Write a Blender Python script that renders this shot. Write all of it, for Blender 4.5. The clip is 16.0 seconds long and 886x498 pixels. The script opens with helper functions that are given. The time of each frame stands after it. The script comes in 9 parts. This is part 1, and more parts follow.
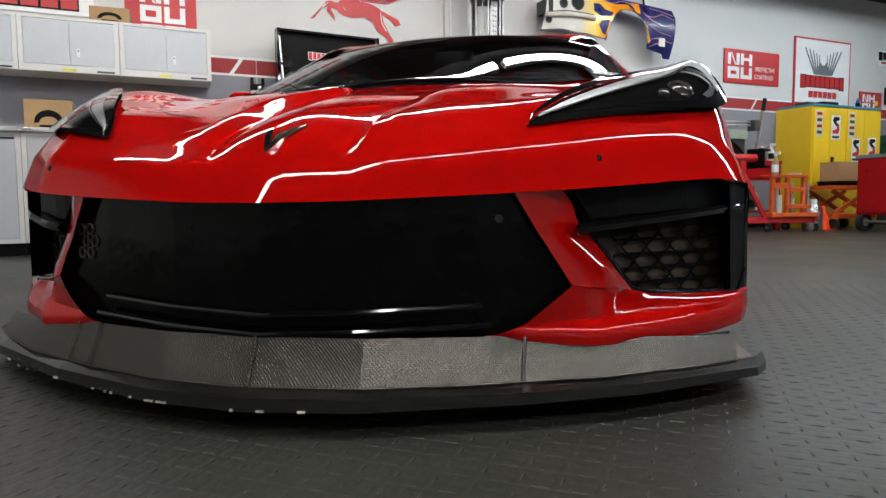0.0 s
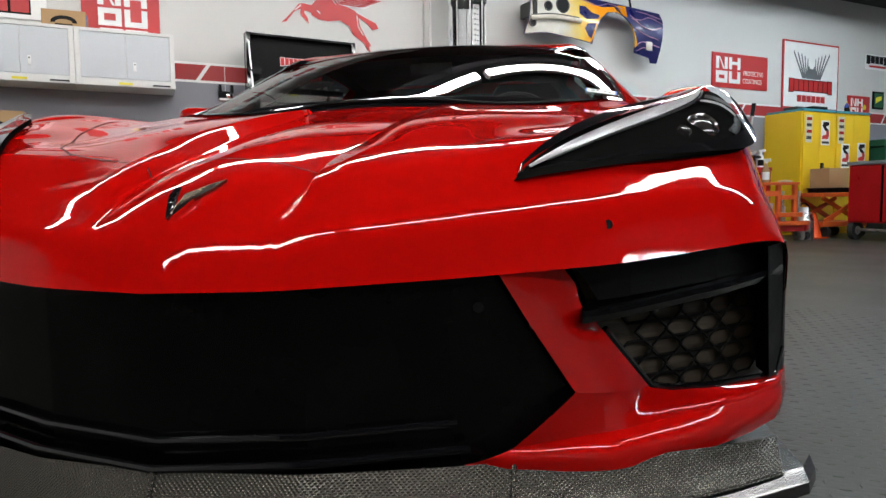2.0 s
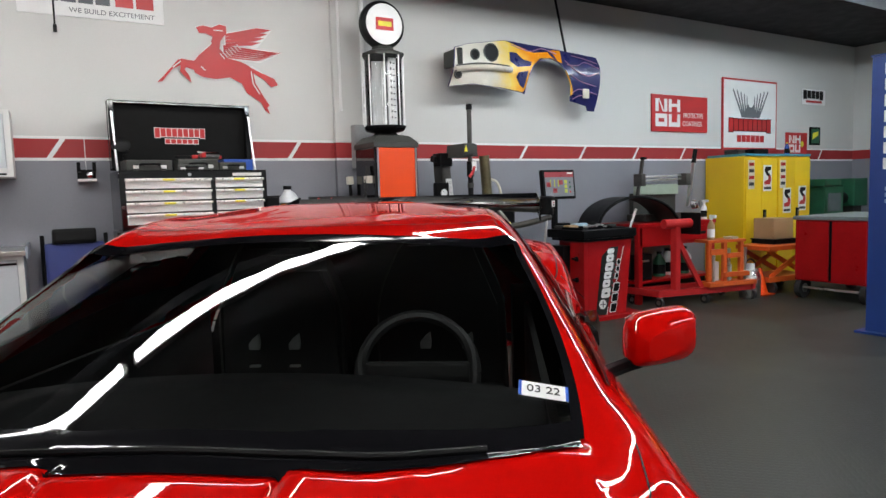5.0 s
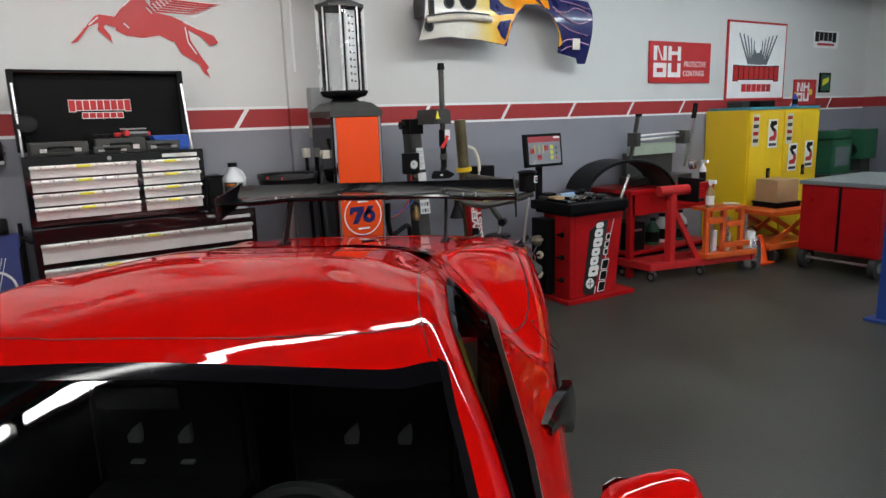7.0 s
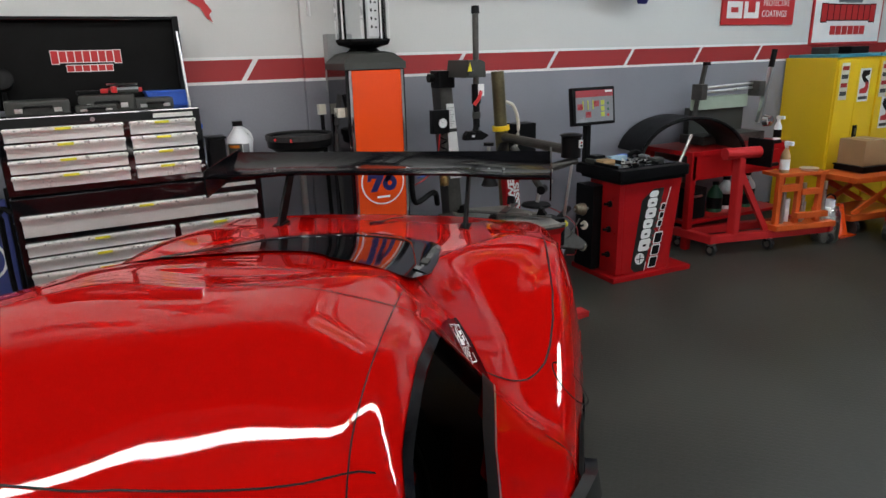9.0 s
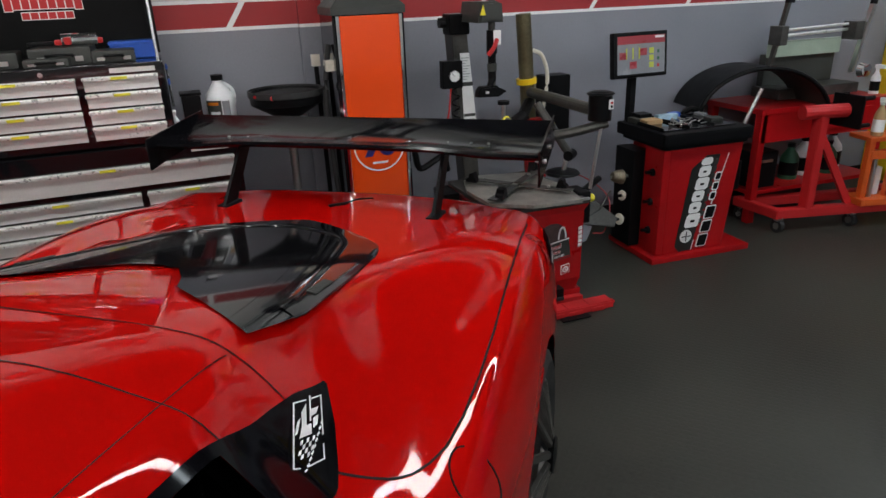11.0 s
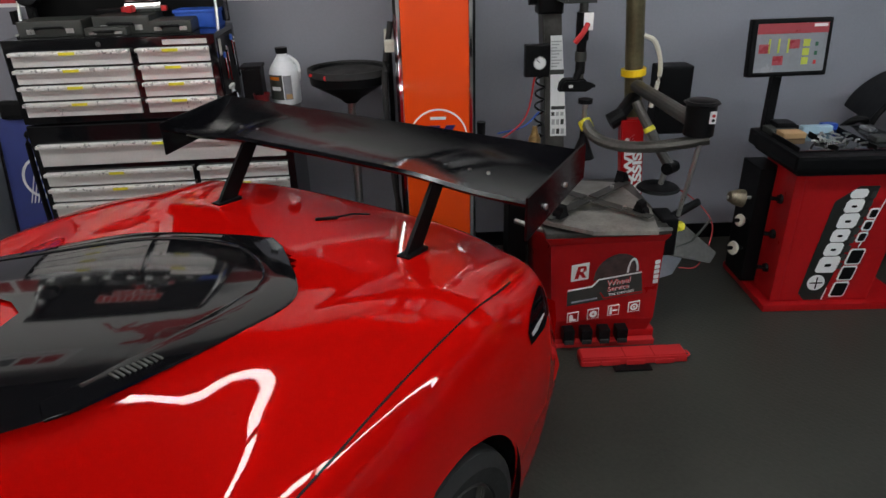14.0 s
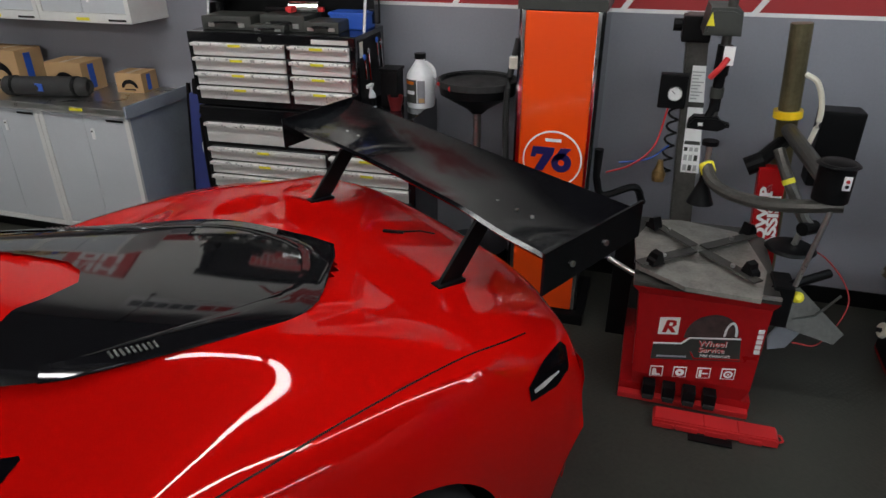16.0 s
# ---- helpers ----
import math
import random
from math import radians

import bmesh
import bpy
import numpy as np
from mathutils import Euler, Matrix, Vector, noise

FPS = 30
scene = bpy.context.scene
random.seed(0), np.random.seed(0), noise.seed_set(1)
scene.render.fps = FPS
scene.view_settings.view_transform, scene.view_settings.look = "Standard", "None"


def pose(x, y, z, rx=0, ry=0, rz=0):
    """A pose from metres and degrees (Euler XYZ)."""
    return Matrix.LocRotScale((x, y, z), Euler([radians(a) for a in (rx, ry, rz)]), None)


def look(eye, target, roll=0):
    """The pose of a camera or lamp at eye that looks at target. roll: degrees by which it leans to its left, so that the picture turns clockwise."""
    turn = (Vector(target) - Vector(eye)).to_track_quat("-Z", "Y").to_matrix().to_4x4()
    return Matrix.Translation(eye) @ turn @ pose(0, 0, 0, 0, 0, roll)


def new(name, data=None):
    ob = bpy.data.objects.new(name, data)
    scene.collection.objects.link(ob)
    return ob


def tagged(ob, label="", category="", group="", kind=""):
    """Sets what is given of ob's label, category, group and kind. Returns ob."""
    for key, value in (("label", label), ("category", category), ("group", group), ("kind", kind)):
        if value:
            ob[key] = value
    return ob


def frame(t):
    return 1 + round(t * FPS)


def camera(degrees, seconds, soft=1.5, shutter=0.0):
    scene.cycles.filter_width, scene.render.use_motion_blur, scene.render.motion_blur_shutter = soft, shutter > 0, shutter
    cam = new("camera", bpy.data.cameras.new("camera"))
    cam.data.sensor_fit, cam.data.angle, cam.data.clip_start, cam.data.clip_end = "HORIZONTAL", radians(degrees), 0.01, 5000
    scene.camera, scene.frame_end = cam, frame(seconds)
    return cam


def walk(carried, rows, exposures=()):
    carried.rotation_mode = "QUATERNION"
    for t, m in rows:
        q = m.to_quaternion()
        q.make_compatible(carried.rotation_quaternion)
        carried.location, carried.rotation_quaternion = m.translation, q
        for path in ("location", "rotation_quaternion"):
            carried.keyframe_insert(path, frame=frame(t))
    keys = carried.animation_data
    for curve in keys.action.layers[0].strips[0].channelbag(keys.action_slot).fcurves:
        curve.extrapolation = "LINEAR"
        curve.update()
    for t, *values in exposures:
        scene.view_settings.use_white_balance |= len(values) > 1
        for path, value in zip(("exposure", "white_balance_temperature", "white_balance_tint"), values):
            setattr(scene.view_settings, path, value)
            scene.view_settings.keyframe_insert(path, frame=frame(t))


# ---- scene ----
cam = camera(68.3, 16.0)
PATH = [
    (0, (-0.074, 0.153, 0.411), (0.743, 1.972, 0.26), -0.4),
    (0.5, (-0.037, 0.225, 0.42), (0.771, 2.048, 0.269), -0.4),
    (1, (0.002, 0.29, 0.435), (0.819, 2.109, 0.285), -0.5),
    (1.5, (0.042, 0.352, 0.457), (0.879, 2.163, 0.31), -0.5),
    (2, (0.084, 0.422, 0.528), (0.944, 2.221, 0.376), -0.7),
    (2.5, (0.127, 0.508, 0.67), (1.02, 2.29, 0.503), -0.8),
    (3, (0.228, 0.646, 0.827), (1.159, 2.409, 0.667), -1.1),
    (3.5, (0.34, 0.767, 0.954), (1.311, 2.508, 0.791), -1.2),
    (4, (0.448, 0.897, 1.059), (1.462, 2.613, 0.896), -1.4),
    (4.2, (0.485, 0.941, 1.09), (1.515, 2.647, 0.927), -1.5),
    (6.3, (0.957, 1.435, 1.53), (1.965, 3.145, 1.285), -1.6),
    (6.5, (1.01, 1.477, 1.545), (2.029, 3.174, 1.257), -1.7),
    (7, (1.139, 1.568, 1.606), (2.16, 3.243, 1.218), -1.9),
    (7.5, (1.259, 1.671, 1.668), (2.25, 3.347, 1.209), -2.0),
    (8, (1.375, 1.779, 1.694), (2.328, 3.463, 1.187), -2.1),
    (8.5, (1.486, 1.893, 1.707), (2.392, 3.591, 1.165), -2.1),
    (8.7, (1.522, 1.929, 1.714), (2.407, 3.636, 1.162), -1.9),
    (10.8, (2.118, 2.307, 1.776), (2.781, 4.049, 1.05), -1.8),
    (11, (2.229, 2.322, 1.762), (2.842, 4.076, 1.022), -2.2),
    (11.5, (2.374, 2.388, 1.776), (2.928, 4.143, 0.993), -2.2),
    (12, (2.495, 2.448, 1.817), (2.977, 4.206, 0.994), -2.2),
    (12.5, (2.598, 2.497, 1.859), (2.987, 4.266, 1.011), -1.9),
    (13, (2.73, 2.551, 1.887), (3.012, 4.331, 1.02), -1.8),
    (13.5, (2.878, 2.611, 1.878), (3.061, 4.405, 1.012), -1.7),
    (14, (3.033, 2.667, 1.886), (3.093, 4.467, 1.016), -1.5),
    (14.5, (3.145, 2.711, 1.895), (3.064, 4.51, 1.024), -1.0),
    (15, (3.279, 2.749, 1.939), (3.036, 4.526, 1.053), -0.8),
    (15.5, (3.404, 2.766, 1.979), (3.012, 4.513, 1.087), -0.5),
    (16, (3.537, 2.784, 2.024), (3.01, 4.49, 1.122), -0.2),
]
EXPOSURES = [(0.0, 0.35), (3.0, 0.3), (6.5, 0.1), (8.5, -0.05), (11.0, -0.25), (16.0, -0.25)]
walk(cam, [(t, look(eye, target, roll)) for t, eye, target, roll in PATH], EXPOSURES)

# world, light and exposure -------------------------------------------------
world = bpy.data.worlds.new("world")
scene.world = world
world.use_nodes = True
world.node_tree.nodes["Background"].inputs[0].default_value = (0.5, 0.55, 0.6, 1)
world.node_tree.nodes["Background"].inputs[1].default_value = 0.02

WALL_Y, RIGHT_X, LEFT_X, FRONT_Y, CEIL_Z = 6.6, 11.4, -4.2, -6.5, 3.3
STRIPE_LO, STRIPE_HI = 1.595, 1.73
TUBE_POWER = 34.0


# materials -----------------------------------------------------------------
def mat(name, color, rough=0.5, metal=0.0, vary=0.12, scale=6.0, grain=60.0, bump=0.0, coat=0.0, spec=0.5, rvary=0.1, island=0.0):
    """A node material: base colour varied by a large and a fine noise, roughness varied with it, fine relief."""
    m = bpy.data.materials.new(name)
    m.use_nodes = True
    nt = m.node_tree
    b = nt.nodes["Principled BSDF"]
    b.inputs["Metallic"].default_value = metal
    b.inputs["Coat Weight"].default_value = coat
    b.inputs["Coat Roughness"].default_value = 0.03
    b.inputs["Specular IOR Level"].default_value = spec
    co = nt.nodes.new("ShaderNodeTexCoord")
    big, fine = nt.nodes.new("ShaderNodeTexNoise"), nt.nodes.new("ShaderNodeTexNoise")
    big.inputs["Scale"].default_value, fine.inputs["Scale"].default_value = scale, grain
    big.inputs["Detail"].default_value = 4
    for n in (big, fine):
        nt.links.new(co.outputs["Object"], n.inputs["Vector"])
    mix = nt.nodes.new("ShaderNodeMath")
    mix.operation = "MULTIPLY_ADD"
    nt.links.new(fine.outputs["Fac"], mix.inputs[0])
    mix.inputs[1].default_value = 0.4
    nt.links.new(big.outputs["Fac"], mix.inputs[2])
    ramp = nt.nodes.new("ShaderNodeMapRange")
    ramp.inputs["From Min"].default_value, ramp.inputs["From Max"].default_value = 0.4, 1.0
    ramp.inputs["To Min"].default_value, ramp.inputs["To Max"].default_value = 1 - vary, 1 + vary
    nt.links.new(mix.outputs[0], ramp.inputs["Value"])
    hsv = nt.nodes.new("ShaderNodeHueSaturation")
    hsv.inputs["Color"].default_value = (*color, 1)
    nt.links.new(ramp.outputs[0], hsv.inputs["Value"])
    nt.links.new(hsv.outputs[0], b.inputs["Base Color"])
    rr = nt.nodes.new("ShaderNodeMapRange")
    rr.inputs["From Min"].default_value, rr.inputs["From Max"].default_value = 0.4, 1.0
    rr.inputs["To Min"].default_value, rr.inputs["To Max"].default_value = max(0.0, rough - rough * rvary * 2), rough + rough * rvary * 2
    nt.links.new(mix.outputs[0], rr.inputs["Value"])
    nt.links.new(rr.outputs[0], b.inputs["Roughness"])
    if bump:
        bp = nt.nodes.new("ShaderNodeBump")
        bp.inputs["Strength"].default_value, bp.inputs["Distance"].default_value = 0.5, bump
        nt.links.new(fine.outputs["Fac"], bp.inputs["Height"])
        nt.links.new(bp.outputs[0], b.inputs["Normal"])
    return m


def glow(name, color, strength):
    m = bpy.data.materials.new(name)
    m.use_nodes = True
    b = m.node_tree.nodes["Principled BSDF"]
    b.inputs["Base Color"].default_value = (*color, 1)
    b.inputs["Emission Color"].default_value = (*color, 1)
    b.inputs["Emission Strength"].default_value = strength
    return m


def clear(name, tint=(1, 1, 1), rough=0.02, ior=1.5):
    """Thin clear pane: a mix of a transparent and a glossy dielectric surface."""
    m = bpy.data.materials.new(name)
    m.use_nodes = True
    nt = m.node_tree
    nt.nodes.remove(nt.nodes["Principled BSDF"])
    out = nt.nodes["Material Output"]
    tr, gl, mx, fr = (nt.nodes.new(k) for k in ("ShaderNodeBsdfTransparent", "ShaderNodeBsdfGlossy", "ShaderNodeMixShader", "ShaderNodeFresnel"))
    tr.inputs[0].default_value = (*tint, 1)
    gl.inputs["Roughness"].default_value = rough
    fr.inputs[0].default_value = ior
    nt.links.new(fr.outputs[0], mx.inputs[0])
    nt.links.new(tr.outputs[0], mx.inputs[1])
    nt.links.new(gl.outputs[0], mx.inputs[2])
    nt.links.new(mx.outputs[0], out.inputs["Surface"])
    return m


def carbon(name, weave, color=(0.012, 0.012, 0.013), rough=0.3, bump=0.0006, coat=0.5):
    """Woven carbon: two crossed wave patterns at the cloth's pitch."""
    m = mat(name, color, rough, 0.0, 0.25, 5, 40, 0, coat)
    nt = m.node_tree
    b = nt.nodes["Principled BSDF"]
    co = nt.nodes.new("ShaderNodeTexCoord")
    waves = []
    for rot in (45, -45):
        mp, w = nt.nodes.new("ShaderNodeMapping"), nt.nodes.new("ShaderNodeTexWave")
        mp.inputs["Rotation"].default_value = (0.15, radians(rot), 0.2)
        w.inputs["Scale"].default_value, w.inputs["Distortion"].default_value = weave, 0.6
        nt.links.new(co.outputs["Object"], mp.inputs[0])
        nt.links.new(mp.outputs[0], w.inputs[0])
        waves.append(w)
    mu = nt.nodes.new("ShaderNodeMath")
    mu.operation = "MULTIPLY"
    nt.links.new(waves[0].outputs["Fac"], mu.inputs[0])
    nt.links.new(waves[1].outputs["Fac"], mu.inputs[1])
    bp = nt.nodes.new("ShaderNodeBump")
    bp.inputs["Strength"].default_value, bp.inputs["Distance"].default_value = 0.8, bump
    nt.links.new(mu.outputs[0], bp.inputs["Height"])
    nt.links.new(bp.outputs[0], b.inputs["Normal"])
    return m


RED_PAINT = mat("red_paint", (0.47, 0.003, 0.002), 0.35, 0.0, 0.02, 3, 200, 0, 1.0, 0.0)
RED_PAINT.node_tree.nodes["Principled BSDF"].inputs["Coat IOR"].default_value = 1.38
RED_DARK = mat("red_tool_paint", (0.36, 0.006, 0.008), 0.32, 0.0, 0.16, 4, 50, 0.0003, 0.12, 0.25)
STRIPE_RED = mat("stripe_red", (0.34, 0.022, 0.024), 0.6, 0, 0.08)
SIGN_RED = mat("sign_red", (0.50, 0.018, 0.02), 0.4, 0, 0.08)
WALL_WHITE = mat("wall_white", (0.62, 0.62, 0.60), 0.6, 0, 0.05, 0.8, 90, 0.0006)
WALL_GREY = mat("wall_grey", (0.235, 0.237, 0.27), 0.5, 0, 0.1, 1.2, 70, 0.0008)
WHITE = mat("white_paint", (0.8, 0.8, 0.79), 0.45, 0, 0.05)
BLACK = mat("black_plastic", (0.0045, 0.0045, 0.005), 0.42, 0, 0.25, 8, 120, 0.0004, 0.0, 0.12)
GLOSS_BLACK = mat("gloss_black", (0.005, 0.005, 0.006), 0.06, 0, 0.1, 6, 60, 0, 0.25)
DEEP_BLACK = mat("deep_black", (0.003, 0.003, 0.003), 0.45, 0, 0.3, 12, 90, 0.0006, 0.0, 0.12)
RUBBER = mat("rubber", (0.016, 0.016, 0.016), 0.7, 0, 0.2, 10, 90, 0.0006)
STEEL = mat("brushed_steel", (0.62, 0.62, 0.60), 0.3, 1.0, 0.12, 5, 120, 0.0002)
DARK_STEEL = mat("worn_dark_steel", (0.085, 0.082, 0.075), 0.4, 0.6, 0.45, 7, 60, 0.0006)
PALE_STEEL = mat("pale_steel", (0.75, 0.75, 0.73), 0.3, 0.35, 0.05)
CHROME = mat("chrome", (0.85, 0.85, 0.85), 0.08, 1.0, 0.05)
PULL_ALU = mat("pull_aluminium", (0.82, 0.81, 0.78), 0.3, 0.5, 0.12, 30, 60, 0.002)
ALU = mat("drawer_aluminium", (0.74, 0.73, 0.7), 0.32, 0.45, 0.1, 4, 90, 0.0006)
CAB_WHITE = mat("cabinet_frame", (0.66, 0.66, 0.64), 0.4, 0.1, 0.06)
CAB_GREY = mat("cabinet_door", (0.52, 0.545, 0.57), 0.4, 0.15, 0.06, 2, 100)
CAB_SIDE = mat("cabinet_side", (0.27, 0.30, 0.34), 0.5, 0.1, 0.15)
YELLOW = mat("safety_yellow", (0.80, 0.52, 0.012), 0.35, 0, 0.06, 2, 80, 0.0002, 0.2)
YELLOW_TAG = mat("yellow_tag", (0.75, 0.66, 0.03), 0.5)
ORANGE = mat("pump_orange", (0.78, 0.068, 0.006), 0.25, 0, 0.0, 1.5, 20, 0, 0.4, 0.5, 0.0)
ORANGE_STEEL = mat("orange_steel", (0.62, 0.10, 0.015), 0.45, 0, 0.2, 8, 60, 0.0004)
BLUE_POST = mat("blue_post", (0.012, 0.045, 0.21), 0.4, 0, 0.12, 3, 60, 0.0003, 0.2)
NAVY = mat("navy", (0.012, 0.014, 0.10), 0.3, 0, 0.1, 6, 60, 0, 0.5)
FLAME_YELLOW = mat("flame_yellow", (0.80, 0.38, 0.02), 0.3, 0, 0.15, 5, 60, 0, 0.5)
CREAM = mat("cream_paint", (0.66, 0.62, 0.52), 0.3, 0, 0.1, 4, 60, 0, 0.5)
LILAC = mat("lilac_line", (0.55, 0.30, 0.42), 0.4)
CARDBOARD = mat("cardboard", (0.40, 0.25, 0.12), 0.8, 0, 0.12, 5, 90, 0.0004)
TEAL = mat("teal_tray", (0.05, 0.26, 0.33), 0.5)
GREEN = mat("machine_green", (0.015, 0.10, 0.05), 0.5, 0, 0.2)
PLASTIC_CLEAR = mat("milky_plastic", (0.76, 0.78, 0.8), 0.35, 0, 0.1, 9, 60)
BLUE = mat("bright_blue", (0.02, 0.09, 0.45), 0.45, 0, 0.1)
CREEPER_BLUE = mat("creeper_blue", (0.03, 0.045, 0.20), 0.6, 0, 0.15)
CASE_GREY = mat("tool_case_grey", (0.032, 0.034, 0.030), 0.5, 0, 0.25)
SCREEN_GREY = mat("screen_picture", (0.24, 0.25, 0.27), 0.25)
SCREEN_RED = mat("screen_red", (0.33, 0.05, 0.06), 0.3)
SCREEN_LIME = mat("screen_lime", (0.45, 0.48, 0.06), 0.4)
CEILING_BLACK = mat("ceiling_black", (0.012, 0.012, 0.014), 0.8, 0, 0.2)
GLASS = clear("clear_glass")
TINT = clear("windscreen_tint", (0.8, 0.83, 0.82), 0.01)
SIDE_TINT = clear("side_window_tint", (0.22, 0.23, 0.23), 0.01, 1.03)
SIDE_GLASS = mat("side_glass", (0.003, 0.003, 0.004), 0.08, 0, 0.1, 6, 60, 0, 0.0, 0.1)
CABIN = mat("cabin_charcoal", (0.013, 0.013, 0.0135), 0.55, 0, 0.2, 6, 80, 0.0006)
SEAT_SILVER = mat("seat_silver", (0.42, 0.42, 0.42), 0.4, 0.2, 0.1)
LENS = clear("lens_clear", (0.9, 0.91, 0.93), 0.02, 1.22)
BOWL_BLACK = mat("lamp_bowl_black", (0.008, 0.008, 0.0075), 0.8, 0, 0.2, 8, 60, 0, 0.0, 0.0)
LAMP_SILVER = mat("lamp_silver", (0.66, 0.66, 0.65), 0.35, 0.45, 0.15, 12, 90)
PROJECTOR = mat("projector_glass", (0.09, 0.085, 0.08), 0.1, 0.5, 0.2, 30, 90, 0, 0.6)
DARK_CHROME = mat("dark_chrome", (0.2, 0.155, 0.12), 0.22, 0.9, 0.3, 14, 90)
GRILLE_SLAT = mat("grille_slat", (0.003, 0.003, 0.003), 0.14, 0, 0.5, 9, 14, 0.003, 0.0, 0.12, 0.3)
LIP_CARBON = mat("splitter_lip", (0.009, 0.0088, 0.008), 0.2, 0, 0.35, 9, 70, 0.0003, 0.15)
CARBON = carbon("wing_carbon", 160, (0.004, 0.004, 0.005), 0.07, 0.00004, 0.1)
CARBON.node_tree.nodes["Principled BSDF"].inputs["Specular IOR Level"].default_value = 0.22
SPLIT_CARBON = carbon("splitter_carbon", 70, (0.1, 0.092, 0.079), 0.2, 0.0009, 0.0)
SPLIT_CARBON.node_tree.nodes["Principled BSDF"].inputs["Metallic"].default_value = 0.75
TUBE = glow("tube_light", (0.985, 0.98, 0.97), TUBE_POWER)
TUBE_COOL = glow("cool_tube_light", (0.86, 0.97, 1.04), TUBE_POWER)
AMBER = mat("amber_lens", (0.55, 0.16, 0.02), 0.2, 0, 0.1, 6, 60, 0, 0.6)


def flame_material():
    """Airbrushed fender paint running from cream through yellow to orange along the panel."""
    m = mat("flame_paint", (0.66, 0.62, 0.52), 0.25, 0, 0.06, 4, 60, 0, 0.5)
    nt = m.node_tree
    hsv = next(n for n in nt.nodes if n.type == "HUE_SAT")
    co, sep, add, ramp, noise = (nt.nodes.new(k) for k in ("ShaderNodeTexCoord", "ShaderNodeSeparateXYZ", "ShaderNodeMath", "ShaderNodeValToRGB", "ShaderNodeTexNoise"))
    noise.inputs["Scale"].default_value = 7.0
    nt.links.new(co.outputs["Object"], sep.inputs[0])
    nt.links.new(co.outputs["Object"], noise.inputs["Vector"])
    mid = nt.nodes.new("ShaderNodeMath")
    mid.operation = "MULTIPLY_ADD"
    mid.inputs[1].default_value = 0.3
    nt.links.new(noise.outputs["Fac"], mid.inputs[0])
    nt.links.new(sep.outputs["X"], mid.inputs[2])
    add.operation = "SUBTRACT"
    add.inputs[1].default_value = 4.55
    nt.links.new(mid.outputs[0], add.inputs[0])
    ramp.color_ramp.elements[0].color, ramp.color_ramp.elements[0].position = (0.68, 0.66, 0.58, 1), 0.05
    ramp.color_ramp.elements[1].color, ramp.color_ramp.elements[1].position = (0.85, 0.30, 0.01, 1), 0.55
    e = ramp.color_ramp.elements.new(0.28)
    e.color = (0.85, 0.62, 0.12, 1)
    nt.links.new(add.outputs[0], ramp.inputs[0])
    nt.links.new(ramp.outputs[0], hsv.inputs["Color"])
    return m


FLAME_PAINT = flame_material()


def intake_material():
    """Dark radiator fins seen through the intake: streaked brown-black."""
    m = mat("intake_dark", (0.05, 0.037, 0.025), 0.5, 0, 0.9, 9, 60)
    nt = m.node_tree
    for n in nt.nodes:
        if n.type == "TEX_NOISE":
            mp = nt.nodes.new("ShaderNodeMapping")
            mp.inputs["Scale"].default_value = (0.5, 0.5, 10)
            nt.links.new(n.inputs["Vector"].links[0].from_socket, mp.inputs[0])
            nt.links.new(mp.outputs[0], n.inputs["Vector"])
    return m


INTAKE_DARK = intake_material()


def floor_material():
    m = mat("tread_floor", (0.036, 0.0365, 0.030), 0.45, 0, 0.4, 1.3, 45, 0.0008, 0.0, 0.28)
    nt = m.node_tree
    b = nt.nodes["Principled BSDF"]
    co = nt.nodes.new("ShaderNodeTexCoord")
    heights = []
    for k, turn in enumerate((45, -45)):
        mp, br = nt.nodes.new("ShaderNodeMapping"), nt.nodes.new("ShaderNodeTexBrick")
        mp.inputs["Rotation"].default_value = (0, 0, radians(turn))
        mp.inputs["Location"].default_value = (0.017 * k, 0.013 * k, 0)
        for key, val in (("Scale", 1.0), ("Mortar Size", 0.014), ("Mortar Smooth", 0.6), ("Brick Width", 0.06), ("Row Height", 0.03)):
            br.inputs[key].default_value = val
        nt.links.new(co.outputs["Object"], mp.inputs[0])
        nt.links.new(mp.outputs[0], br.inputs[0])
        heights.append(br)
    mx = nt.nodes.new("ShaderNodeMath")
    mx.operation = "MINIMUM"
    nt.links.new(heights[0].outputs["Fac"], mx.inputs[0])
    nt.links.new(heights[1].outputs["Fac"], mx.inputs[1])
    bp = nt.nodes.new("ShaderNodeBump")
    bp.inputs["Strength"].default_value, bp.inputs["Distance"].default_value = 0.45, 0.001
    nt.links.new(mx.outputs[0], bp.inputs["Height"])
    nt.links.new(bp.outputs[0], b.inputs["Normal"])
    return m


FLOOR = floor_material()


# mesh helpers --------------------------------------------------------------
def thing(name, m, label, category, group="", kind=""):
    ob = new(name)
    ob.empty_display_size = 0.1
    ob.matrix_world = m
    return tagged(ob, label, category, group, kind)


def part(name, bm, material, parent=None, label="", smooth=False):
    me = bpy.data.meshes.new(name)
    bmesh.ops.recalc_face_normals(bm, faces=bm.faces)
    bm.to_mesh(me)
    bm.free()
    me.materials.append(material)
    if smooth:
        me.shade_smooth()
        me.set_sharp_from_angle(angle=radians(35))
    ob = new(name, me)
    if parent:
        ob.parent = parent
    return tagged(ob, label)


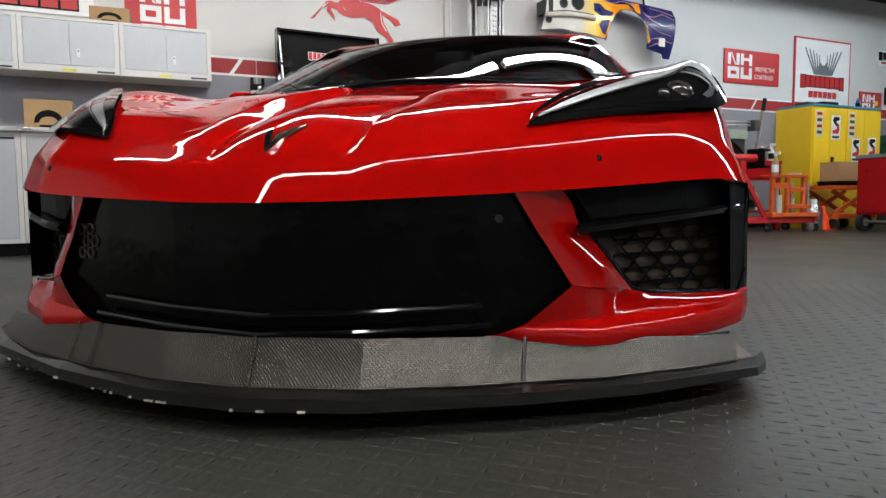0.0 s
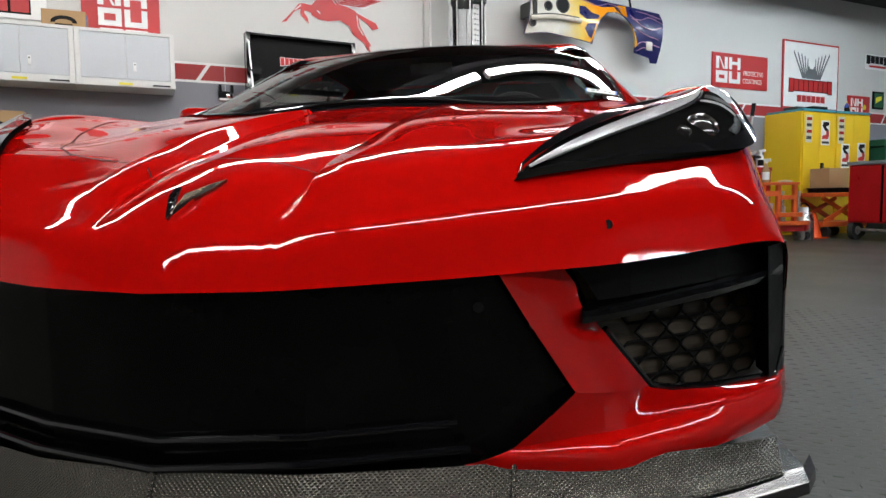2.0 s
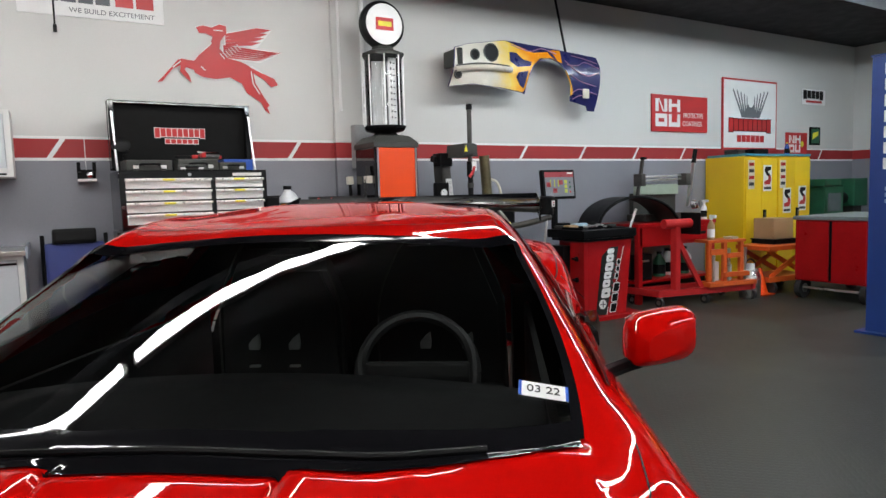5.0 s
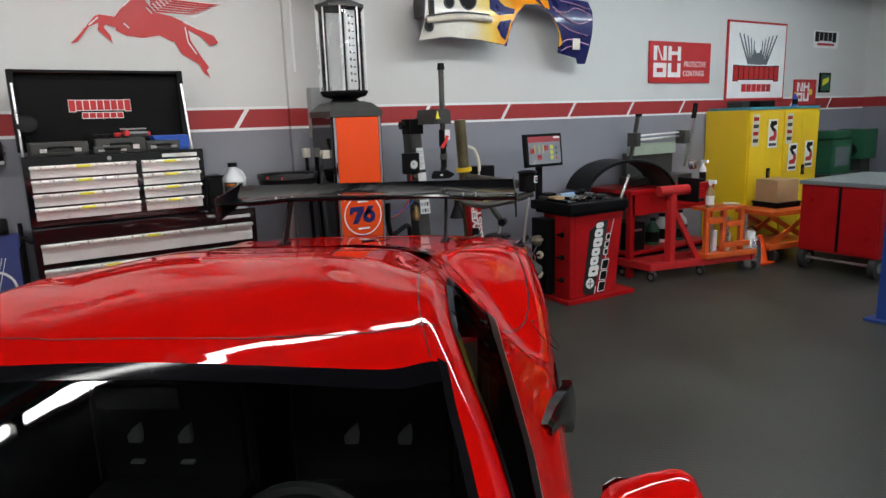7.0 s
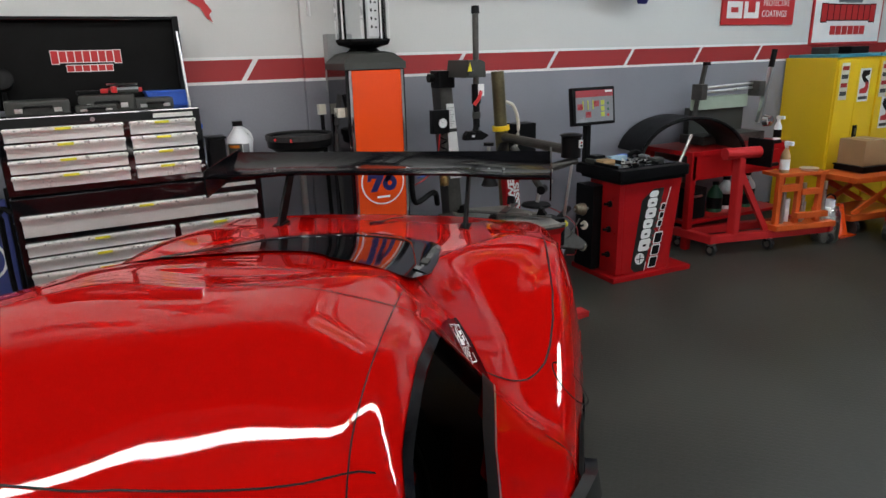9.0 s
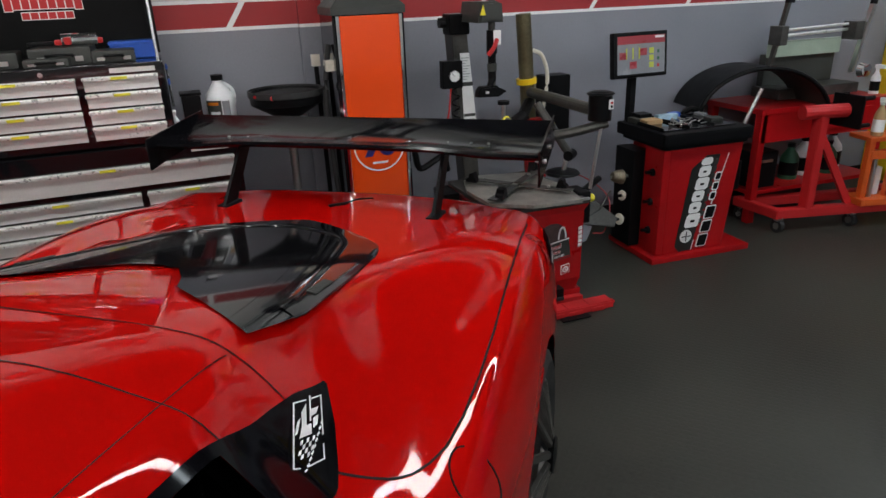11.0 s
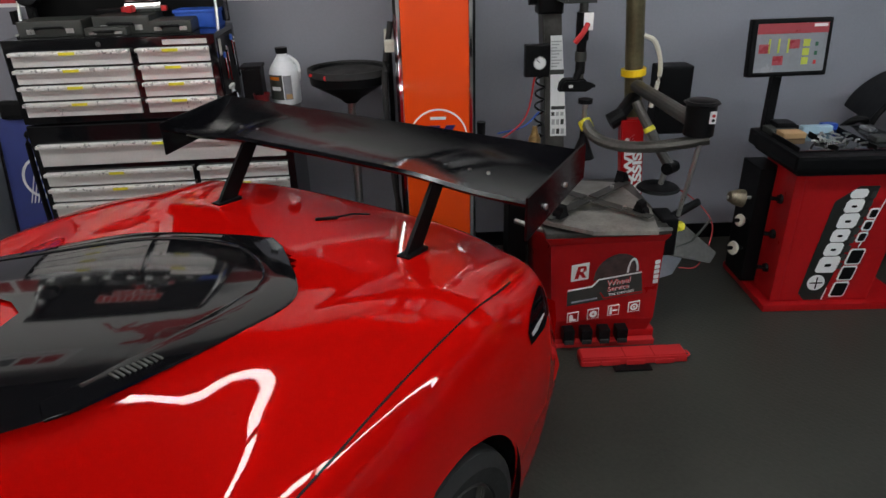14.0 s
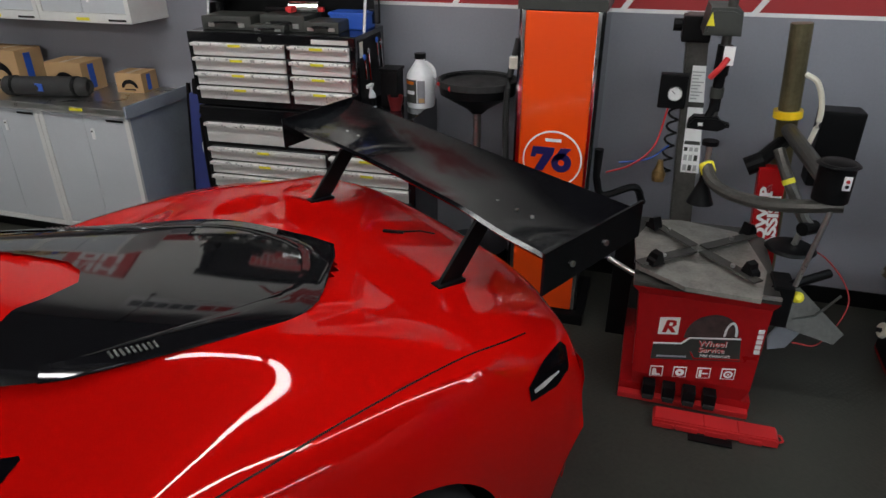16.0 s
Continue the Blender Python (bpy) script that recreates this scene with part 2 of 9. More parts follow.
def box(x0, x1, y0, y1, z0, z1, bevel=0.0, bm=None):
    bm = bm or bmesh.new()
    r = bmesh.ops.create_cube(bm, size=1, matrix=Matrix.Translation(((x0 + x1) / 2, (y0 + y1) / 2, (z0 + z1) / 2)) @ Matrix.Diagonal((abs(x1 - x0), abs(y1 - y0), abs(z1 - z0), 1)))
    if bevel:
        es = {e for v in r["verts"] for e in v.link_edges}
        bmesh.ops.bevel(bm, geom=list(es), offset=bevel, segments=2, affect="EDGES", profile=0.7)
    return bm


def rod(a, b, r, r2=None, seg=14, bm=None, caps=True):
    """A round bar from a to b."""
    bm = bm or bmesh.new()
    a, b = Vector(a), Vector(b)
    d = b - a
    m = Matrix.Translation((a + b) / 2) @ d.to_track_quat("Z", "Y").to_matrix().to_4x4()
    bmesh.ops.create_cone(bm, cap_ends=caps, segments=seg, radius1=r, radius2=r if r2 is None else r2, depth=d.length, matrix=m)
    return bm


def bar(a, b, w, h, bm=None, bevel=0.0, up=(0, 0, 1)):
    """A square-section bar from a to b, w wide and h high."""
    bm = bm or bmesh.new()
    a, b = Vector(a), Vector(b)
    d = (b - a).normalized()
    side = d.cross(Vector(up))
    side = side.normalized() if side.length > 1e-4 else Vector((1, 0, 0))
    top = side.cross(d)
    m = Matrix.Translation((a + b) / 2) @ Matrix((side, d, top)).transposed().to_4x4() @ Matrix.Diagonal((w, (b - a).length, h, 1))
    r = bmesh.ops.create_cube(bm, size=1, matrix=m)
    if bevel:
        es = {e for v in r["verts"] for e in v.link_edges}
        bmesh.ops.bevel(bm, geom=list(es), offset=bevel, segments=2, affect="EDGES")
    return bm


def lathe(profile, seg=32, bm=None, m=Matrix()):
    """A turned body from (radius, height) pairs."""
    bm = bm or bmesh.new()
    rings = []
    for r, z in profile:
        rings.append([bm.verts.new(m @ Vector((r * math.cos(2 * math.pi * i / seg), r * math.sin(2 * math.pi * i / seg), z))) for i in range(seg)])
    for a, b in zip(rings, rings[1:]):
        for i in range(seg):
            bm.faces.new((a[i], a[(i + 1) % seg], b[(i + 1) % seg], b[i]))
    for ring, rz in ((rings[0], profile[0]), (rings[-1], profile[-1])):
        if rz[0] > 1e-4:
            bm.faces.new(ring)
    bmesh.ops.remove_doubles(bm, verts=bm.verts, dist=1e-5)
    return bm


def plate(points, thick, m=Matrix(), bevel=0.0, bm=None):
    """A flat outline in x and z, thick along y, laid by m (front at y = 0, body behind it)."""
    bm = bm or bmesh.new()
    front = [bm.verts.new(m @ Vector((x, 0, z))) for x, z in points]
    back = [bm.verts.new(m @ Vector((x, thick, z))) for x, z in points]
    f = bm.faces.new(front)
    bm.faces.new(list(reversed(back)))
    n = len(points)
    for i in range(n):
        bm.faces.new((front[i], front[(i + 1) % n], back[(i + 1) % n], back[i]))
    if bevel:
        bmesh.ops.bevel(bm, geom=list(f.edges), offset=bevel, segments=2, affect="EDGES")
    return bm


def grid(rows, bm=None, closed=False):
    """A skin over rows of points."""
    bm = bm or bmesh.new()
    vs = [[bm.verts.new(p) for p in r] for r in rows]
    for a, b in zip(vs, vs[1:]):
        n = len(a)
        for i in range(n if closed else n - 1):
            q = (a[i], a[(i + 1) % n], b[(i + 1) % n], b[i])
            bm.faces.new(q)
    return bm


def tube(points, r, seg=10, bm=None):
    """A round pipe through points."""
    bm = bm or bmesh.new()
    pts = [Vector(p) for p in points]
    rings, ref = [], Vector((0, 0, 1))
    for i, p in enumerate(pts):
        d = (pts[min(i + 1, len(pts) - 1)] - pts[max(i - 1, 0)]).normalized()
        s = d.cross(ref)
        if s.length < 0.1:
            s = d.cross(Vector((1, 0, 0)))
        s.normalize()
        u = s.cross(d)
        rings.append([p + r * (math.cos(2 * math.pi * k / seg) * s + math.sin(2 * math.pi * k / seg) * u) for k in range(seg)])
    grid(rings, bm, closed=True)
    bm.verts.ensure_lookup_table()
    return bm


def spline(points, n=8):
    """A smooth line through points."""
    p = [Vector(q) for q in points]
    p = [2 * p[0] - p[1], *p, 2 * p[-1] - p[-2]]
    out = []
    for i in range(1, len(p) - 2):
        for k in range(n):
            t = k / n
            out.append(0.5 * (2 * p[i] + (p[i + 1] - p[i - 1]) * t + (2 * p[i - 1] - 5 * p[i] + 4 * p[i + 1] - p[i + 2]) * t * t + (3 * p[i] - p[i - 1] - 3 * p[i + 1] + p[i + 2]) * t ** 3))
    out.append(p[-2])
    return out


def words(name, text, size, m, material, parent, label="", thick=0.001, squeeze=1.0, bold=0.0):
    """Raised lettering, read along local x with its face towards local -y."""
    cu = bpy.data.curves.new(name, "FONT")
    cu.body, cu.size, cu.extrude, cu.align_x, cu.align_y = text, size, thick, "CENTER", "CENTER"
    cu.offset = bold
    tmp = bpy.data.objects.new(name, cu)
    me = bpy.data.meshes.new_from_object(tmp)
    bpy.data.objects.remove(tmp)
    me.transform(m @ pose(0, 0, 0, 90, 0, 0) @ Matrix.Diagonal((squeeze, 1, 1, 1)))
    me.materials.append(material)
    ob = new(name, me)
    ob.parent = parent
    return tagged(ob, label)


def ring_plate(r0, r1, thick, m=Matrix(), seg=40):
    bm = bmesh.new()
    rows = []
    for k in range(seg + 1):
        a = 2 * math.pi * k / seg
        c, s = math.cos(a), math.sin(a)
        rows.append([m @ Vector((r * c, y, r * s)) for r, y in ((r0, 0), (r1, 0), (r1, thick), (r0, thick), (r0, 0))])
    grid(rows, bm)
    bmesh.ops.remove_doubles(bm, verts=bm.verts, dist=1e-6)
    return bm


def disc(r, thick, m=Matrix(), seg=40):
    return plate([(r * math.cos(2 * math.pi * k / seg), r * math.sin(2 * math.pi * k / seg)) for k in range(seg)], thick, m)


# the room ------------------------------------------------------------------
def setting():
    floor = part("floor", box(LEFT_X, RIGHT_X, FRONT_Y, WALL_Y, -0.1, 0), FLOOR)
    tagged(floor, "dark grey tread-plate tile floor, dull and scuffed", "floor", kind="structure")
    wall = part("wall_north", box(LEFT_X - 0.2, RIGHT_X, WALL_Y, WALL_Y + 0.2, STRIPE_HI + 0.02, CEIL_Z), WALL_WHITE)
    tagged(wall, "white painted upper wall above a red stripe", "wall", kind="structure")
    low = part("wall_lower", box(LEFT_X - 0.2, RIGHT_X, WALL_Y, WALL_Y + 0.2, 0, STRIPE_LO - 0.02), WALL_GREY, wall, "grey painted lower wall")
    part("stripe_line", box(LEFT_X, RIGHT_X, WALL_Y - 0.002, WALL_Y + 0.1, STRIPE_LO - 0.02, STRIPE_LO), WHITE, wall)
    part("stripe_line", box(LEFT_X, RIGHT_X, WALL_Y - 0.002, WALL_Y + 0.1, STRIPE_HI, STRIPE_HI + 0.02), WHITE, wall)
    cuts = [-2.2, -0.83, 0.72, 2.48, 3.42, 4.07, 4.95, 5.78, 6.62, 7.45, 9.6, 10.5]
    edges = [LEFT_X] + cuts + [RIGHT_X]
    for a, b in zip(edges, edges[1:]):
        lean = 0.045
        x0 = a + (0.018 if a > LEFT_X else 0)
        x1 = b - (0.018 if b < RIGHT_X else 0)
        l0, l1 = (lean if a > LEFT_X else 0), (lean if b < RIGHT_X else 0)
        part("stripe_panel", plate([(x0 - l0, STRIPE_LO), (x1 - l1, STRIPE_LO), (x1 + l1, STRIPE_HI), (x0 + l0, STRIPE_HI)], 0.1, Matrix.Translation((0, WALL_Y - 0.001, 0))), STRIPE_RED, wall, "red stripe panel")
    part("stripe_ground", box(LEFT_X, RIGHT_X, WALL_Y + 0.002, WALL_Y + 0.15, STRIPE_LO, STRIPE_HI), WHITE, wall)
    east = part("wall_east", box(RIGHT_X, RIGHT_X + 0.2, FRONT_Y, WALL_Y + 0.2, STRIPE_HI, CEIL_Z), WALL_WHITE)
    tagged(east, "white painted side wall with red stripe", "wall", kind="structure")
    part("wall_lower", box(RIGHT_X, RIGHT_X + 0.2, FRONT_Y, WALL_Y + 0.2, 0, STRIPE_LO), WALL_GREY, east)
    part("stripe_panel", box(RIGHT_X - 0.001, RIGHT_X + 0.2, FRONT_Y, WALL_Y - 0.002, STRIPE_LO, STRIPE_HI), STRIPE_RED, east)
    west = part("wall_west", box(LEFT_X - 0.2, LEFT_X, FRONT_Y, WALL_Y, 0, CEIL_Z), WALL_WHITE)
    tagged(west, "plain white painted side wall", "wall", kind="structure")
    # Unseen wall closing the room, white to bounce light onto the car's front.
    south = part("wall_south", box(LEFT_X - 0.2, RIGHT_X + 0.2, FRONT_Y - 0.2, FRONT_Y, 0, CEIL_Z), WALL_WHITE)
    tagged(south, "unseen white wall that bounces light into the room", "wall", kind="structure")
    bm = box(LEFT_X - 0.2, RIGHT_X + 0.2, FRONT_Y - 0.2, WALL_Y + 0.2, CEIL_Z, CEIL_Z + 0.1)
    for y in (-4, -1, 2, 5):
        box(LEFT_X, RIGHT_X, y - 0.06, y + 0.06, CEIL_Z - 0.16, CEIL_Z, 0, bm)
    tagged(part("ceiling", bm, CEILING_BLACK), "black ceiling with dark beams", "ceiling", kind="structure")
    base = part("baseboard", box(LEFT_X, RIGHT_X - 0.01, WALL_Y - 0.012, WALL_Y, 0, 0.1), BLACK)
    tagged(base, "black rubber cove base along the wall", "baseboard", kind="structure")
    pil = part("trim", box(2.84, 3.1, WALL_Y - 0.05, WALL_Y - 0.003, 0.1, STRIPE_LO - 0.02), WALL_GREY)
    tagged(pil, "shallow painted pilaster on the wall", "pilaster", kind="structure")
    part("upper_face", box(2.84, 3.1, WALL_Y - 0.05, WALL_Y - 0.003, STRIPE_HI, CEIL_Z - 0.01), WALL_WHITE, pil)
    part("stripe_face", box(2.84, 3.1, WALL_Y - 0.051, WALL_Y - 0.003, STRIPE_LO, STRIPE_HI), STRIPE_RED, pil)
    part("stripe_line", box(2.84, 3.1, WALL_Y - 0.052, WALL_Y - 0.003, STRIPE_LO - 0.02, STRIPE_LO), WHITE, pil)


def strip_light(x0, x1, y, z, tube_material):
    ob = thing("ceiling_light", pose((x0 + x1) / 2, y, z), "long white fluorescent strip light under the black ceiling", "light", "ceiling strip lights")
    h = (x1 - x0) / 2
    part("housing", box(-h, h, -0.07, 0.07, 0.02, 0.09, 0.01), WHITE, ob)
    part("tube", box(-h + 0.02, h - 0.02, -0.06, 0.06, -0.02, 0.019, 0.008), tube_material, ob, "lit fluorescent tube")
    part("hanger", rod((0, 0, 0.09), (0, 0, CEIL_Z - z), 0.006), BLACK, ob)


setting()
for row_y in (-2.6, 1.0, 4.6):
    for k in range(5):
        strip_light(-2.38 + 2.45 * k, -0.01 + 2.45 * k, row_y, CEIL_Z - 0.13, TUBE_COOL if k > 2 else TUBE)
# the sports car ------------------------------------------------------------
# local axes: x to the driver's side, y back from the nose, z up
CAR = pose(0.152, 1.447, 0, 0, 0, -36)
Y0, Y1, DY = -0.09, 4.58, 0.018
NY = int(round((Y1 - Y0) / DY)) + 1
YC = np.linspace(Y0, Y1, NY)


def blur(a, sigma):
    """Gaussian smoothing of a run of values with its two ends held."""
    r = max(1, int(3 * sigma))
    k = np.exp(-0.5 * (np.arange(-r, r + 1) / sigma) ** 2)
    p = np.concatenate([2 * a[0] - a[r:0:-1], a, 2 * a[-1] - a[-2:-r - 2:-1]])
    return np.convolve(p, k / k.sum(), "valid")


def run(pairs, stiff=4e-4, kink=0):
    """A fair profile along the car through (y, value) pairs: the least bent line near them, free to turn sharply at nose and tail and at kink, where bonnet and windscreen meet."""
    w = np.zeros(NY)
    d = np.zeros(NY)
    pairs = list(pairs)
    for (y0, v0), (y1, v1) in list(zip(pairs, pairs[1:])):
        n = int((y1 - y0) / 0.26)
        pairs += [(y0 + (y1 - y0) * k / n, v0 + (v1 - v0) * k / n) for k in range(1, n)] if y1 - y0 > 0.45 else []
    for y, v in pairs:
        k = min(NY - 1, max(0, int(round((y - Y0) / DY))))
        w[k] += 1
        d[k] += v
    bend = np.diff(np.eye(NY), 2, axis=0) / DY ** 2
    ym = YC[1:-1]
    free = np.interp(ym, (-0.05, 0.12, 0.4, 4.2, 4.45), (0.003, 0.08, 1, 1, 0.004))
    if kink:
        free[int(round((kink - Y0) / DY)) - 1] = 1e-5
    return np.linalg.solve(np.diag(w + 1e-9) + stiff * DY * bend.T @ (free[:, None] * bend), d)


def sm(a, b, y):
    t = np.clip((y - a) / (b - a), 0, 1)
    return t * t * (3 - 2 * t)


def plan(x):
    """How far the nose sweeps back at a half width x."""
    return np.interp(np.abs(x), (0, 0.2, 0.4, 0.475, 0.63, 0.8, 0.93, 0.97, 1.05), (0, 0.03, 0.1, 0.13, 0.19, 0.32, 0.46, 0.56, 0.7))


top = run(((-0.09, 0.405), (-0.07, 0.45), (-0.03, 0.49), (0.03, 0.535), (0.15, 0.58), (0.35, 0.64), (0.6, 0.702), (0.9, 0.765), (1.085, 0.798), (1.25, 0.891), (1.5, 1.015),
           (1.75, 1.125), (1.95, 1.2), (2.3, 1.237), (2.7, 1.213), (3.0, 1.16), (3.4, 1.075), (3.8, 0.99), (4.1, 0.955), (4.45, 0.935), (4.54, 0.88), (4.58, 0.75)), 4e-4, 1.085)
crease_x = run(((-0.09, 0.14), (0.17, 0.155), (0.5, 0.165), (1.05, 0.2), (2, 0.22), (3, 0.2), (4.5, 0.25)))
LX = [
    0 * top,
    crease_x,
    crease_x + 0.02 + 0.012 * sm(0.1, 0.4, YC) * (1 - sm(0.7, 1.0, YC)) + 0.02 * sm(1.0, 1.2, YC),
    run(((-0.09, 0.45), (0.6, 0.45), (1.1, 0.50), (1.6, 0.52), (1.95, 0.47), (2.7, 0.42), (3.4, 0.40), (4.5, 0.48))),
    run(((-0.09, 0.62), (0.3, 0.61), (0.6, 0.655), (0.9, 0.725), (1.0, 0.737), (1.22, 0.768), (1.4, 0.76), (1.6, 0.73), (1.75, 0.685), (1.95, 0.62), (2.3, 0.585), (2.7, 0.55), (3.0, 0.52), (3.4, 0.50), (3.8, 0.54), (4.5, 0.62))),
    run(((-0.09, 0.74), (0.3, 0.715), (0.6, 0.735), (0.9, 0.775), (1.0, 0.785), (1.22, 0.805), (1.5, 0.79), (1.75, 0.75), (1.95, 0.72), (2.3, 0.705), (2.7, 0.69), (3.0, 0.665), (3.4, 0.65), (3.8, 0.69), (4.5, 0.74))),
    run(((-0.09, 0.84), (0.6, 0.825), (1.2, 0.845), (1.95, 0.83), (2.7, 0.84), (3.4, 0.82), (4.0, 0.82), (4.5, 0.82))),
    run(((-0.09, 0.92), (0.6, 0.91), (1.2, 0.905), (1.95, 0.895), (2.6, 0.91), (3.2, 0.92), (3.6, 0.925), (4.1, 0.90), (4.5, 0.87))),
    run(((-0.09, 0.968), (0.6, 0.968), (1.0, 0.965), (1.5, 0.93), (2.2, 0.925), (2.9, 0.955), (3.5, 0.975), (4.1, 0.955), (4.5, 0.90))),
    run(((-0.09, 0.97), (1, 0.965), (1.5, 0.90), (2.2, 0.90), (2.9, 0.93), (3.5, 0.97), (4.5, 0.91))),
    run(((-0.09, 0.95), (0.5, 0.94), (1.5, 0.93), (2.5, 0.94), (3.5, 0.95), (4.5, 0.88))),
]
# the bonnet's middle lies a little lower than its flanks
spine = top - 0.012 * sm(-0.02, 0.3, YC) * (1 - sm(0.88, 1.07, YC))
LZ = [
    spine,
    spine + run(((-0.09, 0.0015), (-0.04, 0.0012), (0.1, -0.002), (0.5, -0.005), (1.06, -0.002), (1.4, 0), (4.5, 0))),
    top + run(((-0.09, 0.002), (-0.04, 0.0015), (0.07, -0.006), (0.5, -0.014), (0.9, -0.01), (1.06, -0.004), (1.3, -0.002), (2, -0.006), (4.5, 0))),
    run(((-0.09, 0.417), (-0.07, 0.47), (-0.03, 0.52), (0.03, 0.56), (0.15, 0.598), (0.35, 0.642), (0.6, 0.692), (0.9, 0.751), (1.12, 0.792), (1.25, 0.858), (1.5, 0.985), (1.75, 1.1), (1.95, 1.187),
         (2.3, 1.225), (2.7, 1.201), (3.0, 1.148), (3.4, 1.06), (3.8, 0.985), (4.1, 0.955), (4.45, 0.935), (4.54, 0.88), (4.58, 0.75)), 4e-4, 1.12),
    run(((-0.09, 0.427), (-0.07, 0.48), (-0.03, 0.535), (0.03, 0.575), (0.15, 0.62), (0.35, 0.658), (0.6, 0.697), (0.9, 0.75), (1.2, 0.805), (1.4, 0.872), (1.6, 0.965), (1.75, 1.06), (1.95, 1.168),
         (2.3, 1.197), (2.7, 1.163), (3.0, 1.095), (3.4, 1.03), (3.8, 0.995), (4.1, 0.96), (4.45, 0.925), (4.54, 0.87), (4.58, 0.74)), 4e-4, 1.2),
    run(((-0.09, 0.44), (-0.07, 0.495), (-0.03, 0.55), (0.03, 0.6), (0.15, 0.65), (0.35, 0.703), (0.6, 0.74), (0.9, 0.769), (1.1, 0.786), (1.25, 0.805), (1.5, 0.87), (1.75, 0.955), (1.95, 1.02),
         (2.3, 1.05), (2.7, 1.022), (3.0, 0.985), (3.4, 0.985), (3.8, 0.985), (4.1, 0.962), (4.48, 0.92), (4.58, 0.75))),
    run(((-0.09, 0.45), (-0.07, 0.505), (-0.03, 0.56), (0.03, 0.62), (0.15, 0.678), (0.35, 0.738), (0.6, 0.782), (0.9, 0.805), (1.2, 0.808), (1.5, 0.813), (1.95, 0.835), (2.4, 0.86), (2.8, 0.895),
         (3.2, 0.95), (3.6, 0.972), (4.0, 0.957), (4.35, 0.925), (4.5, 0.89), (4.58, 0.75))),
    run(((-0.09, 0.455), (-0.07, 0.5), (-0.03, 0.545), (0.03, 0.595), (0.15, 0.655), (0.35, 0.72), (0.6, 0.758), (0.9, 0.776), (1.2, 0.772), (1.95, 0.77), (2.6, 0.81), (3.2, 0.88), (3.6, 0.9), (4.0, 0.885), (4.4, 0.86), (4.58, 0.7))),
    run(((-0.09, 0.45), (0, 0.48), (0.15, 0.55), (0.6, 0.61), (1.5, 0.6), (2.4, 0.62), (3.0, 0.66), (3.6, 0.7), (4.35, 0.68), (4.58, 0.6))),
    run(((-0.09, 0.4), (0.2, 0.36), (4.2, 0.38), (4.5, 0.45))),
    run(((-0.09, 0.36), (0.1, 0.2), (0.4, 0.14), (4.2, 0.18), (4.5, 0.35))),
]


def cowl(v):
    return 1.083 + 0.11 * (abs(v) / 4) ** 3


def header(v):
    return 1.838 + 0.062 * (abs(v) / 4) ** 4


# positions across the half body: 0 the centre line, 1 and 2 the bonnet crease, 4 the roof edge, 6 the wing's peak, 10 the sill
VS = np.concatenate([(0, 0.3, 0.6, 0.9), (1, 1.5), np.linspace(2, 10, 57)])
NV = len(VS)
SX, SZ = np.zeros((NY, NV)), np.zeros((NY, NV))
for i in range(NY):
    gx, gz = np.interp(VS, range(11), [l[i] for l in LX]), np.interp(VS, range(11), [l[i] for l in LZ])
    if YC[i] < 1.08:
        soft = float(np.interp(YC[i], (0.0, 0.15, 0.4), (6.5, 5.0, 2.2)))
        gx[6:], gz[6:] = blur(gx[6:], soft), blur(gz[6:], soft)
    else:
        roof = VS <= 3
        gz[roof] = LZ[0][i] - (LZ[0][i] - LZ[3][i]) * (gx[roof] / LX[3][i]) ** 2
        gx = blur(np.concatenate([-gx[:0:-1], gx]), 2.7)[NV - 1:]
        gz = blur(np.concatenate([gz[:0:-1], gz]), 2.7)[NV - 1:]
        gz = gz - 0.009 * (1 - sm(0.205, 0.25, gx)) * sm(1.96, 2.04, YC[i]) * (1 - sm(2.7, 2.82, YC[i]))
    SX[i], SZ[i] = np.maximum(gx, 0), gz
SY = YC[:, None] + (1 - sm(-0.09, 1.1, YC))[:, None] * plan(SX) - sm(3.8, 4.58, YC)[:, None] * 0.16 * (SX / 0.95) ** 2.5
SY[0] -= 0.006


def bent(xs, zs, x):
    """A natural cubic through knots, at x; zs may hold a column for each of several lines."""
    xs, zs, x = np.asarray(xs, float), np.asarray(zs, float), np.asarray(x, float)
    n, h = len(xs), np.diff(xs)
    a, b = np.eye(n), np.zeros((n,) + zs.shape[1:])
    for k in range(1, n - 1):
        a[k, k - 1:k + 2] = h[k - 1], 2 * (h[k - 1] + h[k]), h[k]
        b[k] = 6 * ((zs[k + 1] - zs[k]) / h[k] - (zs[k] - zs[k - 1]) / h[k - 1])
    m = np.linalg.solve(a, b)
    x = np.clip(x, xs[0], xs[-1])
    i = np.clip(np.searchsorted(xs, x) - 1, 0, n - 2)
    u, w = (x - xs[i]), (xs[i + 1] - x)
    if zs.ndim > 1:
        u, w, hi = u[..., None], w[..., None], h[i][..., None]
    else:
        hi = h[i]
    return (m[i] * w ** 3 + m[i + 1] * u ** 3) / (6 * hi) + (zs[i] / hi - m[i] * hi / 6) * w + (zs[i + 1] / hi - m[i + 1] * hi / 6) * u


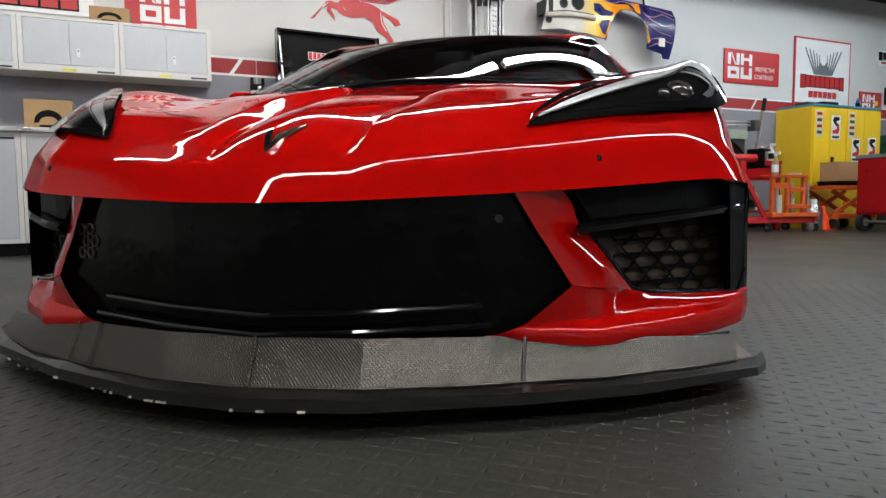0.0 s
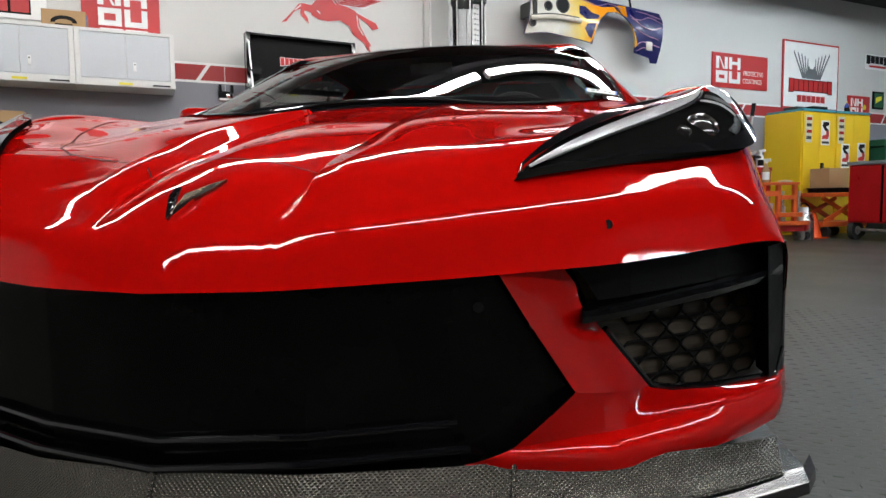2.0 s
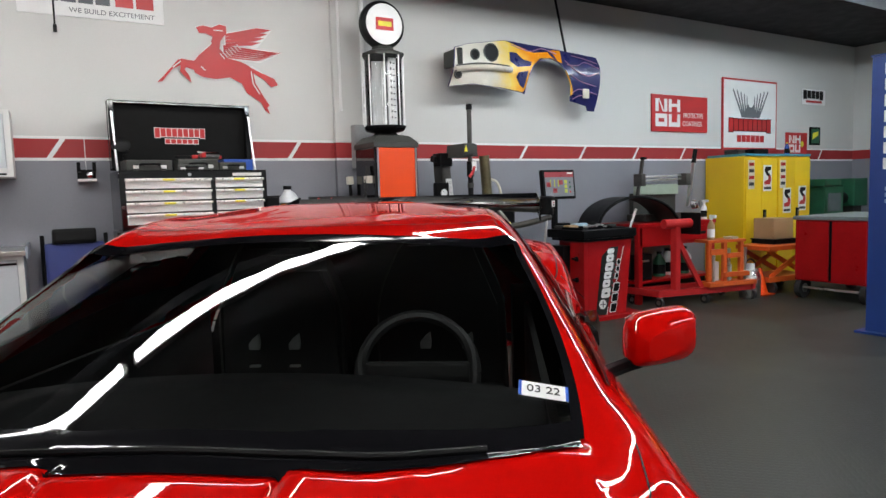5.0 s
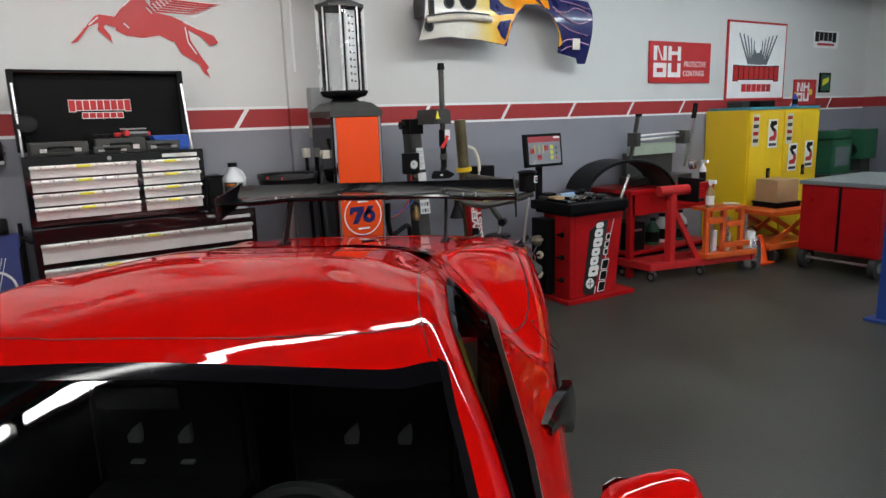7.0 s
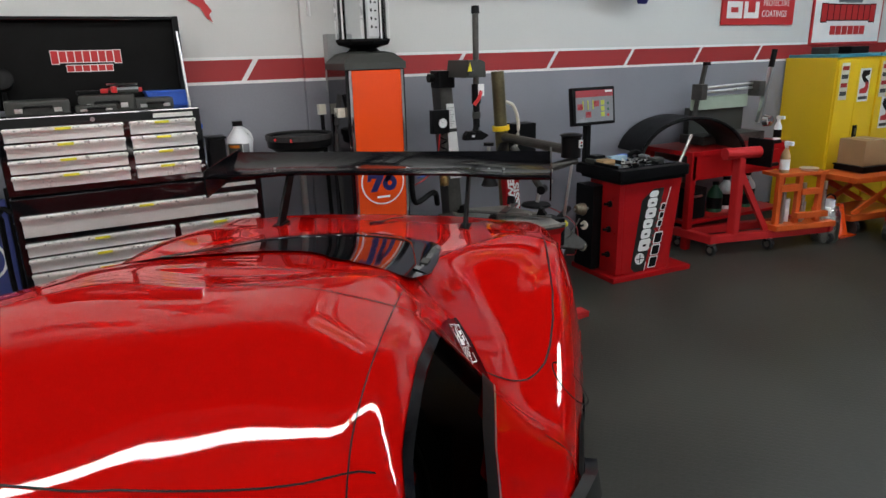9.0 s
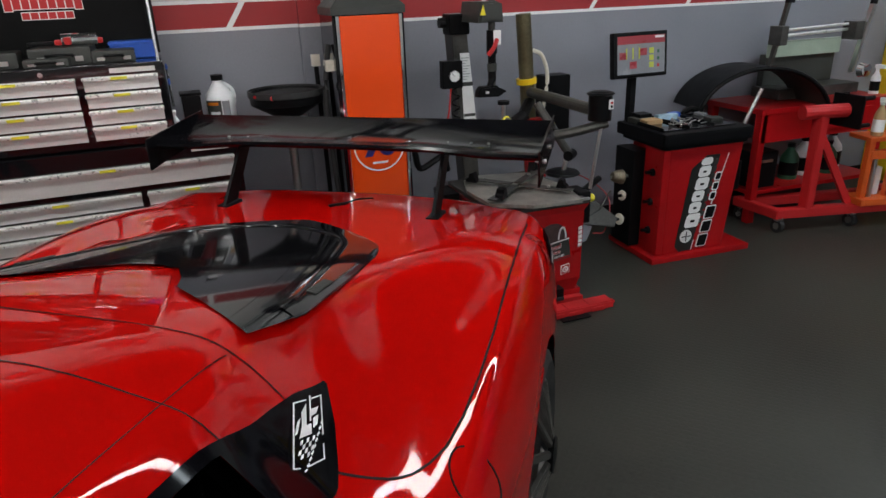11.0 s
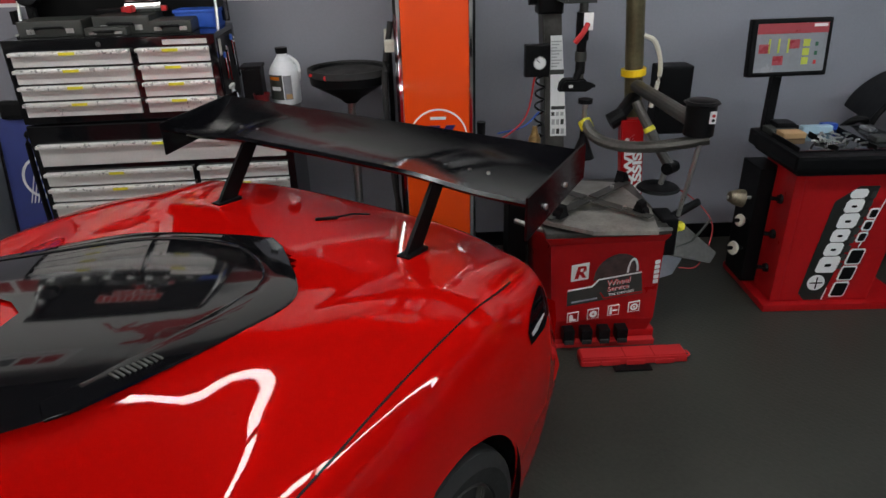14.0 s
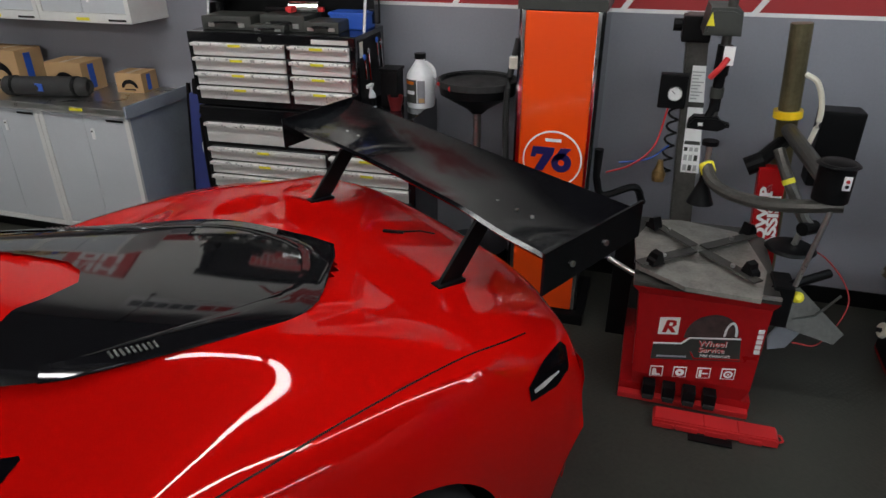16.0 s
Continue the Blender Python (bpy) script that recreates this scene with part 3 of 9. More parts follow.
# the haunch: a steep shoulder beside the engine cover, a hollow at its foot and a flat fender top, section by section
HAUNCH_X = (0.42, 0.5, 0.58, 0.66, 0.74, 0.8, 0.84, 0.88)
HAUNCH = {
    2.62: (1.2052, 1.1680, 1.0976, 1.0059, 0.9160, 0.8662, 0.8420, 0.8217),
    2.75: (1.1865, 1.1487, 1.0703, 0.9666, 0.8870, 0.8492, 0.8349, 0.8206),
    2.85: (1.1668, 1.1229, 1.0414, 0.9468, 0.8802, 0.8502, 0.8421, 0.8327),
    2.95: (1.1394, 1.0897, 1.0110, 0.9417, 0.8780, 0.8581, 0.8551, 0.8504),
    3.05: (1.1041, 1.0646, 0.9988, 0.9330, 0.8816, 0.8738, 0.8738, 0.8709),
    3.15: (1.0789, 1.0508, 0.9887, 0.9250, 0.8928, 0.8947, 0.8953, 0.8924),
    3.25: (1.0696, 1.0410, 0.9747, 0.9253, 0.9102, 0.9167, 0.9162, 0.9117),
    3.35: (1.0639, 1.0258, 0.9685, 0.9358, 0.9285, 0.9352, 0.9335, 0.9261),
    3.5: (1.0342, 1.0122, 0.9785, 0.9562, 0.9469, 0.9507, 0.9487, 0.9404),
    3.7: (0.9883, 0.9982, 0.9947, 0.9813, 0.9689, 0.9636, 0.9582, 0.9501),
    3.95: (0.9670, 0.9707, 0.9780, 0.9803, 0.9754, 0.9656, 0.9564, 0.9460),
    4.2: (0.9492, 0.9503, 0.9510, 0.9511, 0.9465, 0.9364, 0.9248, 0.9110),
}


def pressed(xs, table):
    """Heights over the whole body of a panel given section by section."""
    across = bent(np.array(list(table)), np.array(list(table.values())), SY.ravel())
    return np.array([float(bent(xs, z, x)) for z, x in zip(across, SX.ravel())]).reshape(SX.shape)


H = pressed(HAUNCH_X, HAUNCH)
edge = np.array([np.interp(0.88, SX[i, :46], SZ[i, :46]) for i in range(NY)])[:, None]
fade = sm(2.55, 2.76, SY) * (1 - sm(4.0, 4.2, SY))
SZ = SZ + fade * np.where(SX < 0.88, sm(0.4, 0.5, SX) * (H - SZ), (H - edge) * (1 - sm(6.4, 8.4, VS))[None, :]) * (VS < 8.6)[None, :]
# bonnet, windscreen and roof, section by section
BONNET_MID = ((0, 0.07, 0.14, 0.21), {
    -0.06: (0.4545, 0.4521, 0.4386, 0.4145),
    0: (0.5254, 0.5162, 0.4925, 0.4611),
    0.06: (0.5644, 0.5567, 0.5312, 0.4970),
    0.12: (0.5930, 0.5835, 0.5586, 0.5255),
    0.2: (0.6216, 0.6089, 0.5869, 0.5577),
    0.3: (0.6489, 0.6371, 0.6196, 0.5957),
    0.45: (0.6816, 0.6742, 0.6629, 0.6468),
    0.6: (0.7113, 0.7058, 0.6986, 0.6890),
    0.8: (0.7498, 0.7466, 0.7421, 0.7358),
    1.08: (0.8146, 0.8125, 0.8105, 0.8085),
})
BONNET_SIDE = ((0.18, 0.25, 0.32, 0.4, 0.48, 0.56, 0.64, 0.71, 0.78, 0.86), {
    0.12: (0.5817, 0.5710, 0.5602, 0.5515, 0.5379, 0.5127, 0.4752, 0.4303, 0.3746, 0.3082),
    0.22: (0.6123, 0.6110, 0.6073, 0.6058, 0.6054, 0.6000, 0.5782, 0.5407, 0.4871, 0.4144),
    0.32: (0.6388, 0.6432, 0.6426, 0.6400, 0.6403, 0.6435, 0.6420, 0.6252, 0.5837, 0.5155),
    0.44: (0.6748, 0.6810, 0.6811, 0.6736, 0.6646, 0.6628, 0.6769, 0.6863, 0.6676, 0.6210),
    0.58: (0.7107, 0.7152, 0.7159, 0.7096, 0.6984, 0.6903, 0.6995, 0.7161, 0.7223, 0.7097),
    0.74: (0.7493, 0.7485, 0.7467, 0.7426, 0.7355, 0.7276, 0.7257, 0.7350, 0.7536, 0.7667),
    0.92: (0.7882, 0.7828, 0.7773, 0.7722, 0.7681, 0.7644, 0.7604, 0.7620, 0.7738, 0.7891),
    1.14: (0.8245, 0.8204, 0.8164, 0.8121, 0.8102, 0.8113, 0.8131, 0.8097, 0.8001, 0.7967),
})
SCREEN = ((0, 0.15, 0.3, 0.42, 0.53, 0.62, 0.7), {
    1.12: (0.8343, 0.8298, 0.8174, 0.8039, 0.7910, 0.7822, 0.7770),
    1.24: (0.8922, 0.8881, 0.8764, 0.8626, 0.8478, 0.8350, 0.8239),
    1.38: (0.9590, 0.9553, 0.9443, 0.9304, 0.9136, 0.8972, 0.8805),
    1.52: (1.0238, 1.0205, 1.0102, 0.9961, 0.9780, 0.9588, 0.9379),
    1.66: (1.0853, 1.0822, 1.0723, 1.0583, 1.0393, 1.0183, 0.9946),
    1.78: (1.1336, 1.1306, 1.1211, 1.1072, 1.0879, 1.0661, 1.0411),
    1.88: (1.1696, 1.1667, 1.1574, 1.1436, 1.1244, 1.1024, 1.0771),
    1.97: (1.1978, 1.1950, 1.1857, 1.1722, 1.1532, 1.1315, 1.1065),
})
ROOF = ((0, 0.1, 0.17, 0.22, 0.27, 0.35, 0.45, 0.53), {
    1.82: (1.1489, 1.1475, 1.1449, 1.1419, 1.1371, 1.1301, 1.1172, 1.1012),
    1.9: (1.1714, 1.1706, 1.1691, 1.1671, 1.1638, 1.1595, 1.1519, 1.1435),
    2: (1.1918, 1.1915, 1.1907, 1.1895, 1.1872, 1.1844, 1.1801, 1.1772),
    2.12: (1.2114, 1.2113, 1.2108, 1.2098, 1.2078, 1.2048, 1.2003, 1.1994),
    2.25: (1.2285, 1.2284, 1.2279, 1.2267, 1.2244, 1.2195, 1.2116, 1.2086),
    2.4: (1.2387, 1.2388, 1.2383, 1.2369, 1.2340, 1.2265, 1.2125, 1.2038),
    2.6: (1.2247, 1.2256, 1.2263, 1.2257, 1.2233, 1.2140, 1.1932, 1.1759),
    2.85: (1.1707, 1.1750, 1.1812, 1.1856, 1.1886, 1.1857, 1.1672, 1.1467),
})
yl, vl = YC[:, None], VS[None, :]
ahead = np.where(vl < 4.1, 1 - sm(cowl(vl) - 0.02, cowl(vl) + 0.01, yl), 1 - sm(0.98, 1.12, yl))
for (xs, table), share in (
        (BONNET_MID, (vl < 1.2) * sm(-0.06, 0.02, yl) * ahead),
        (BONNET_SIDE, (vl > 1.7) * sm(0.0, 0.12, yl) * ahead * (1 - sm(0.8, 0.88, SX))),
        (SCREEN, sm(cowl(vl) - 0.02, cowl(vl) + 0.01, yl) * (1 - sm(1.81, 1.85, yl)) * (1 - sm(3.6, 4.2, vl))),
        (ROOF, sm(1.81, 1.85, yl) * (1 - sm(2.68, 2.86, yl)) * (1 - sm(3.4, 4.2, vl)))):
    SZ = SZ + share * (pressed(xs, table) - SZ)
# the nose's flat chamfer under the bonnet's front edge
for j in range(NV):
    i0, i1 = int(round((-0.048 - Y0) / DY)), int(round((0.01 - Y0) / DY))
    flat = SZ[i0, j] + (SZ[i1, j] - SZ[i0, j]) * np.arange(i1 - i0 + 1) / (i1 - i0)
    SZ[i0:i1 + 1, j] += 0.85 * float(sm(1.9, 2.4, VS[j]) * (1 - sm(5.6, 6.4, VS[j]))) * (flat - SZ[i0:i1 + 1, j])
SZ = SZ - 0.012 * sm(cowl(vl) - 0.034, cowl(vl) - 0.026, yl) * (1 - sm(cowl(vl), cowl(vl) + 0.05, yl)) * (1 - sm(2.4, 3.2, vl))
SP = np.stack([SX, SY, SZ], -1)
du, dv = np.gradient(SP, axis=0), np.gradient(SP, axis=1)
SN = np.cross(dv, du)
SN /= np.linalg.norm(SN, axis=2)[..., None] + 1e-12
SN[:, 0, 0] = 0
if SN[NY // 2, 0, 2] < 0:
    SN = -SN


def skin(yc, v, off=0.0):
    """A point on the body (v below zero: the passenger's side), off metres above its surface."""
    a = abs(v)
    fi = min(max((yc - Y0) / DY, 0), NY - 1.001)
    fj = float(np.interp(a, VS, range(NV)))
    fj = min(fj, NV - 1.001)
    i, j = int(fi), int(fj)
    s, t = fi - i, fj - j
    w = ((1 - s) * (1 - t), (1 - s) * t, s * (1 - t), s * t)
    ids = ((i, j), (i, j + 1), (i + 1, j), (i + 1, j + 1))
    p = sum(k * SP[q] for k, q in zip(w, ids)) + off * sum(k * SN[q] for k, q in zip(w, ids))
    return Vector((-p[0] if v < 0 else p[0], p[1], p[2]))


def on_plan(x, y):
    """(yc, v) of the body over the plan point x, y, between the lines of the body."""
    d = (SX[:, :46] - abs(x)) ** 2 + (SY[:, :46] - y) ** 2
    i, j = np.unravel_index(np.argmin(d), d.shape)
    yc, v = YC[i], VS[j]
    for _ in range(6):
        p, a, b = skin(yc, v), skin(yc + 0.004, v), skin(yc, v + 0.03)
        m = np.array([[(a.x - p.x) / 0.004, (b.x - p.x) / 0.03], [(a.y - p.y) / 0.004, (b.y - p.y) / 0.03]])
        s = np.linalg.lstsq(m, np.array([abs(x) - p.x, y - p.y]), rcond=None)[0]
        yc, v = yc + 0.7 * s[0], max(0.0, v + 0.7 * s[1])
    return float(yc), float(v) * (-1 if x < 0 else 1)


def hatch_front(v):
    return float(np.interp(abs(v), (0, 0.5, 0.85, 1.33, 3.5), (3.22, 3.2, 3.13, 3.04, 2.885)))


def hatch_rear(v):
    return float(np.interp(abs(v), (0, 0.8, 1.5, 2.36, 2.8, 2.95), (4.045, 3.99, 3.92, 3.81, 3.74, 3.7)))


car = thing("sports_car", CAR, "glossy red mid-engined sports car with black intakes and tinted glass", "car")


GLASS_Y, GLASS_TOP, GLASS_LOW = (1.42, 1.6, 1.8, 1.95, 2.1, 2.36, 2.6), (5.1, 4.95, 4.72, 4.42, 4.22, 4.12, 4.18), (5.2, 5.5, 5.62, 5.6, 5.42, 5.12, 5.0)


def panels():
    """The painted skin, cut into panels along its shut lines, with one run of normals over all of them."""
    front_wheel, rear_wheel = (0.93, 0.33, 0.372), (3.67, 0.345, 0.385)

    def where(yc, v, y, z):
        for wy, wz, r in (front_wheel, rear_wheel):
            if v > 6.5 and (y - wy) ** 2 + (z - wz) ** 2 < r * r:
                return None
        if v < 3.93 and cowl(v) + 0.03 < yc < header(v) - 0.02:
            return None
        if 1.55 < yc < 2.6 and np.interp(yc, GLASS_Y, GLASS_TOP) + 0.12 < v < np.interp(yc, GLASS_Y, GLASS_LOW) - 0.02:
            return None
        if v < 3.2 and hatch_front(v) + 0.035 < yc < hatch_rear(v) - 0.035:
            return None
        if 0.15 < yc < 1.2 and v < 4:
            return "bonnet"
        if 1.94 < yc < 2.61 and v < 3.7:
            return "roof_panel"
        if 1.4 < yc < 2.62 and 5.9 < v:
            return "door"
        if 2.82 < yc < 4.32 and v < 6.2:
            return "rear_hatch"
        if yc < 0.55 and v > 2:
            return "bumper"
        return "body"

    sets = {}
    for sgn in (1, -1):
        for i in range(NY - 1):
            for j in range(NV - 1):
                k = where((YC[i] + YC[i + 1]) / 2, (VS[j] + VS[j + 1]) / 2, SY[i, j], SZ[i, j])
                if k:
                    if k == "door":
                        k += "L" if sgn > 0 else "R"
                    sets.setdefault(k, []).append((sgn, i, j))
    for key, cells in sets.items():
        ids, verts, norms, faces = {}, [], [], []

        def vid(s, i, j):
            s = 1 if j == 0 else s
            if (s, i, j) not in ids:
                ids[s, i, j] = len(verts)
                p, n = SP[i, j].copy(), SN[i, j]
                for wy, wz, r in (front_wheel, rear_wheel):
                    d = math.hypot(p[1] - wy, p[2] - wz)
                    if VS[j] > 6.3 and d < r + 0.015:
                        p[1], p[2] = wy + (p[1] - wy) * r / d, wz + (p[2] - wz) * r / d
                verts.append((s * p[0], p[1], p[2]))
                norms.append((s * n[0], n[1], n[2]))
            return ids[s, i, j]

        for s, i, j in cells:
            f = [vid(s, i, j), vid(s, i, j + 1), vid(s, i + 1, j + 1), vid(s, i + 1, j)]
            faces.append(f if s > 0 else f[::-1])
        name = "door" if key.startswith("door") else key
        me = bpy.data.meshes.new(name)
        me.from_pydata(verts, [], faces)
        me.materials.append(RED_PAINT)
        me.shade_smooth()
        me.normals_split_custom_set_from_vertices(norms)
        ob = new(name, me)
        ob.parent = car


panels()


def patch(a, b, n=24, m=10, off=0.003):
    """A skin patch between two edges, each a run of (yc, v), laid off metres above the paint."""
    def along(e, s):
        d = [0.0]
        for p, q in zip(e, e[1:]):
            d.append(d[-1] + math.hypot(q[0] - p[0], (q[1] - p[1]) * 0.12))
        return float(np.interp(s * d[-1], d, [p[0] for p in e])), float(np.interp(s * d[-1], d, [p[1] for p in e]))
    rows = []
    for i in range(n + 1):
        p, q = along(a, i / n), along(b, i / n)
        rows.append([skin(p[0] + (q[0] - p[0]) * k / m, p[1] + (q[1] - p[1]) * k / m, off) for k in range(m + 1)])
    return grid(rows)


def seam(points, w=0.005, off=0.0012, name="shut_line", material=None):
    """A thin dark shut line along a run of (yc, v)."""
    line = [skin(p[0], p[1], off) for p in points]
    dense = []
    for p, q in zip(points, points[1:]):
        steps = max(2, int((skin(*p) - skin(*q)).length / 0.03))
        for k in range(steps):
            t = k / steps
            dense.append((p[0] + (q[0] - p[0]) * t, p[1] + (q[1] - p[1]) * t))
    dense.append(points[-1])
    pts = [skin(*p, off) for p in dense]
    rows = []
    for i, p in enumerate(pts):
        d = (pts[min(i + 1, len(pts) - 1)] - pts[max(i - 1, 0)]).normalized()
        up = skin(*dense[i], off + 0.01) - p
        s = d.cross(up).normalized() * w / 2
        rows.append([p - s, p + s])
    part(name, grid(rows), material or DEEP_BLACK, car, "dark shut line")


# glass
def outward(ob):
    """Turn a sheet's faces away from the middle of the car."""
    me, mid = ob.data, Vector((0, 2.3, 0.3))
    if sum((p.center - mid).dot(p.normal) * p.area for p in me.polygons) < 0:
        me.flip_normals()
    return ob


def both(f):
    for sgn in (1, -1):
        f(sgn)


ws = np.linspace(-3.97, 3.97, 41)
outward(part("windscreen", grid([[skin(cowl(v) + 0.012 + (header(v) - 0.012 - cowl(v)) * i / 24, v, 0.002) for v in ws] for i in range(25)]), TINT, car, "dark tinted windscreen", True))
part("windscreen_band", patch([(cowl(v) - 0.03, v) for v in ws], [(cowl(v) + 0.06, v * 0.99) for v in ws], 60, 10, 0.005), GLOSS_BLACK, car, "black cowl and glass border", True)
part("windscreen_band", patch([(header(v) - 0.045, v) for v in ws], [(header(v), v) for v in ws], 40, 2, 0.004), SIDE_GLASS, car, "", True)


def side_glass(s):
    ys = np.linspace(1.2, 1.9, 20)
    part("windscreen_band", patch([(y, 3.87 * s) for y in ys], [(y, 4.0 * s) for y in ys], 24, 2, 0.004), GLOSS_BLACK, car, "", True)
    up, low = list(zip(GLASS_Y, GLASS_TOP)), list(zip(GLASS_Y, GLASS_LOW))
    outward(part("side_window", patch([(y, v * s) for y, v in up], [(y, v * s) for y, v in low], 40, 8, 0.003), SIDE_TINT, car, "dark tinted side window", True))
    part("quarter_panel", patch([(2.59, 4.18 * s), (2.76, 4.2 * s), (2.87, 4.25 * s), (2.968, 4.37 * s)], [(2.59, 5.06 * s), (2.763, 5.06 * s), (2.81, 4.95 * s), (2.89, 4.72 * s), (2.968, 4.42 * s)], 24, 8, 0.0035), SIDE_GLASS, car, "black quarter panel", True)
    part("window_border", patch([(y, v * s) for y, v in up[1:]], [(y, (v + 0.13) * s) for y, v in up[1:]], 30, 2, 0.004), SIDE_GLASS, car, "black glass border", True)
    part("window_trim", patch([(y, (v - 0.06) * s) for y, v in low], [(y, (v + 0.12) * s) for y, v in low], 36, 3, 0.007), BLACK, car, "black belt-line trim", True)
    part("window_bead", patch([(y, (v + 0.12) * s) for y, v in low[1:]], [(y, (v + 0.145) * s) for y, v in low[1:]], 36, 1, 0.008), STEEL, car, "thin grey bead", True)


both(side_glass)

# rear hatch glass with the roof's red tongue running into its front: one smooth sheet, and a raised black surround
GLASS_FRONT = ((0, 3.226), (0.077, 3.207), (0.153, 3.12), (0.2, 3.045), (0.225, 3.03), (0.34, 2.965), (0.471, 2.895))
GLASS_REAR = ((0, 4.035), (0.09, 3.993), (0.2, 3.915), (0.3, 3.845), (0.369, 3.787), (0.405, 3.745), (0.42, 3.7))
GLASS_SIDE = ((2.895, 0.471), (2.97, 0.481), (3.05, 0.491), (3.1, 0.493), (3.14, 0.489), (3.36, 0.468), (3.67, 0.43), (3.7, 0.42))


def rise(x, y):
    """Height of the engine cover's glass over the plan."""
    y = y - 3.4
    return 1.0749 - 0.2129 * y + 0.0461 * y * y + x * x * (-0.0665 + 0.1297 * y) - 0.42 * x ** 4


def along(points, u):
    """The plan point a share u of the way along a line."""
    p = np.array(points)
    d = np.concatenate([[0], np.cumsum(np.hypot(*np.diff(p, axis=0).T))])
    return float(np.interp(u * d[-1], d, p[:, 0])), float(np.interp(u * d[-1], d, p[:, 1]))


bm_rows = []
for j in range(49):
    w, row = j / 48, []
    for i in range(61):
        k = i / 30 - 1
        (x0, y0), (x1, y1) = along(GLASS_FRONT, abs(k)), along(GLASS_REAR, abs(k))
        y = y0 + (y1 - y0) * w
        side = 2.895 + (3.7 - 2.895) * w
        x = x0 + (x1 - x0) * w + abs(k) ** 3 * (float(np.interp(side, *zip(*GLASS_SIDE))) - 0.471 - (0.42 - 0.471) * w)
        row.append(Vector((math.copysign(x, k), y, rise(x, y) + 0.008)))
    bm_rows.append(row)
outward(part("hatch_glass", grid(bm_rows), GLOSS_BLACK, car, "black tinted engine cover glass", True))
RIM_OUT = ((0.489, 3.045), (0.492, 3.1), (0.486, 3.16), (0.468, 3.36), (0.435, 3.65), (0.418, 3.715), (0.369, 3.787), (0.3, 3.845), (0.2, 3.915), (0.09, 3.993), (0, 4.035))
RIM_IN = ((0.443, 3.065), (0.44, 3.11), (0.427, 3.18), (0.385, 3.36), (0.325, 3.6), (0.3, 3.69), (0.26, 3.755), (0.2, 3.805), (0.13, 3.845), (0.06, 3.875), (0, 3.885))
for sgn in (1, -1):
    rows = []
    for j in range(61):
        a, b = np.array(along(RIM_OUT, j / 60)), np.array(along(RIM_IN, j / 60))
        row = []
        for w, lift in ((0, 0.003), (0.03, 0.009), (0.3, 0.011), (0.6, 0.0115), (0.93, 0.0125), (0.98, 0.011), (1, 0.004)):
            x, y = a + (b - a) * w
            row.append(Vector((sgn * x, y, rise(x, y) + lift)))
        rows.append(row)
    outward(part("hatch_trim", grid(rows), GLOSS_BLACK, car, "black vent trim", True))
    for k in range(9):
        y = 3.2 + 0.013 * k
        x0 = float(np.interp(y, (3.16, 3.36), (0.486, 0.468)))
        part("vent_slat", bar(Vector((sgn * (x0 - 0.045), y, rise(x0 - 0.045, y) + 0.0135)), Vector((sgn * (x0 - 0.02), y + 0.004, rise(x0 - 0.02, y) + 0.0135)), 0.006, 0.003), CASE_GREY, car)

# shut lines
hood_line = [(0.134, 0), (0.15, 1.5), (0.155, 2.3), (0.176, 2.91), (0.226, 3.3), (0.43, 3.95), (0.69, 4.7), (1.03, 5.45), (1.2, 5.5)]
both(lambda s: seam([(y, v * s) for y, v in hood_line], 0.003))
seam([(1.925 + 0.1 * (abs(v) / 4) ** 3, v) for v in np.linspace(-4, 4, 25)], 0.004)
both(lambda s: seam([(1.9, 3.78 * s), (2.06, 3.7 * s), (2.3, 3.62 * s), (2.6, 3.53 * s), (2.81, 3.5 * s)], 0.0025))
seam([(2.605 + 0.015 * (abs(v) / 4.3) ** 2, v) for v in np.linspace(-4.35, 4.35, 25)], 0.004)
seam([(2.815 + 0.015 * (abs(v) / 4.3) ** 2, v) for v in np.linspace(-4.35, 4.35, 25)], 0.004)
both(lambda s: seam([(1.4, 6.1 * s), (1.36, 7.2 * s), (1.4, 9.8 * s)]))
both(lambda s: seam([(2.62, 6.1 * s), (2.66, 7.2 * s), (2.62, 9.8 * s)]))
HATCH_LINE = [(0.66, 2.8), (0.683, 2.807), (0.712, 2.837), (0.753, 2.875), (0.787, 2.914), (0.812, 2.955), (0.834, 3.005), (0.849, 3.094), (0.857, 3.224), (0.856, 3.4), (0.847, 3.56), (0.838, 3.72), (0.827, 3.92), (0.806, 4.235)]
both(lambda s: seam([on_plan(s * x, y) for x, y in HATCH_LINE], 0.006))


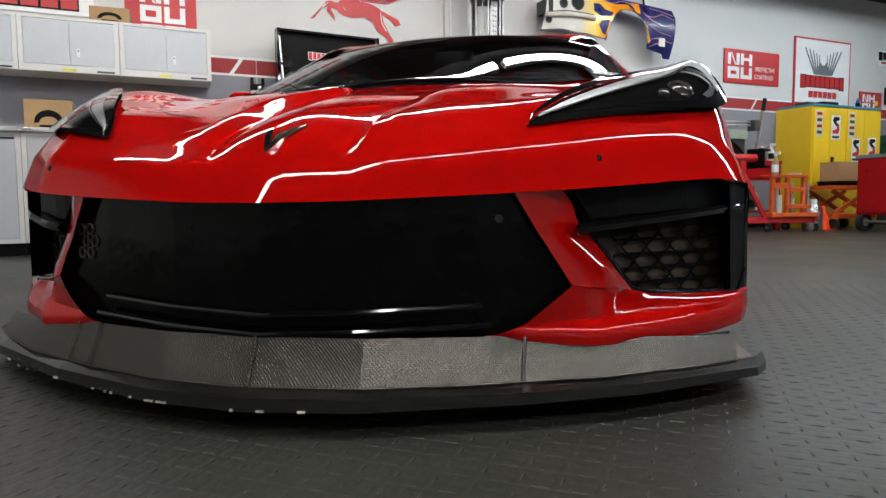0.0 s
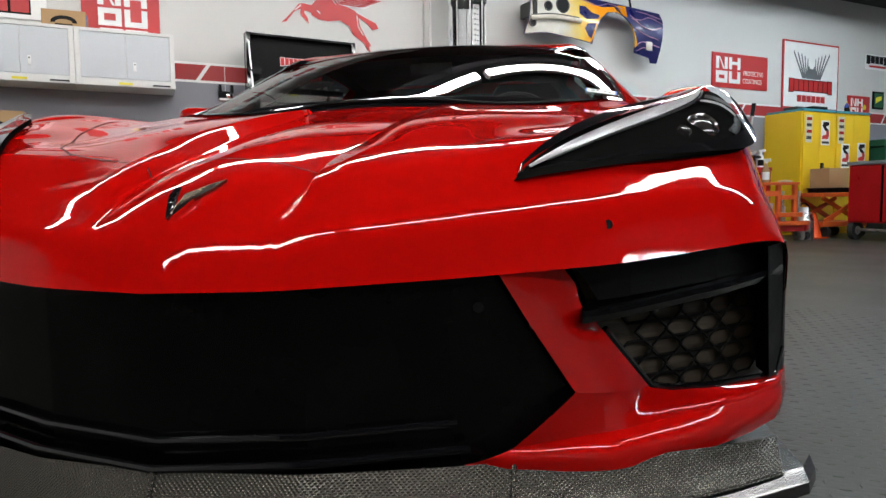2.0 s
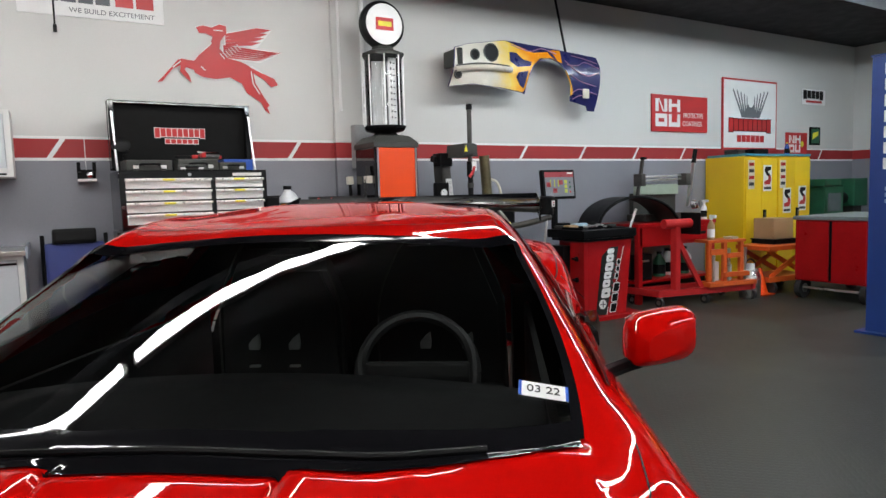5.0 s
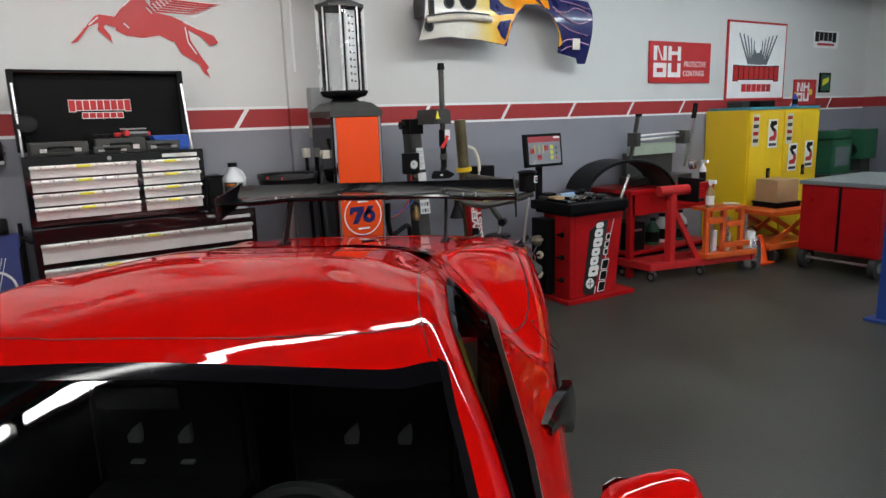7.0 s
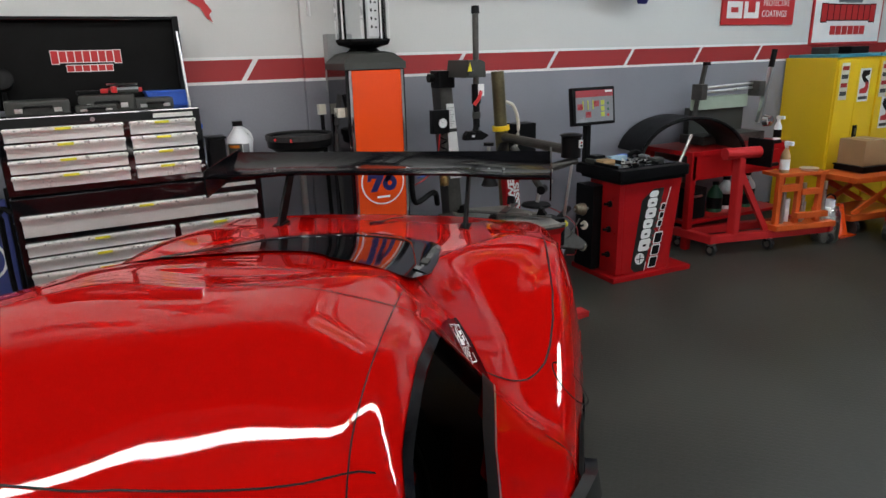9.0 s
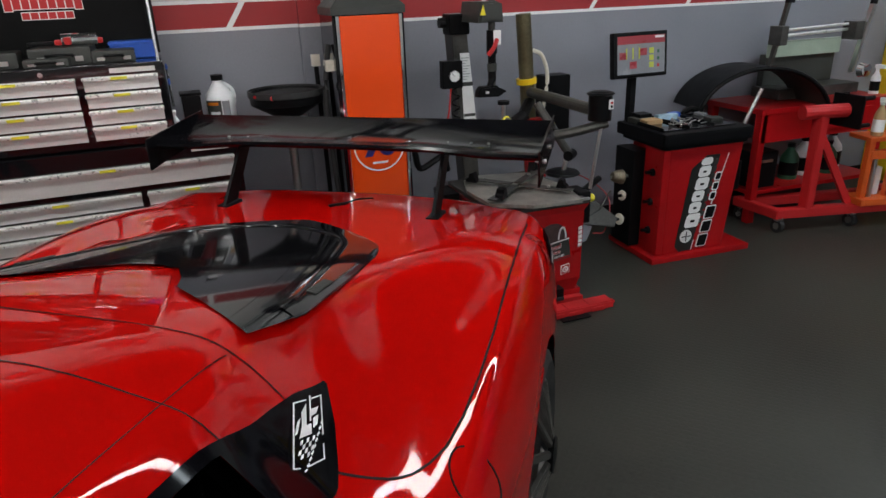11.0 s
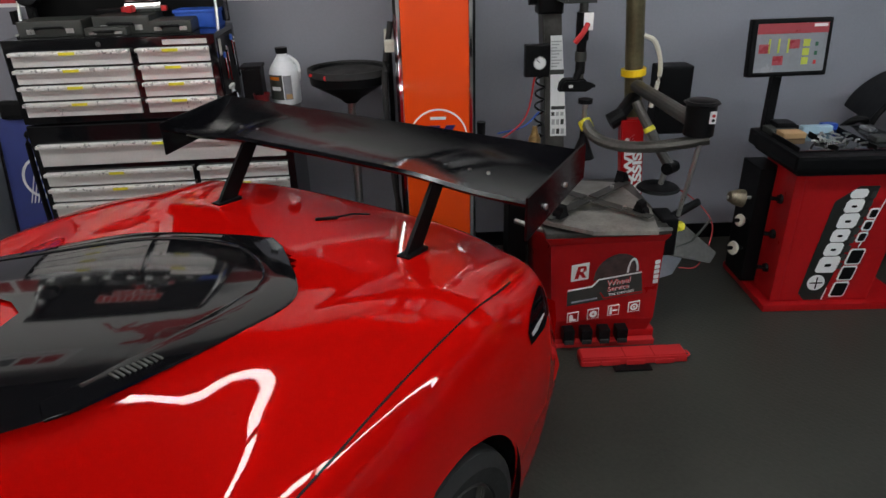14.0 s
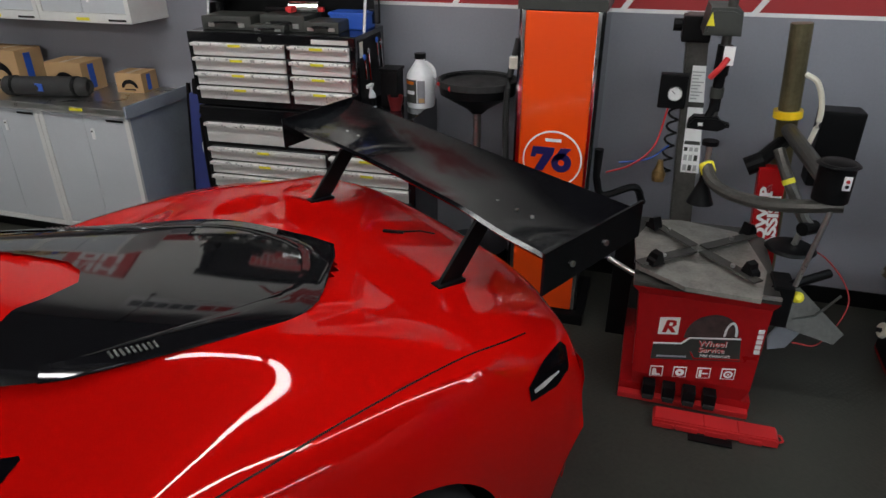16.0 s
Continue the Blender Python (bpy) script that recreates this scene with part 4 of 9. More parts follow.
# headlights: a black bowl under a clear lens
def headlight(s):
    up = [(0.012, 3.35), (0.05, 3.48), (0.083, 3.62), (0.16, 4.0), (0.215, 4.35), (0.31, 5.04), (0.375, 5.43), (0.43, 5.9), (0.47, 6.35)]
    dn = [(0.012, 3.35), (0.013, 3.7), (0.012, 4.4), (0.018, 5.1), (0.026, 5.7), (0.045, 6.35), (0.075, 6.75), (0.12, 6.98), (0.2, 7.05), (0.31, 6.95), (0.4, 6.7), (0.47, 6.35)]

    def share(e, u):
        d = [0.0]
        for p, q in zip(e, e[1:]):
            d.append(d[-1] + math.hypot(q[0] - p[0], (q[1] - p[1]) * 0.12))
        return np.array([np.interp(u * d[-1], d, [p[0] for p in e]), np.interp(u * d[-1], d, [p[1] for p in e])])

    # one smooth lens surface through the body's skin
    us, ks = np.meshgrid(np.linspace(0, 1, 31), np.linspace(0, 1, 9), indexing="ij")
    us, ks = us.ravel(), ks.ravel()
    pts = np.array([skin(*(share(up, u) + (share(dn, u) - share(up, u)) * k)) for u, k in zip(us, ks)])

    def terms(u, k):
        return np.stack([u ** i * k ** j for i in range(6) for j in range(3)], -1)

    fit = np.linalg.lstsq(terms(us, ks), pts, rcond=None)[0]

    def spot(u, k, off):
        u, k = np.array(float(u)), np.array(float(k))
        p = terms(u, k) @ fit
        n = np.cross(terms(u + 0.01, k) @ fit - p + 1e-9, terms(u, k + 0.01) @ fit - p)
        n = n / (np.linalg.norm(n) + 1e-12)
        n = n if n[2] > 0 else -n
        p = p + off * (n + np.array((0, -0.3, 0.3))) / np.linalg.norm(n + np.array((0, -0.3, 0.3)))
        return Vector((p[0] * s, p[1], p[2]))

    def band(u0, u1, k0, k1, off, n=20, m=3, lift=0.0):
        """A strip of the lamp between two shares along it and two across it, bowed up by lift."""
        return grid([[spot(u0 + (u1 - u0) * i / n, k0 + (k1 - k0) * j / m, off + lift * math.sin(math.pi * j / m)) for j in range(m + 1)] for i in range(n + 1)])

    bowl = part("headlight", band(0, 1, 0, 1, 0.007, 30, 10), BOWL_BLACK, car, "slanted headlight with black bowl and clear lens", True)
    part("lens", band(0.0, 1, 0, 1, 0.02, 30, 10), LENS, bowl, "clear lens", True)
    outward(bowl.children[0])
    part("border", band(0, 0.99, -0.02, 0.13, 0.0215, 30, 2), GLOSS_BLACK, bowl, "black painted lens border", True)
    part("border", band(0.02, 0.97, 0.88, 1.02, 0.0215, 30, 2), GLOSS_BLACK, bowl, "", True)
    part("light_channel", band(0.04, 0.86, 0.16, 0.32, 0.0145, 30, 4, 0.003), LAMP_SILVER, bowl, "silver daytime light channel", True)
    part("light_bar", band(0.08, 0.86, 0.34, 0.365, 0.0145, 30, 2, 0.003), STEEL, bowl, "thin bright light guide", True)
    part("reflector_blade", band(0.655, 0.685, 0.38, 0.8, 0.0135, 6, 8, 0.004), LAMP_SILVER, bowl, "upright silver reflector blade", True)
    part("side_reflector", band(0.74, 0.8, 0.4, 0.82, 0.012, 6, 6, 0.0), CASE_GREY, bowl, "", True)
    for k in range(14):
        u = 0.53 + 0.13 * k / 13
        part("light_rib", bar(spot(u, 0.79, 0.011), spot(u + 0.008, 0.86, 0.011), 0.003, 0.004), STEEL, bowl)
    for u, r in ((0.47, 0.027), (0.385, 0.013)):
        p = spot(u, 0.62, 0.0075)
        part("projector", lathe([(0.001, 0.0095), (r * 0.6, 0.008), (r * 0.85, 0.004), (r, 0.006), (r * 1.15, 0.0)], 20, m=Matrix.Translation(p) @ pose(0, 0, 0, 50, 0, 20 * s)), PROJECTOR, bowl, "round projector lamp", True)
    part("marker", patch([(0.3, 7.1 * s), (0.43, 6.7 * s)], [(0.3, 7.3 * s), (0.43, 6.95 * s)], 6, 3, 0.003), AMBER, bowl, "amber side marker")


both(headlight)


# front bumper face, over the swept plan of the nose
def face(x, z, off=0.0):
    return Vector((x, Y0 + float(plan(x)) + off, z))


def face_sheet(poly, off, thick, s=1, recess=False):
    """An outline in x and z, cut into narrow strips and bent round the nose."""
    bm = bmesh.new()
    f = bm.faces.new([bm.verts.new((x * s, 0, z)) for x, z in poly])
    for k in range(-20, 21):
        bmesh.ops.bisect_plane(bm, geom=bm.verts[:] + bm.edges[:] + bm.faces[:], plane_co=(k * 0.05, 0, 0), plane_no=(1, 0, 0))
    bmesh.ops.triangulate(bm, faces=[f for f in bm.faces if len(f.verts) > 4])
    r = bmesh.ops.extrude_face_region(bm, geom=bm.faces[:])
    moved = {v for v in r["geom"] if isinstance(v, bmesh.types.BMVert)}
    for v in bm.verts:
        rec = 0.0
        if recess and v.co.z > 0.225:
            inner = 0.454 + 0.112 * min(1, (0.426 - v.co.z) / 0.179)
            rec = max(0.0, abs(v.co.x) - inner) * 1.2 * min(1, (v.co.z - 0.225) / 0.06)
        v.co = face(v.co.x, v.co.z, off + rec + (thick if v in moved else 0))
    return bm


part("bumper_backing", face_sheet([(-0.955, 0.145), (0.955, 0.145), (0.955, 0.44), (0.45, 0.42), (0, 0.4), (-0.45, 0.42), (-0.955, 0.44)], 0.15, 0.01), BLACK, car, "black radiator opening")
grille = part("grille", face_sheet([(0, 0.405), (0.46, 0.43), (0.6, 0.247), (0.585, 0.19), (0.45, 0.135), (0, 0.15), (-0.45, 0.135), (-0.585, 0.19), (-0.6, 0.247), (-0.46, 0.43)], 0.022, 0.008), GRILLE_SLAT, car, "wide black grille")
for row in range(3):
    for col in range(2):
        part("honeycomb", ring_plate(0.011, 0.0145, 0.004, Matrix.Translation(face(-0.5 + 0.032 * col + 0.016 * (row % 2), 0.3 + 0.026 * row, 0.018)) @ pose(0, 0, 0, 0, 0, -22), 6), INTAKE_DARK, grille, "dark honeycomb cell")
for z, x, o in ((0.2, 0.40, 0.012), (0.166, 0.42, -0.002)):
    part("grille_bar", tube([face(k * x / 6, z + 0.012 * abs(k) / 6, o) for k in range(-6, 7)], 0.006, 8), GLOSS_BLACK, grille, "", True)
part("grille_sensor", disc(0.008, 0.004, Matrix.Translation(face(0.43, 0.375, 0.016)) @ pose(0, 0, 0, 0, 0, 15)), GLOSS_BLACK, grille)


def line_at(e, u):
    d = [0.0]
    for p, q in zip(e, e[1:]):
        d.append(d[-1] + math.dist(p, q))
    return [float(np.interp(u * d[-1], d, [p[k] for p in e])) for k in range(len(e[0]))]


def loft(a, b, n, m, s, bulge):
    """A smooth sheet between two edges of (x, z, depth behind the face), bowed out in the middle."""
    rows = []
    for i in range(n + 1):
        p, q = line_at(a, i / n), line_at(b, i / n)
        row = []
        for j in range(m + 1):
            t = j / m
            x, z, o = (p[k] + (q[k] - p[k]) * t for k in range(3))
            v = face(x, z, o - bulge * math.sin(math.pi * t))
            v.x *= s
            row.append(v)
        rows.append(row)
    return grid(rows)


def bumper_side(s):
    inner = [(0.454, 0.432, 0.0), (0.5, 0.352, 0.0), (0.545, 0.28, 0.0), (0.562, 0.252, 0.0), (0.566, 0.247, 0.0)]
    outer = [(0.54, 0.436, 0.025), (0.566, 0.4, 0.04), (0.572, 0.37, 0.045), (0.59, 0.347, 0.05), (0.612, 0.32, 0.05), (0.682, 0.228, 0.05)]
    part("bumper_blade", loft(inner, outer, 28, 10, s, 0.007), RED_PAINT, car, "red blade between grille and corner intake", True)
    top_edge = [(0.566, 0.247, 0.0), (0.682, 0.228, 0.055), (0.72, 0.219, 0.05), (0.895, 0.206, 0.025), (0.965, 0.205, 0.01)]
    fold = [(0.48, 0.176, -0.008), (0.62, 0.182, 0.01), (0.72, 0.184, 0.012), (0.88, 0.185, 0.0), (0.965, 0.188, 0.0)]
    foot = [(0.411, 0.155, 0.0), (0.47, 0.142, -0.01), (0.6, 0.132, -0.012), (0.86, 0.126, -0.005), (0.955, 0.135, 0.0)]
    ft = part("bumper_foot", loft(top_edge, fold, 30, 8, s, 0.006), RED_PAINT, car, "red lower corner of the bumper", True)
    part("foot_lip", loft(fold, foot, 30, 8, s, 0.01), RED_PAINT, ft, "", True)
    inner = part("corner_intake", face_sheet([(0.55, 0.44), (0.93, 0.448), (0.95, 0.3), (0.94, 0.19), (0.66, 0.2)], 0.1, 0.006, s), INTAKE_DARK, car, "black corner intake with honeycomb mesh")
    part("shelf", grid([[face(s * x, 0.352 + 0.042 * (x - 0.55) / 0.385 + dz, o) for dz, o in ((0.01, 0.1), (0.008, 0.012), (0.0, 0.006), (-0.01, 0.012), (-0.03, 0.1))] for x in np.linspace(0.575, 0.94, 12)]), GLOSS_BLACK, inner, "glossy black intake shelf", True)
    part("upper_panel", face_sheet([(0.6, 0.372), (0.93, 0.4), (0.94, 0.445), (0.56, 0.435)], 0.05, 0.006, s), DEEP_BLACK, inner)
    part("surround", tube([face(s * x, z, o) for x, z, o in ((0.61, 0.327, 0.056), (0.684, 0.229, 0.056), (0.72, 0.22, 0.05), (0.8, 0.213, 0.04), (0.925, 0.206, 0.02), (0.945, 0.25, 0.01), (0.945, 0.43, 0.01))], 0.006, 8), GLOSS_BLACK, inner, "", True)
    part("outer_post", face_sheet([(0.895, 0.44), (0.958, 0.445), (0.965, 0.205), (0.905, 0.207)], 0.004, 0.08, s), DEEP_BLACK, inner)
    r = 0.03
    for row in range(6):
        for col in range(6):
            cx, cz = 0.665 + col * r * 1.75 + (row % 2) * r * 0.875, 0.22 + row * r * 1.0
            if cz > 0.345 or cx < 0.61 + (0.33 - cz) * 0.75 or cx > 0.9:
                continue
            cell = []
            for k in range(7):
                c, e = math.cos(math.pi * k / 3), math.sin(math.pi * k / 3)
                cell.append([face(s * (cx + (r * 0.95 + w) * c), cz + (r * 0.56 + w) * e, o) for w, o in ((-0.0032, 0.088), (0.0, 0.0845), (0.0032, 0.088), (0.0, 0.094))])
            part("honeycomb_cell", grid(cell, closed=True), DEEP_BLACK, inner)
    part("sensor", disc(0.007, 0.004, Matrix.Translation(skin(-0.068, 4.15 * s, 0.001)) @ pose(0, 0, 0, -20, 0, -25 * s)), BLACK, car, "small round parking sensor")


both(bumper_side)

# emblem: two small crossed blades forming a plain V, on the nose
def badge(points, thick, material, label=""):
    """A raised plate over a run of (yc, v) corners."""
    lo, hi = [skin(y, v, 0.001) for y, v in points], [skin(y, v, thick) for y, v in points]
    bm = bmesh.new()
    a, b = [bm.verts.new(p) for p in lo], [bm.verts.new(p) for p in hi]
    bm.faces.new(b)
    for k in range(len(a)):
        bm.faces.new((a[k], a[(k + 1) % len(a)], b[(k + 1) % len(a)], b[k]))
    bmesh.ops.recalc_face_normals(bm, faces=bm.faces)
    return part("emblem", bm, material, car, label)


badge([(-0.023, -0.05), (-0.012, -0.015), (0.006, 0.13), (0.025, 0.25), (0.047, 0.3), (0.034, 0.18), (0.014, 0.0)], 0.006, DARK_CHROME, "long dark blade of the badge")
badge([(-0.021, 0.0), (0.004, 0.12), (0.008, 0.11), (-0.008, -0.01)], 0.0075, CHROME)
badge([(0.032, 0.235), (0.043, 0.285), (0.041, 0.27), (0.036, 0.235)], 0.0075, CHROME)
badge([(-0.024, -0.055), (-0.004, -0.125), (0.01, -0.16), (0.024, -0.145), (0.026, -0.08), (0.012, -0.05), (-0.01, -0.02)], 0.007, CHROME, "chrome wing of the badge")
for y, v in ((0.018, -0.125), (0.018, -0.085), (0.01, -0.1), (0.01, -0.14), (0.002, -0.075), (0.002, -0.11), (-0.008, -0.06)):
    badge([(y - 0.003, v - 0.013), (y - 0.003, v + 0.013), (y + 0.003, v + 0.009), (y + 0.003, v - 0.017)], 0.0078, GLOSS_BLACK)

# splitter: folded woven panels over a flat blade with a chipped edge


def split_plan(x):
    return Y0 + float(np.interp(abs(x), (0, 0.2, 0.4, 0.475, 0.63, 0.8, 0.93, 1.0), (0, 0.025, 0.09, 0.125, 0.19, 0.3, 0.4, 0.47)))


def split_point(x, k):
    y, side = split_plan(x), min(1, abs(x) / 0.95)
    top = 0.163 - 0.012 * side - 0.03 * max(0.0, (abs(x) - 0.48) / 0.45)
    return [Vector((x, y + 0.03, top)), Vector((x, y - 0.002, top)), Vector((x, y - 0.045, 0.08 - 0.002 * side)),
            Vector((x, y - 0.075, 0.07 - 0.006 * side)), Vector((x, y - 0.078, 0.046)), Vector((x, y + 0.3, 0.046)), Vector((x, y + 0.3, 0.06))][k]


sp = thing("front_splitter", CAR, "woven carbon fibre front splitter with chipped edge", "splitter")
rng = random.Random(4)
xs = [-0.9, -0.8, -0.48, -0.4, -0.2, 0, 0.2, 0.42, 0.48, 0.7, 0.9]
for x0, x1 in zip(xs, xs[1:]):
    tilt = rng.uniform(-0.005, 0.005)
    rows = []
    for i in range(7):
        x = x0 + (x1 - x0) * i / 6
        p, q = split_point(x, 1), split_point(x, 2)
        rows.append([p + (q - p) * j / 6 + Vector((0, (tilt + rng.uniform(-0.0006, 0.0006)) * math.sin(math.pi * j / 6) * math.sin(math.pi * i / 6), 0)) for j in range(7)])
    part("panel", grid(rows), SPLIT_CARBON, sp, "folded silvery woven carbon panel", True)
xb = [-0.97, -0.94, -0.8, -0.48, -0.2, 0, 0.2, 0.48, 0.7, 0.94, 0.97]
rows = [[split_point(x, k) + (Vector((0, 0.03, 0)) if abs(x) > 0.96 and k in (2, 3, 4) else Vector()) for k in range(2, 7)] for x in xb]
part("blade", grid(rows), LIP_CARBON, sp, "flat dark carbon blade")
for x in (0.0, 0.48, -0.48, -0.4):
    part("fold", tube([split_point(x, k) + Vector((0, -0.002, 0.001)) for k in (1, 2)], 0.004, 6), SPLIT_CARBON, sp, "", True)
part("lower_seam", tube([split_point(x, 2) + Vector((0, -0.002, 0.001)) for x in np.linspace(-0.9, 0.9, 40)], 0.0025, 6), SPLIT_CARBON, sp, "", True)
for k in range(18):
    x = rng.uniform(-0.75, 0.12)
    p, l = split_point(x, 4), rng.choice((0.006, 0.009, 0.014))
    q = split_point(x + l, 4)
    part("chip", bar(p + Vector((0, -0.001, 0.002)), q + Vector((0, -0.001, 0.002)), 0.003, 0.004), CREAM, sp, "pale chipped edge")

# interior, dark and plain
part("headliner", patch([(1.9, -4.2), (1.9, 4.2)], [(2.75, -4.2), (2.75, 4.2)], 24, 20, -0.04), CABIN, car, "black headliner")
tub = box(-0.72, 0.72, 1.3, 2.8, 0.25, 0.28)
box(-0.7, -0.68, 1.2, 2.75, 0.25, 0.8, 0, tub)
box(0.68, 0.7, 1.2, 2.75, 0.25, 0.8, 0, tub)
box(-0.6, 0.6, 2.73, 2.75, 0.25, 0.8, 0, tub)
box(-0.42, 0.42, 2.73, 2.75, 0.8, 1.1, 0, tub)
box(-0.7, 0.7, 1.1, 1.12, 0.25, 0.72, 0, tub)
part("cabin_tub", tub, CABIN, car, "black cabin lining")
for s in (1, -1):
    part("door_card", patch([(1.2, 5.5 * s), (2.7, 5.5 * s)], [(1.2, 7.2 * s), (2.7, 7.2 * s)], 24, 8, -0.05), CABIN, car, "black door lining", True)
    part("pillar_lining", patch([(2.6, 4.0 * s), (2.9, 4.0 * s)], [(2.6, 5.9 * s), (2.9, 5.9 * s)], 8, 12, -0.04), CABIN, car, "", True)
    part("pillar_lining", patch([(1.16, 3.9 * s), (1.45, 3.98 * s)], [(1.16, 5.7 * s), (1.45, 5.7 * s)], 8, 12, -0.035), CABIN, car, "", True)
dash = [[Vector((x, y, z - 0.05 * (x / 0.7) ** 2)) for y, z in ((1.1, 0.74), (1.25, 0.79), (1.45, 0.835), (1.55, 0.84), (1.62, 0.8), (1.64, 0.6))] for x in np.linspace(-0.68, 0.68, 15)]
part("dashboard", grid(dash), CABIN, car, "black dashboard", True)
wheel_pts = [Vector((0.36 + 0.155 * math.cos(a), 1.72 + 0.05 * math.sin(a), 0.79 + 0.145 * math.sin(a))) for a in np.linspace(0, 2 * math.pi, 33)]
stw = part("steering_wheel", tube(wheel_pts, 0.016, 8), CABIN, car, "black steering wheel", True)
part("spoke", box(0.22, 0.5, 1.715, 1.735, 0.77, 0.82, 0.01), CABIN, stw)
for sx in (0.36, -0.26):
    seat = part("seat", box(sx - 0.24, sx + 0.24, 2.0, 2.5, 0.35, 0.55, 0.06), CABIN, car, "black bucket seat", True)
    part("backrest", plate([(sx - 0.25, 0.5), (sx + 0.25, 0.5), (sx + 0.24, 0.85), (sx + 0.14, 1.1), (sx - 0.14, 1.1), (sx - 0.24, 0.85)], 0.12, Matrix.Translation((0, 2.45, 0)), 0.03), CABIN, seat, "", True)
    for k in (-1, 1):
        cx = sx * 1.06 + k * 0.078
        part("backrest_plate", plate([(cx - 0.02, 0.69), (cx + 0.017, 0.69), (cx + 0.021, 0.715), (cx + 0.017, 0.75), (cx - 0.004, 0.735), (cx - 0.022, 0.712)], 0.02, Matrix.Translation((0, 2.4, 0)), 0.003), SEAT_SILVER, seat, "silver backrest trim plate")
        if sx < 0:
            part("backrest_slot", box(cx - 0.022, cx + 0.018, 2.4, 2.42, 0.622, 0.63, 0.003), SEAT_SILVER, seat)
        part("piping", tube(spline([(sx + k * 0.24, 2.44, 0.55), (sx + k * 0.235, 2.44, 0.85), (sx + k * 0.17, 2.44, 1.03), (sx + k * 0.13, 2.44, 1.09)], 6), 0.004, 6), CASE_GREY, seat, "grey seat piping", True)
part("mirror_inside", box(-0.09, 0.09, 1.86, 1.88, 1.05, 1.1, 0.012), CABIN, car, "black rear-view mirror")
stk = thing("windscreen_sticker", CAR, "white and blue inspection sticker on the windscreen", "sticker")
c = skin(1.315, 3.62, 0.006)
n = (skin(1.315, 3.62, 0.05) - c).normalized()
right = (skin(1.315, 3.8, 0.006) - c).normalized()
upv = n.cross(right).normalized()
M = Matrix((right, -n, upv)).transposed().to_4x4()
M.translation = c
part("paper", plate([(-0.05, -0.022), (0.05, -0.022), (0.05, 0.022), (-0.05, 0.022)], 0.001, M), WHITE, stk)
part("edge_strip", plate([(-0.05, -0.022), (-0.044, -0.022), (-0.044, 0.022), (-0.05, 0.022)], 0.001, M @ Matrix.Translation((0, -0.0008, 0))), BLUE, stk)
part("edge_strip", plate([(0.044, -0.022), (0.05, -0.022), (0.05, 0.022), (0.044, 0.022)], 0.001, M @ Matrix.Translation((0, -0.0008, 0))), BLUE, stk)
words("date", "03 22", 0.03, M @ Matrix.Translation((0, -0.0015, 0)), BLACK, stk, "black numerals", 0.0003)
for v0, v1 in ((-3.6, 0.3), (-0.4, 3.2)):
    part("wiper", tube([skin(cowl(v) + 0.012, v, 0.01) for v in np.linspace(v0, v1, 14)], 0.006, 6), BLACK, car, "black wiper arm", True)


# door mirrors
def door_mirror(s):
    bm = bmesh.new()
    rows = []
    for k, (y, w, h) in enumerate(((1.70, 0.05, 0.035), (1.72, 0.08, 0.055), (1.76, 0.095, 0.07), (1.81, 0.098, 0.073), (1.835, 0.092, 0.067))):
        ring = []
        for j in range(20):
            a = 2 * math.pi * j / 20
            cx, cz = math.cos(a), math.sin(a)
            sx, sz = abs(cx) ** 0.55 * math.copysign(1, cx), abs(cz) ** 0.55 * math.copysign(1, cz)
            ring.append(Vector((s * (1.005 + w * sx), y + 0.02 * sx, 0.868 + h * sz + 0.012 * sx)))
        rows.append(ring)
    grid(rows, bm, closed=True)
    bm.faces.new([v for v in bm.verts[:20]])
    ob = part("door_mirror", bm, RED_PAINT, car, "red door mirror on a black stalk", True)
    part("glass", plate([(s * 1.005 + 0.08 * cx, 0.868 + 0.056 * cz) for cx, cz in ((-1, -0.7), (-0.7, -1), (0.7, -1), (1, -0.7), (1, 0.7), (0.7, 1), (-0.7, 1), (-1, 0.7))], 0.004, Matrix.Translation((0, 1.836, 0))), CHROME, ob, "mirror glass")
    part("stalk", tube(spline([(s * 0.98, 1.77, 0.815), (s * 0.9, 1.74, 0.8), (s * 0.83, 1.66, 0.8)], 5), 0.02, 8), BLACK, ob, "black stalk", True)


both(door_mirror)


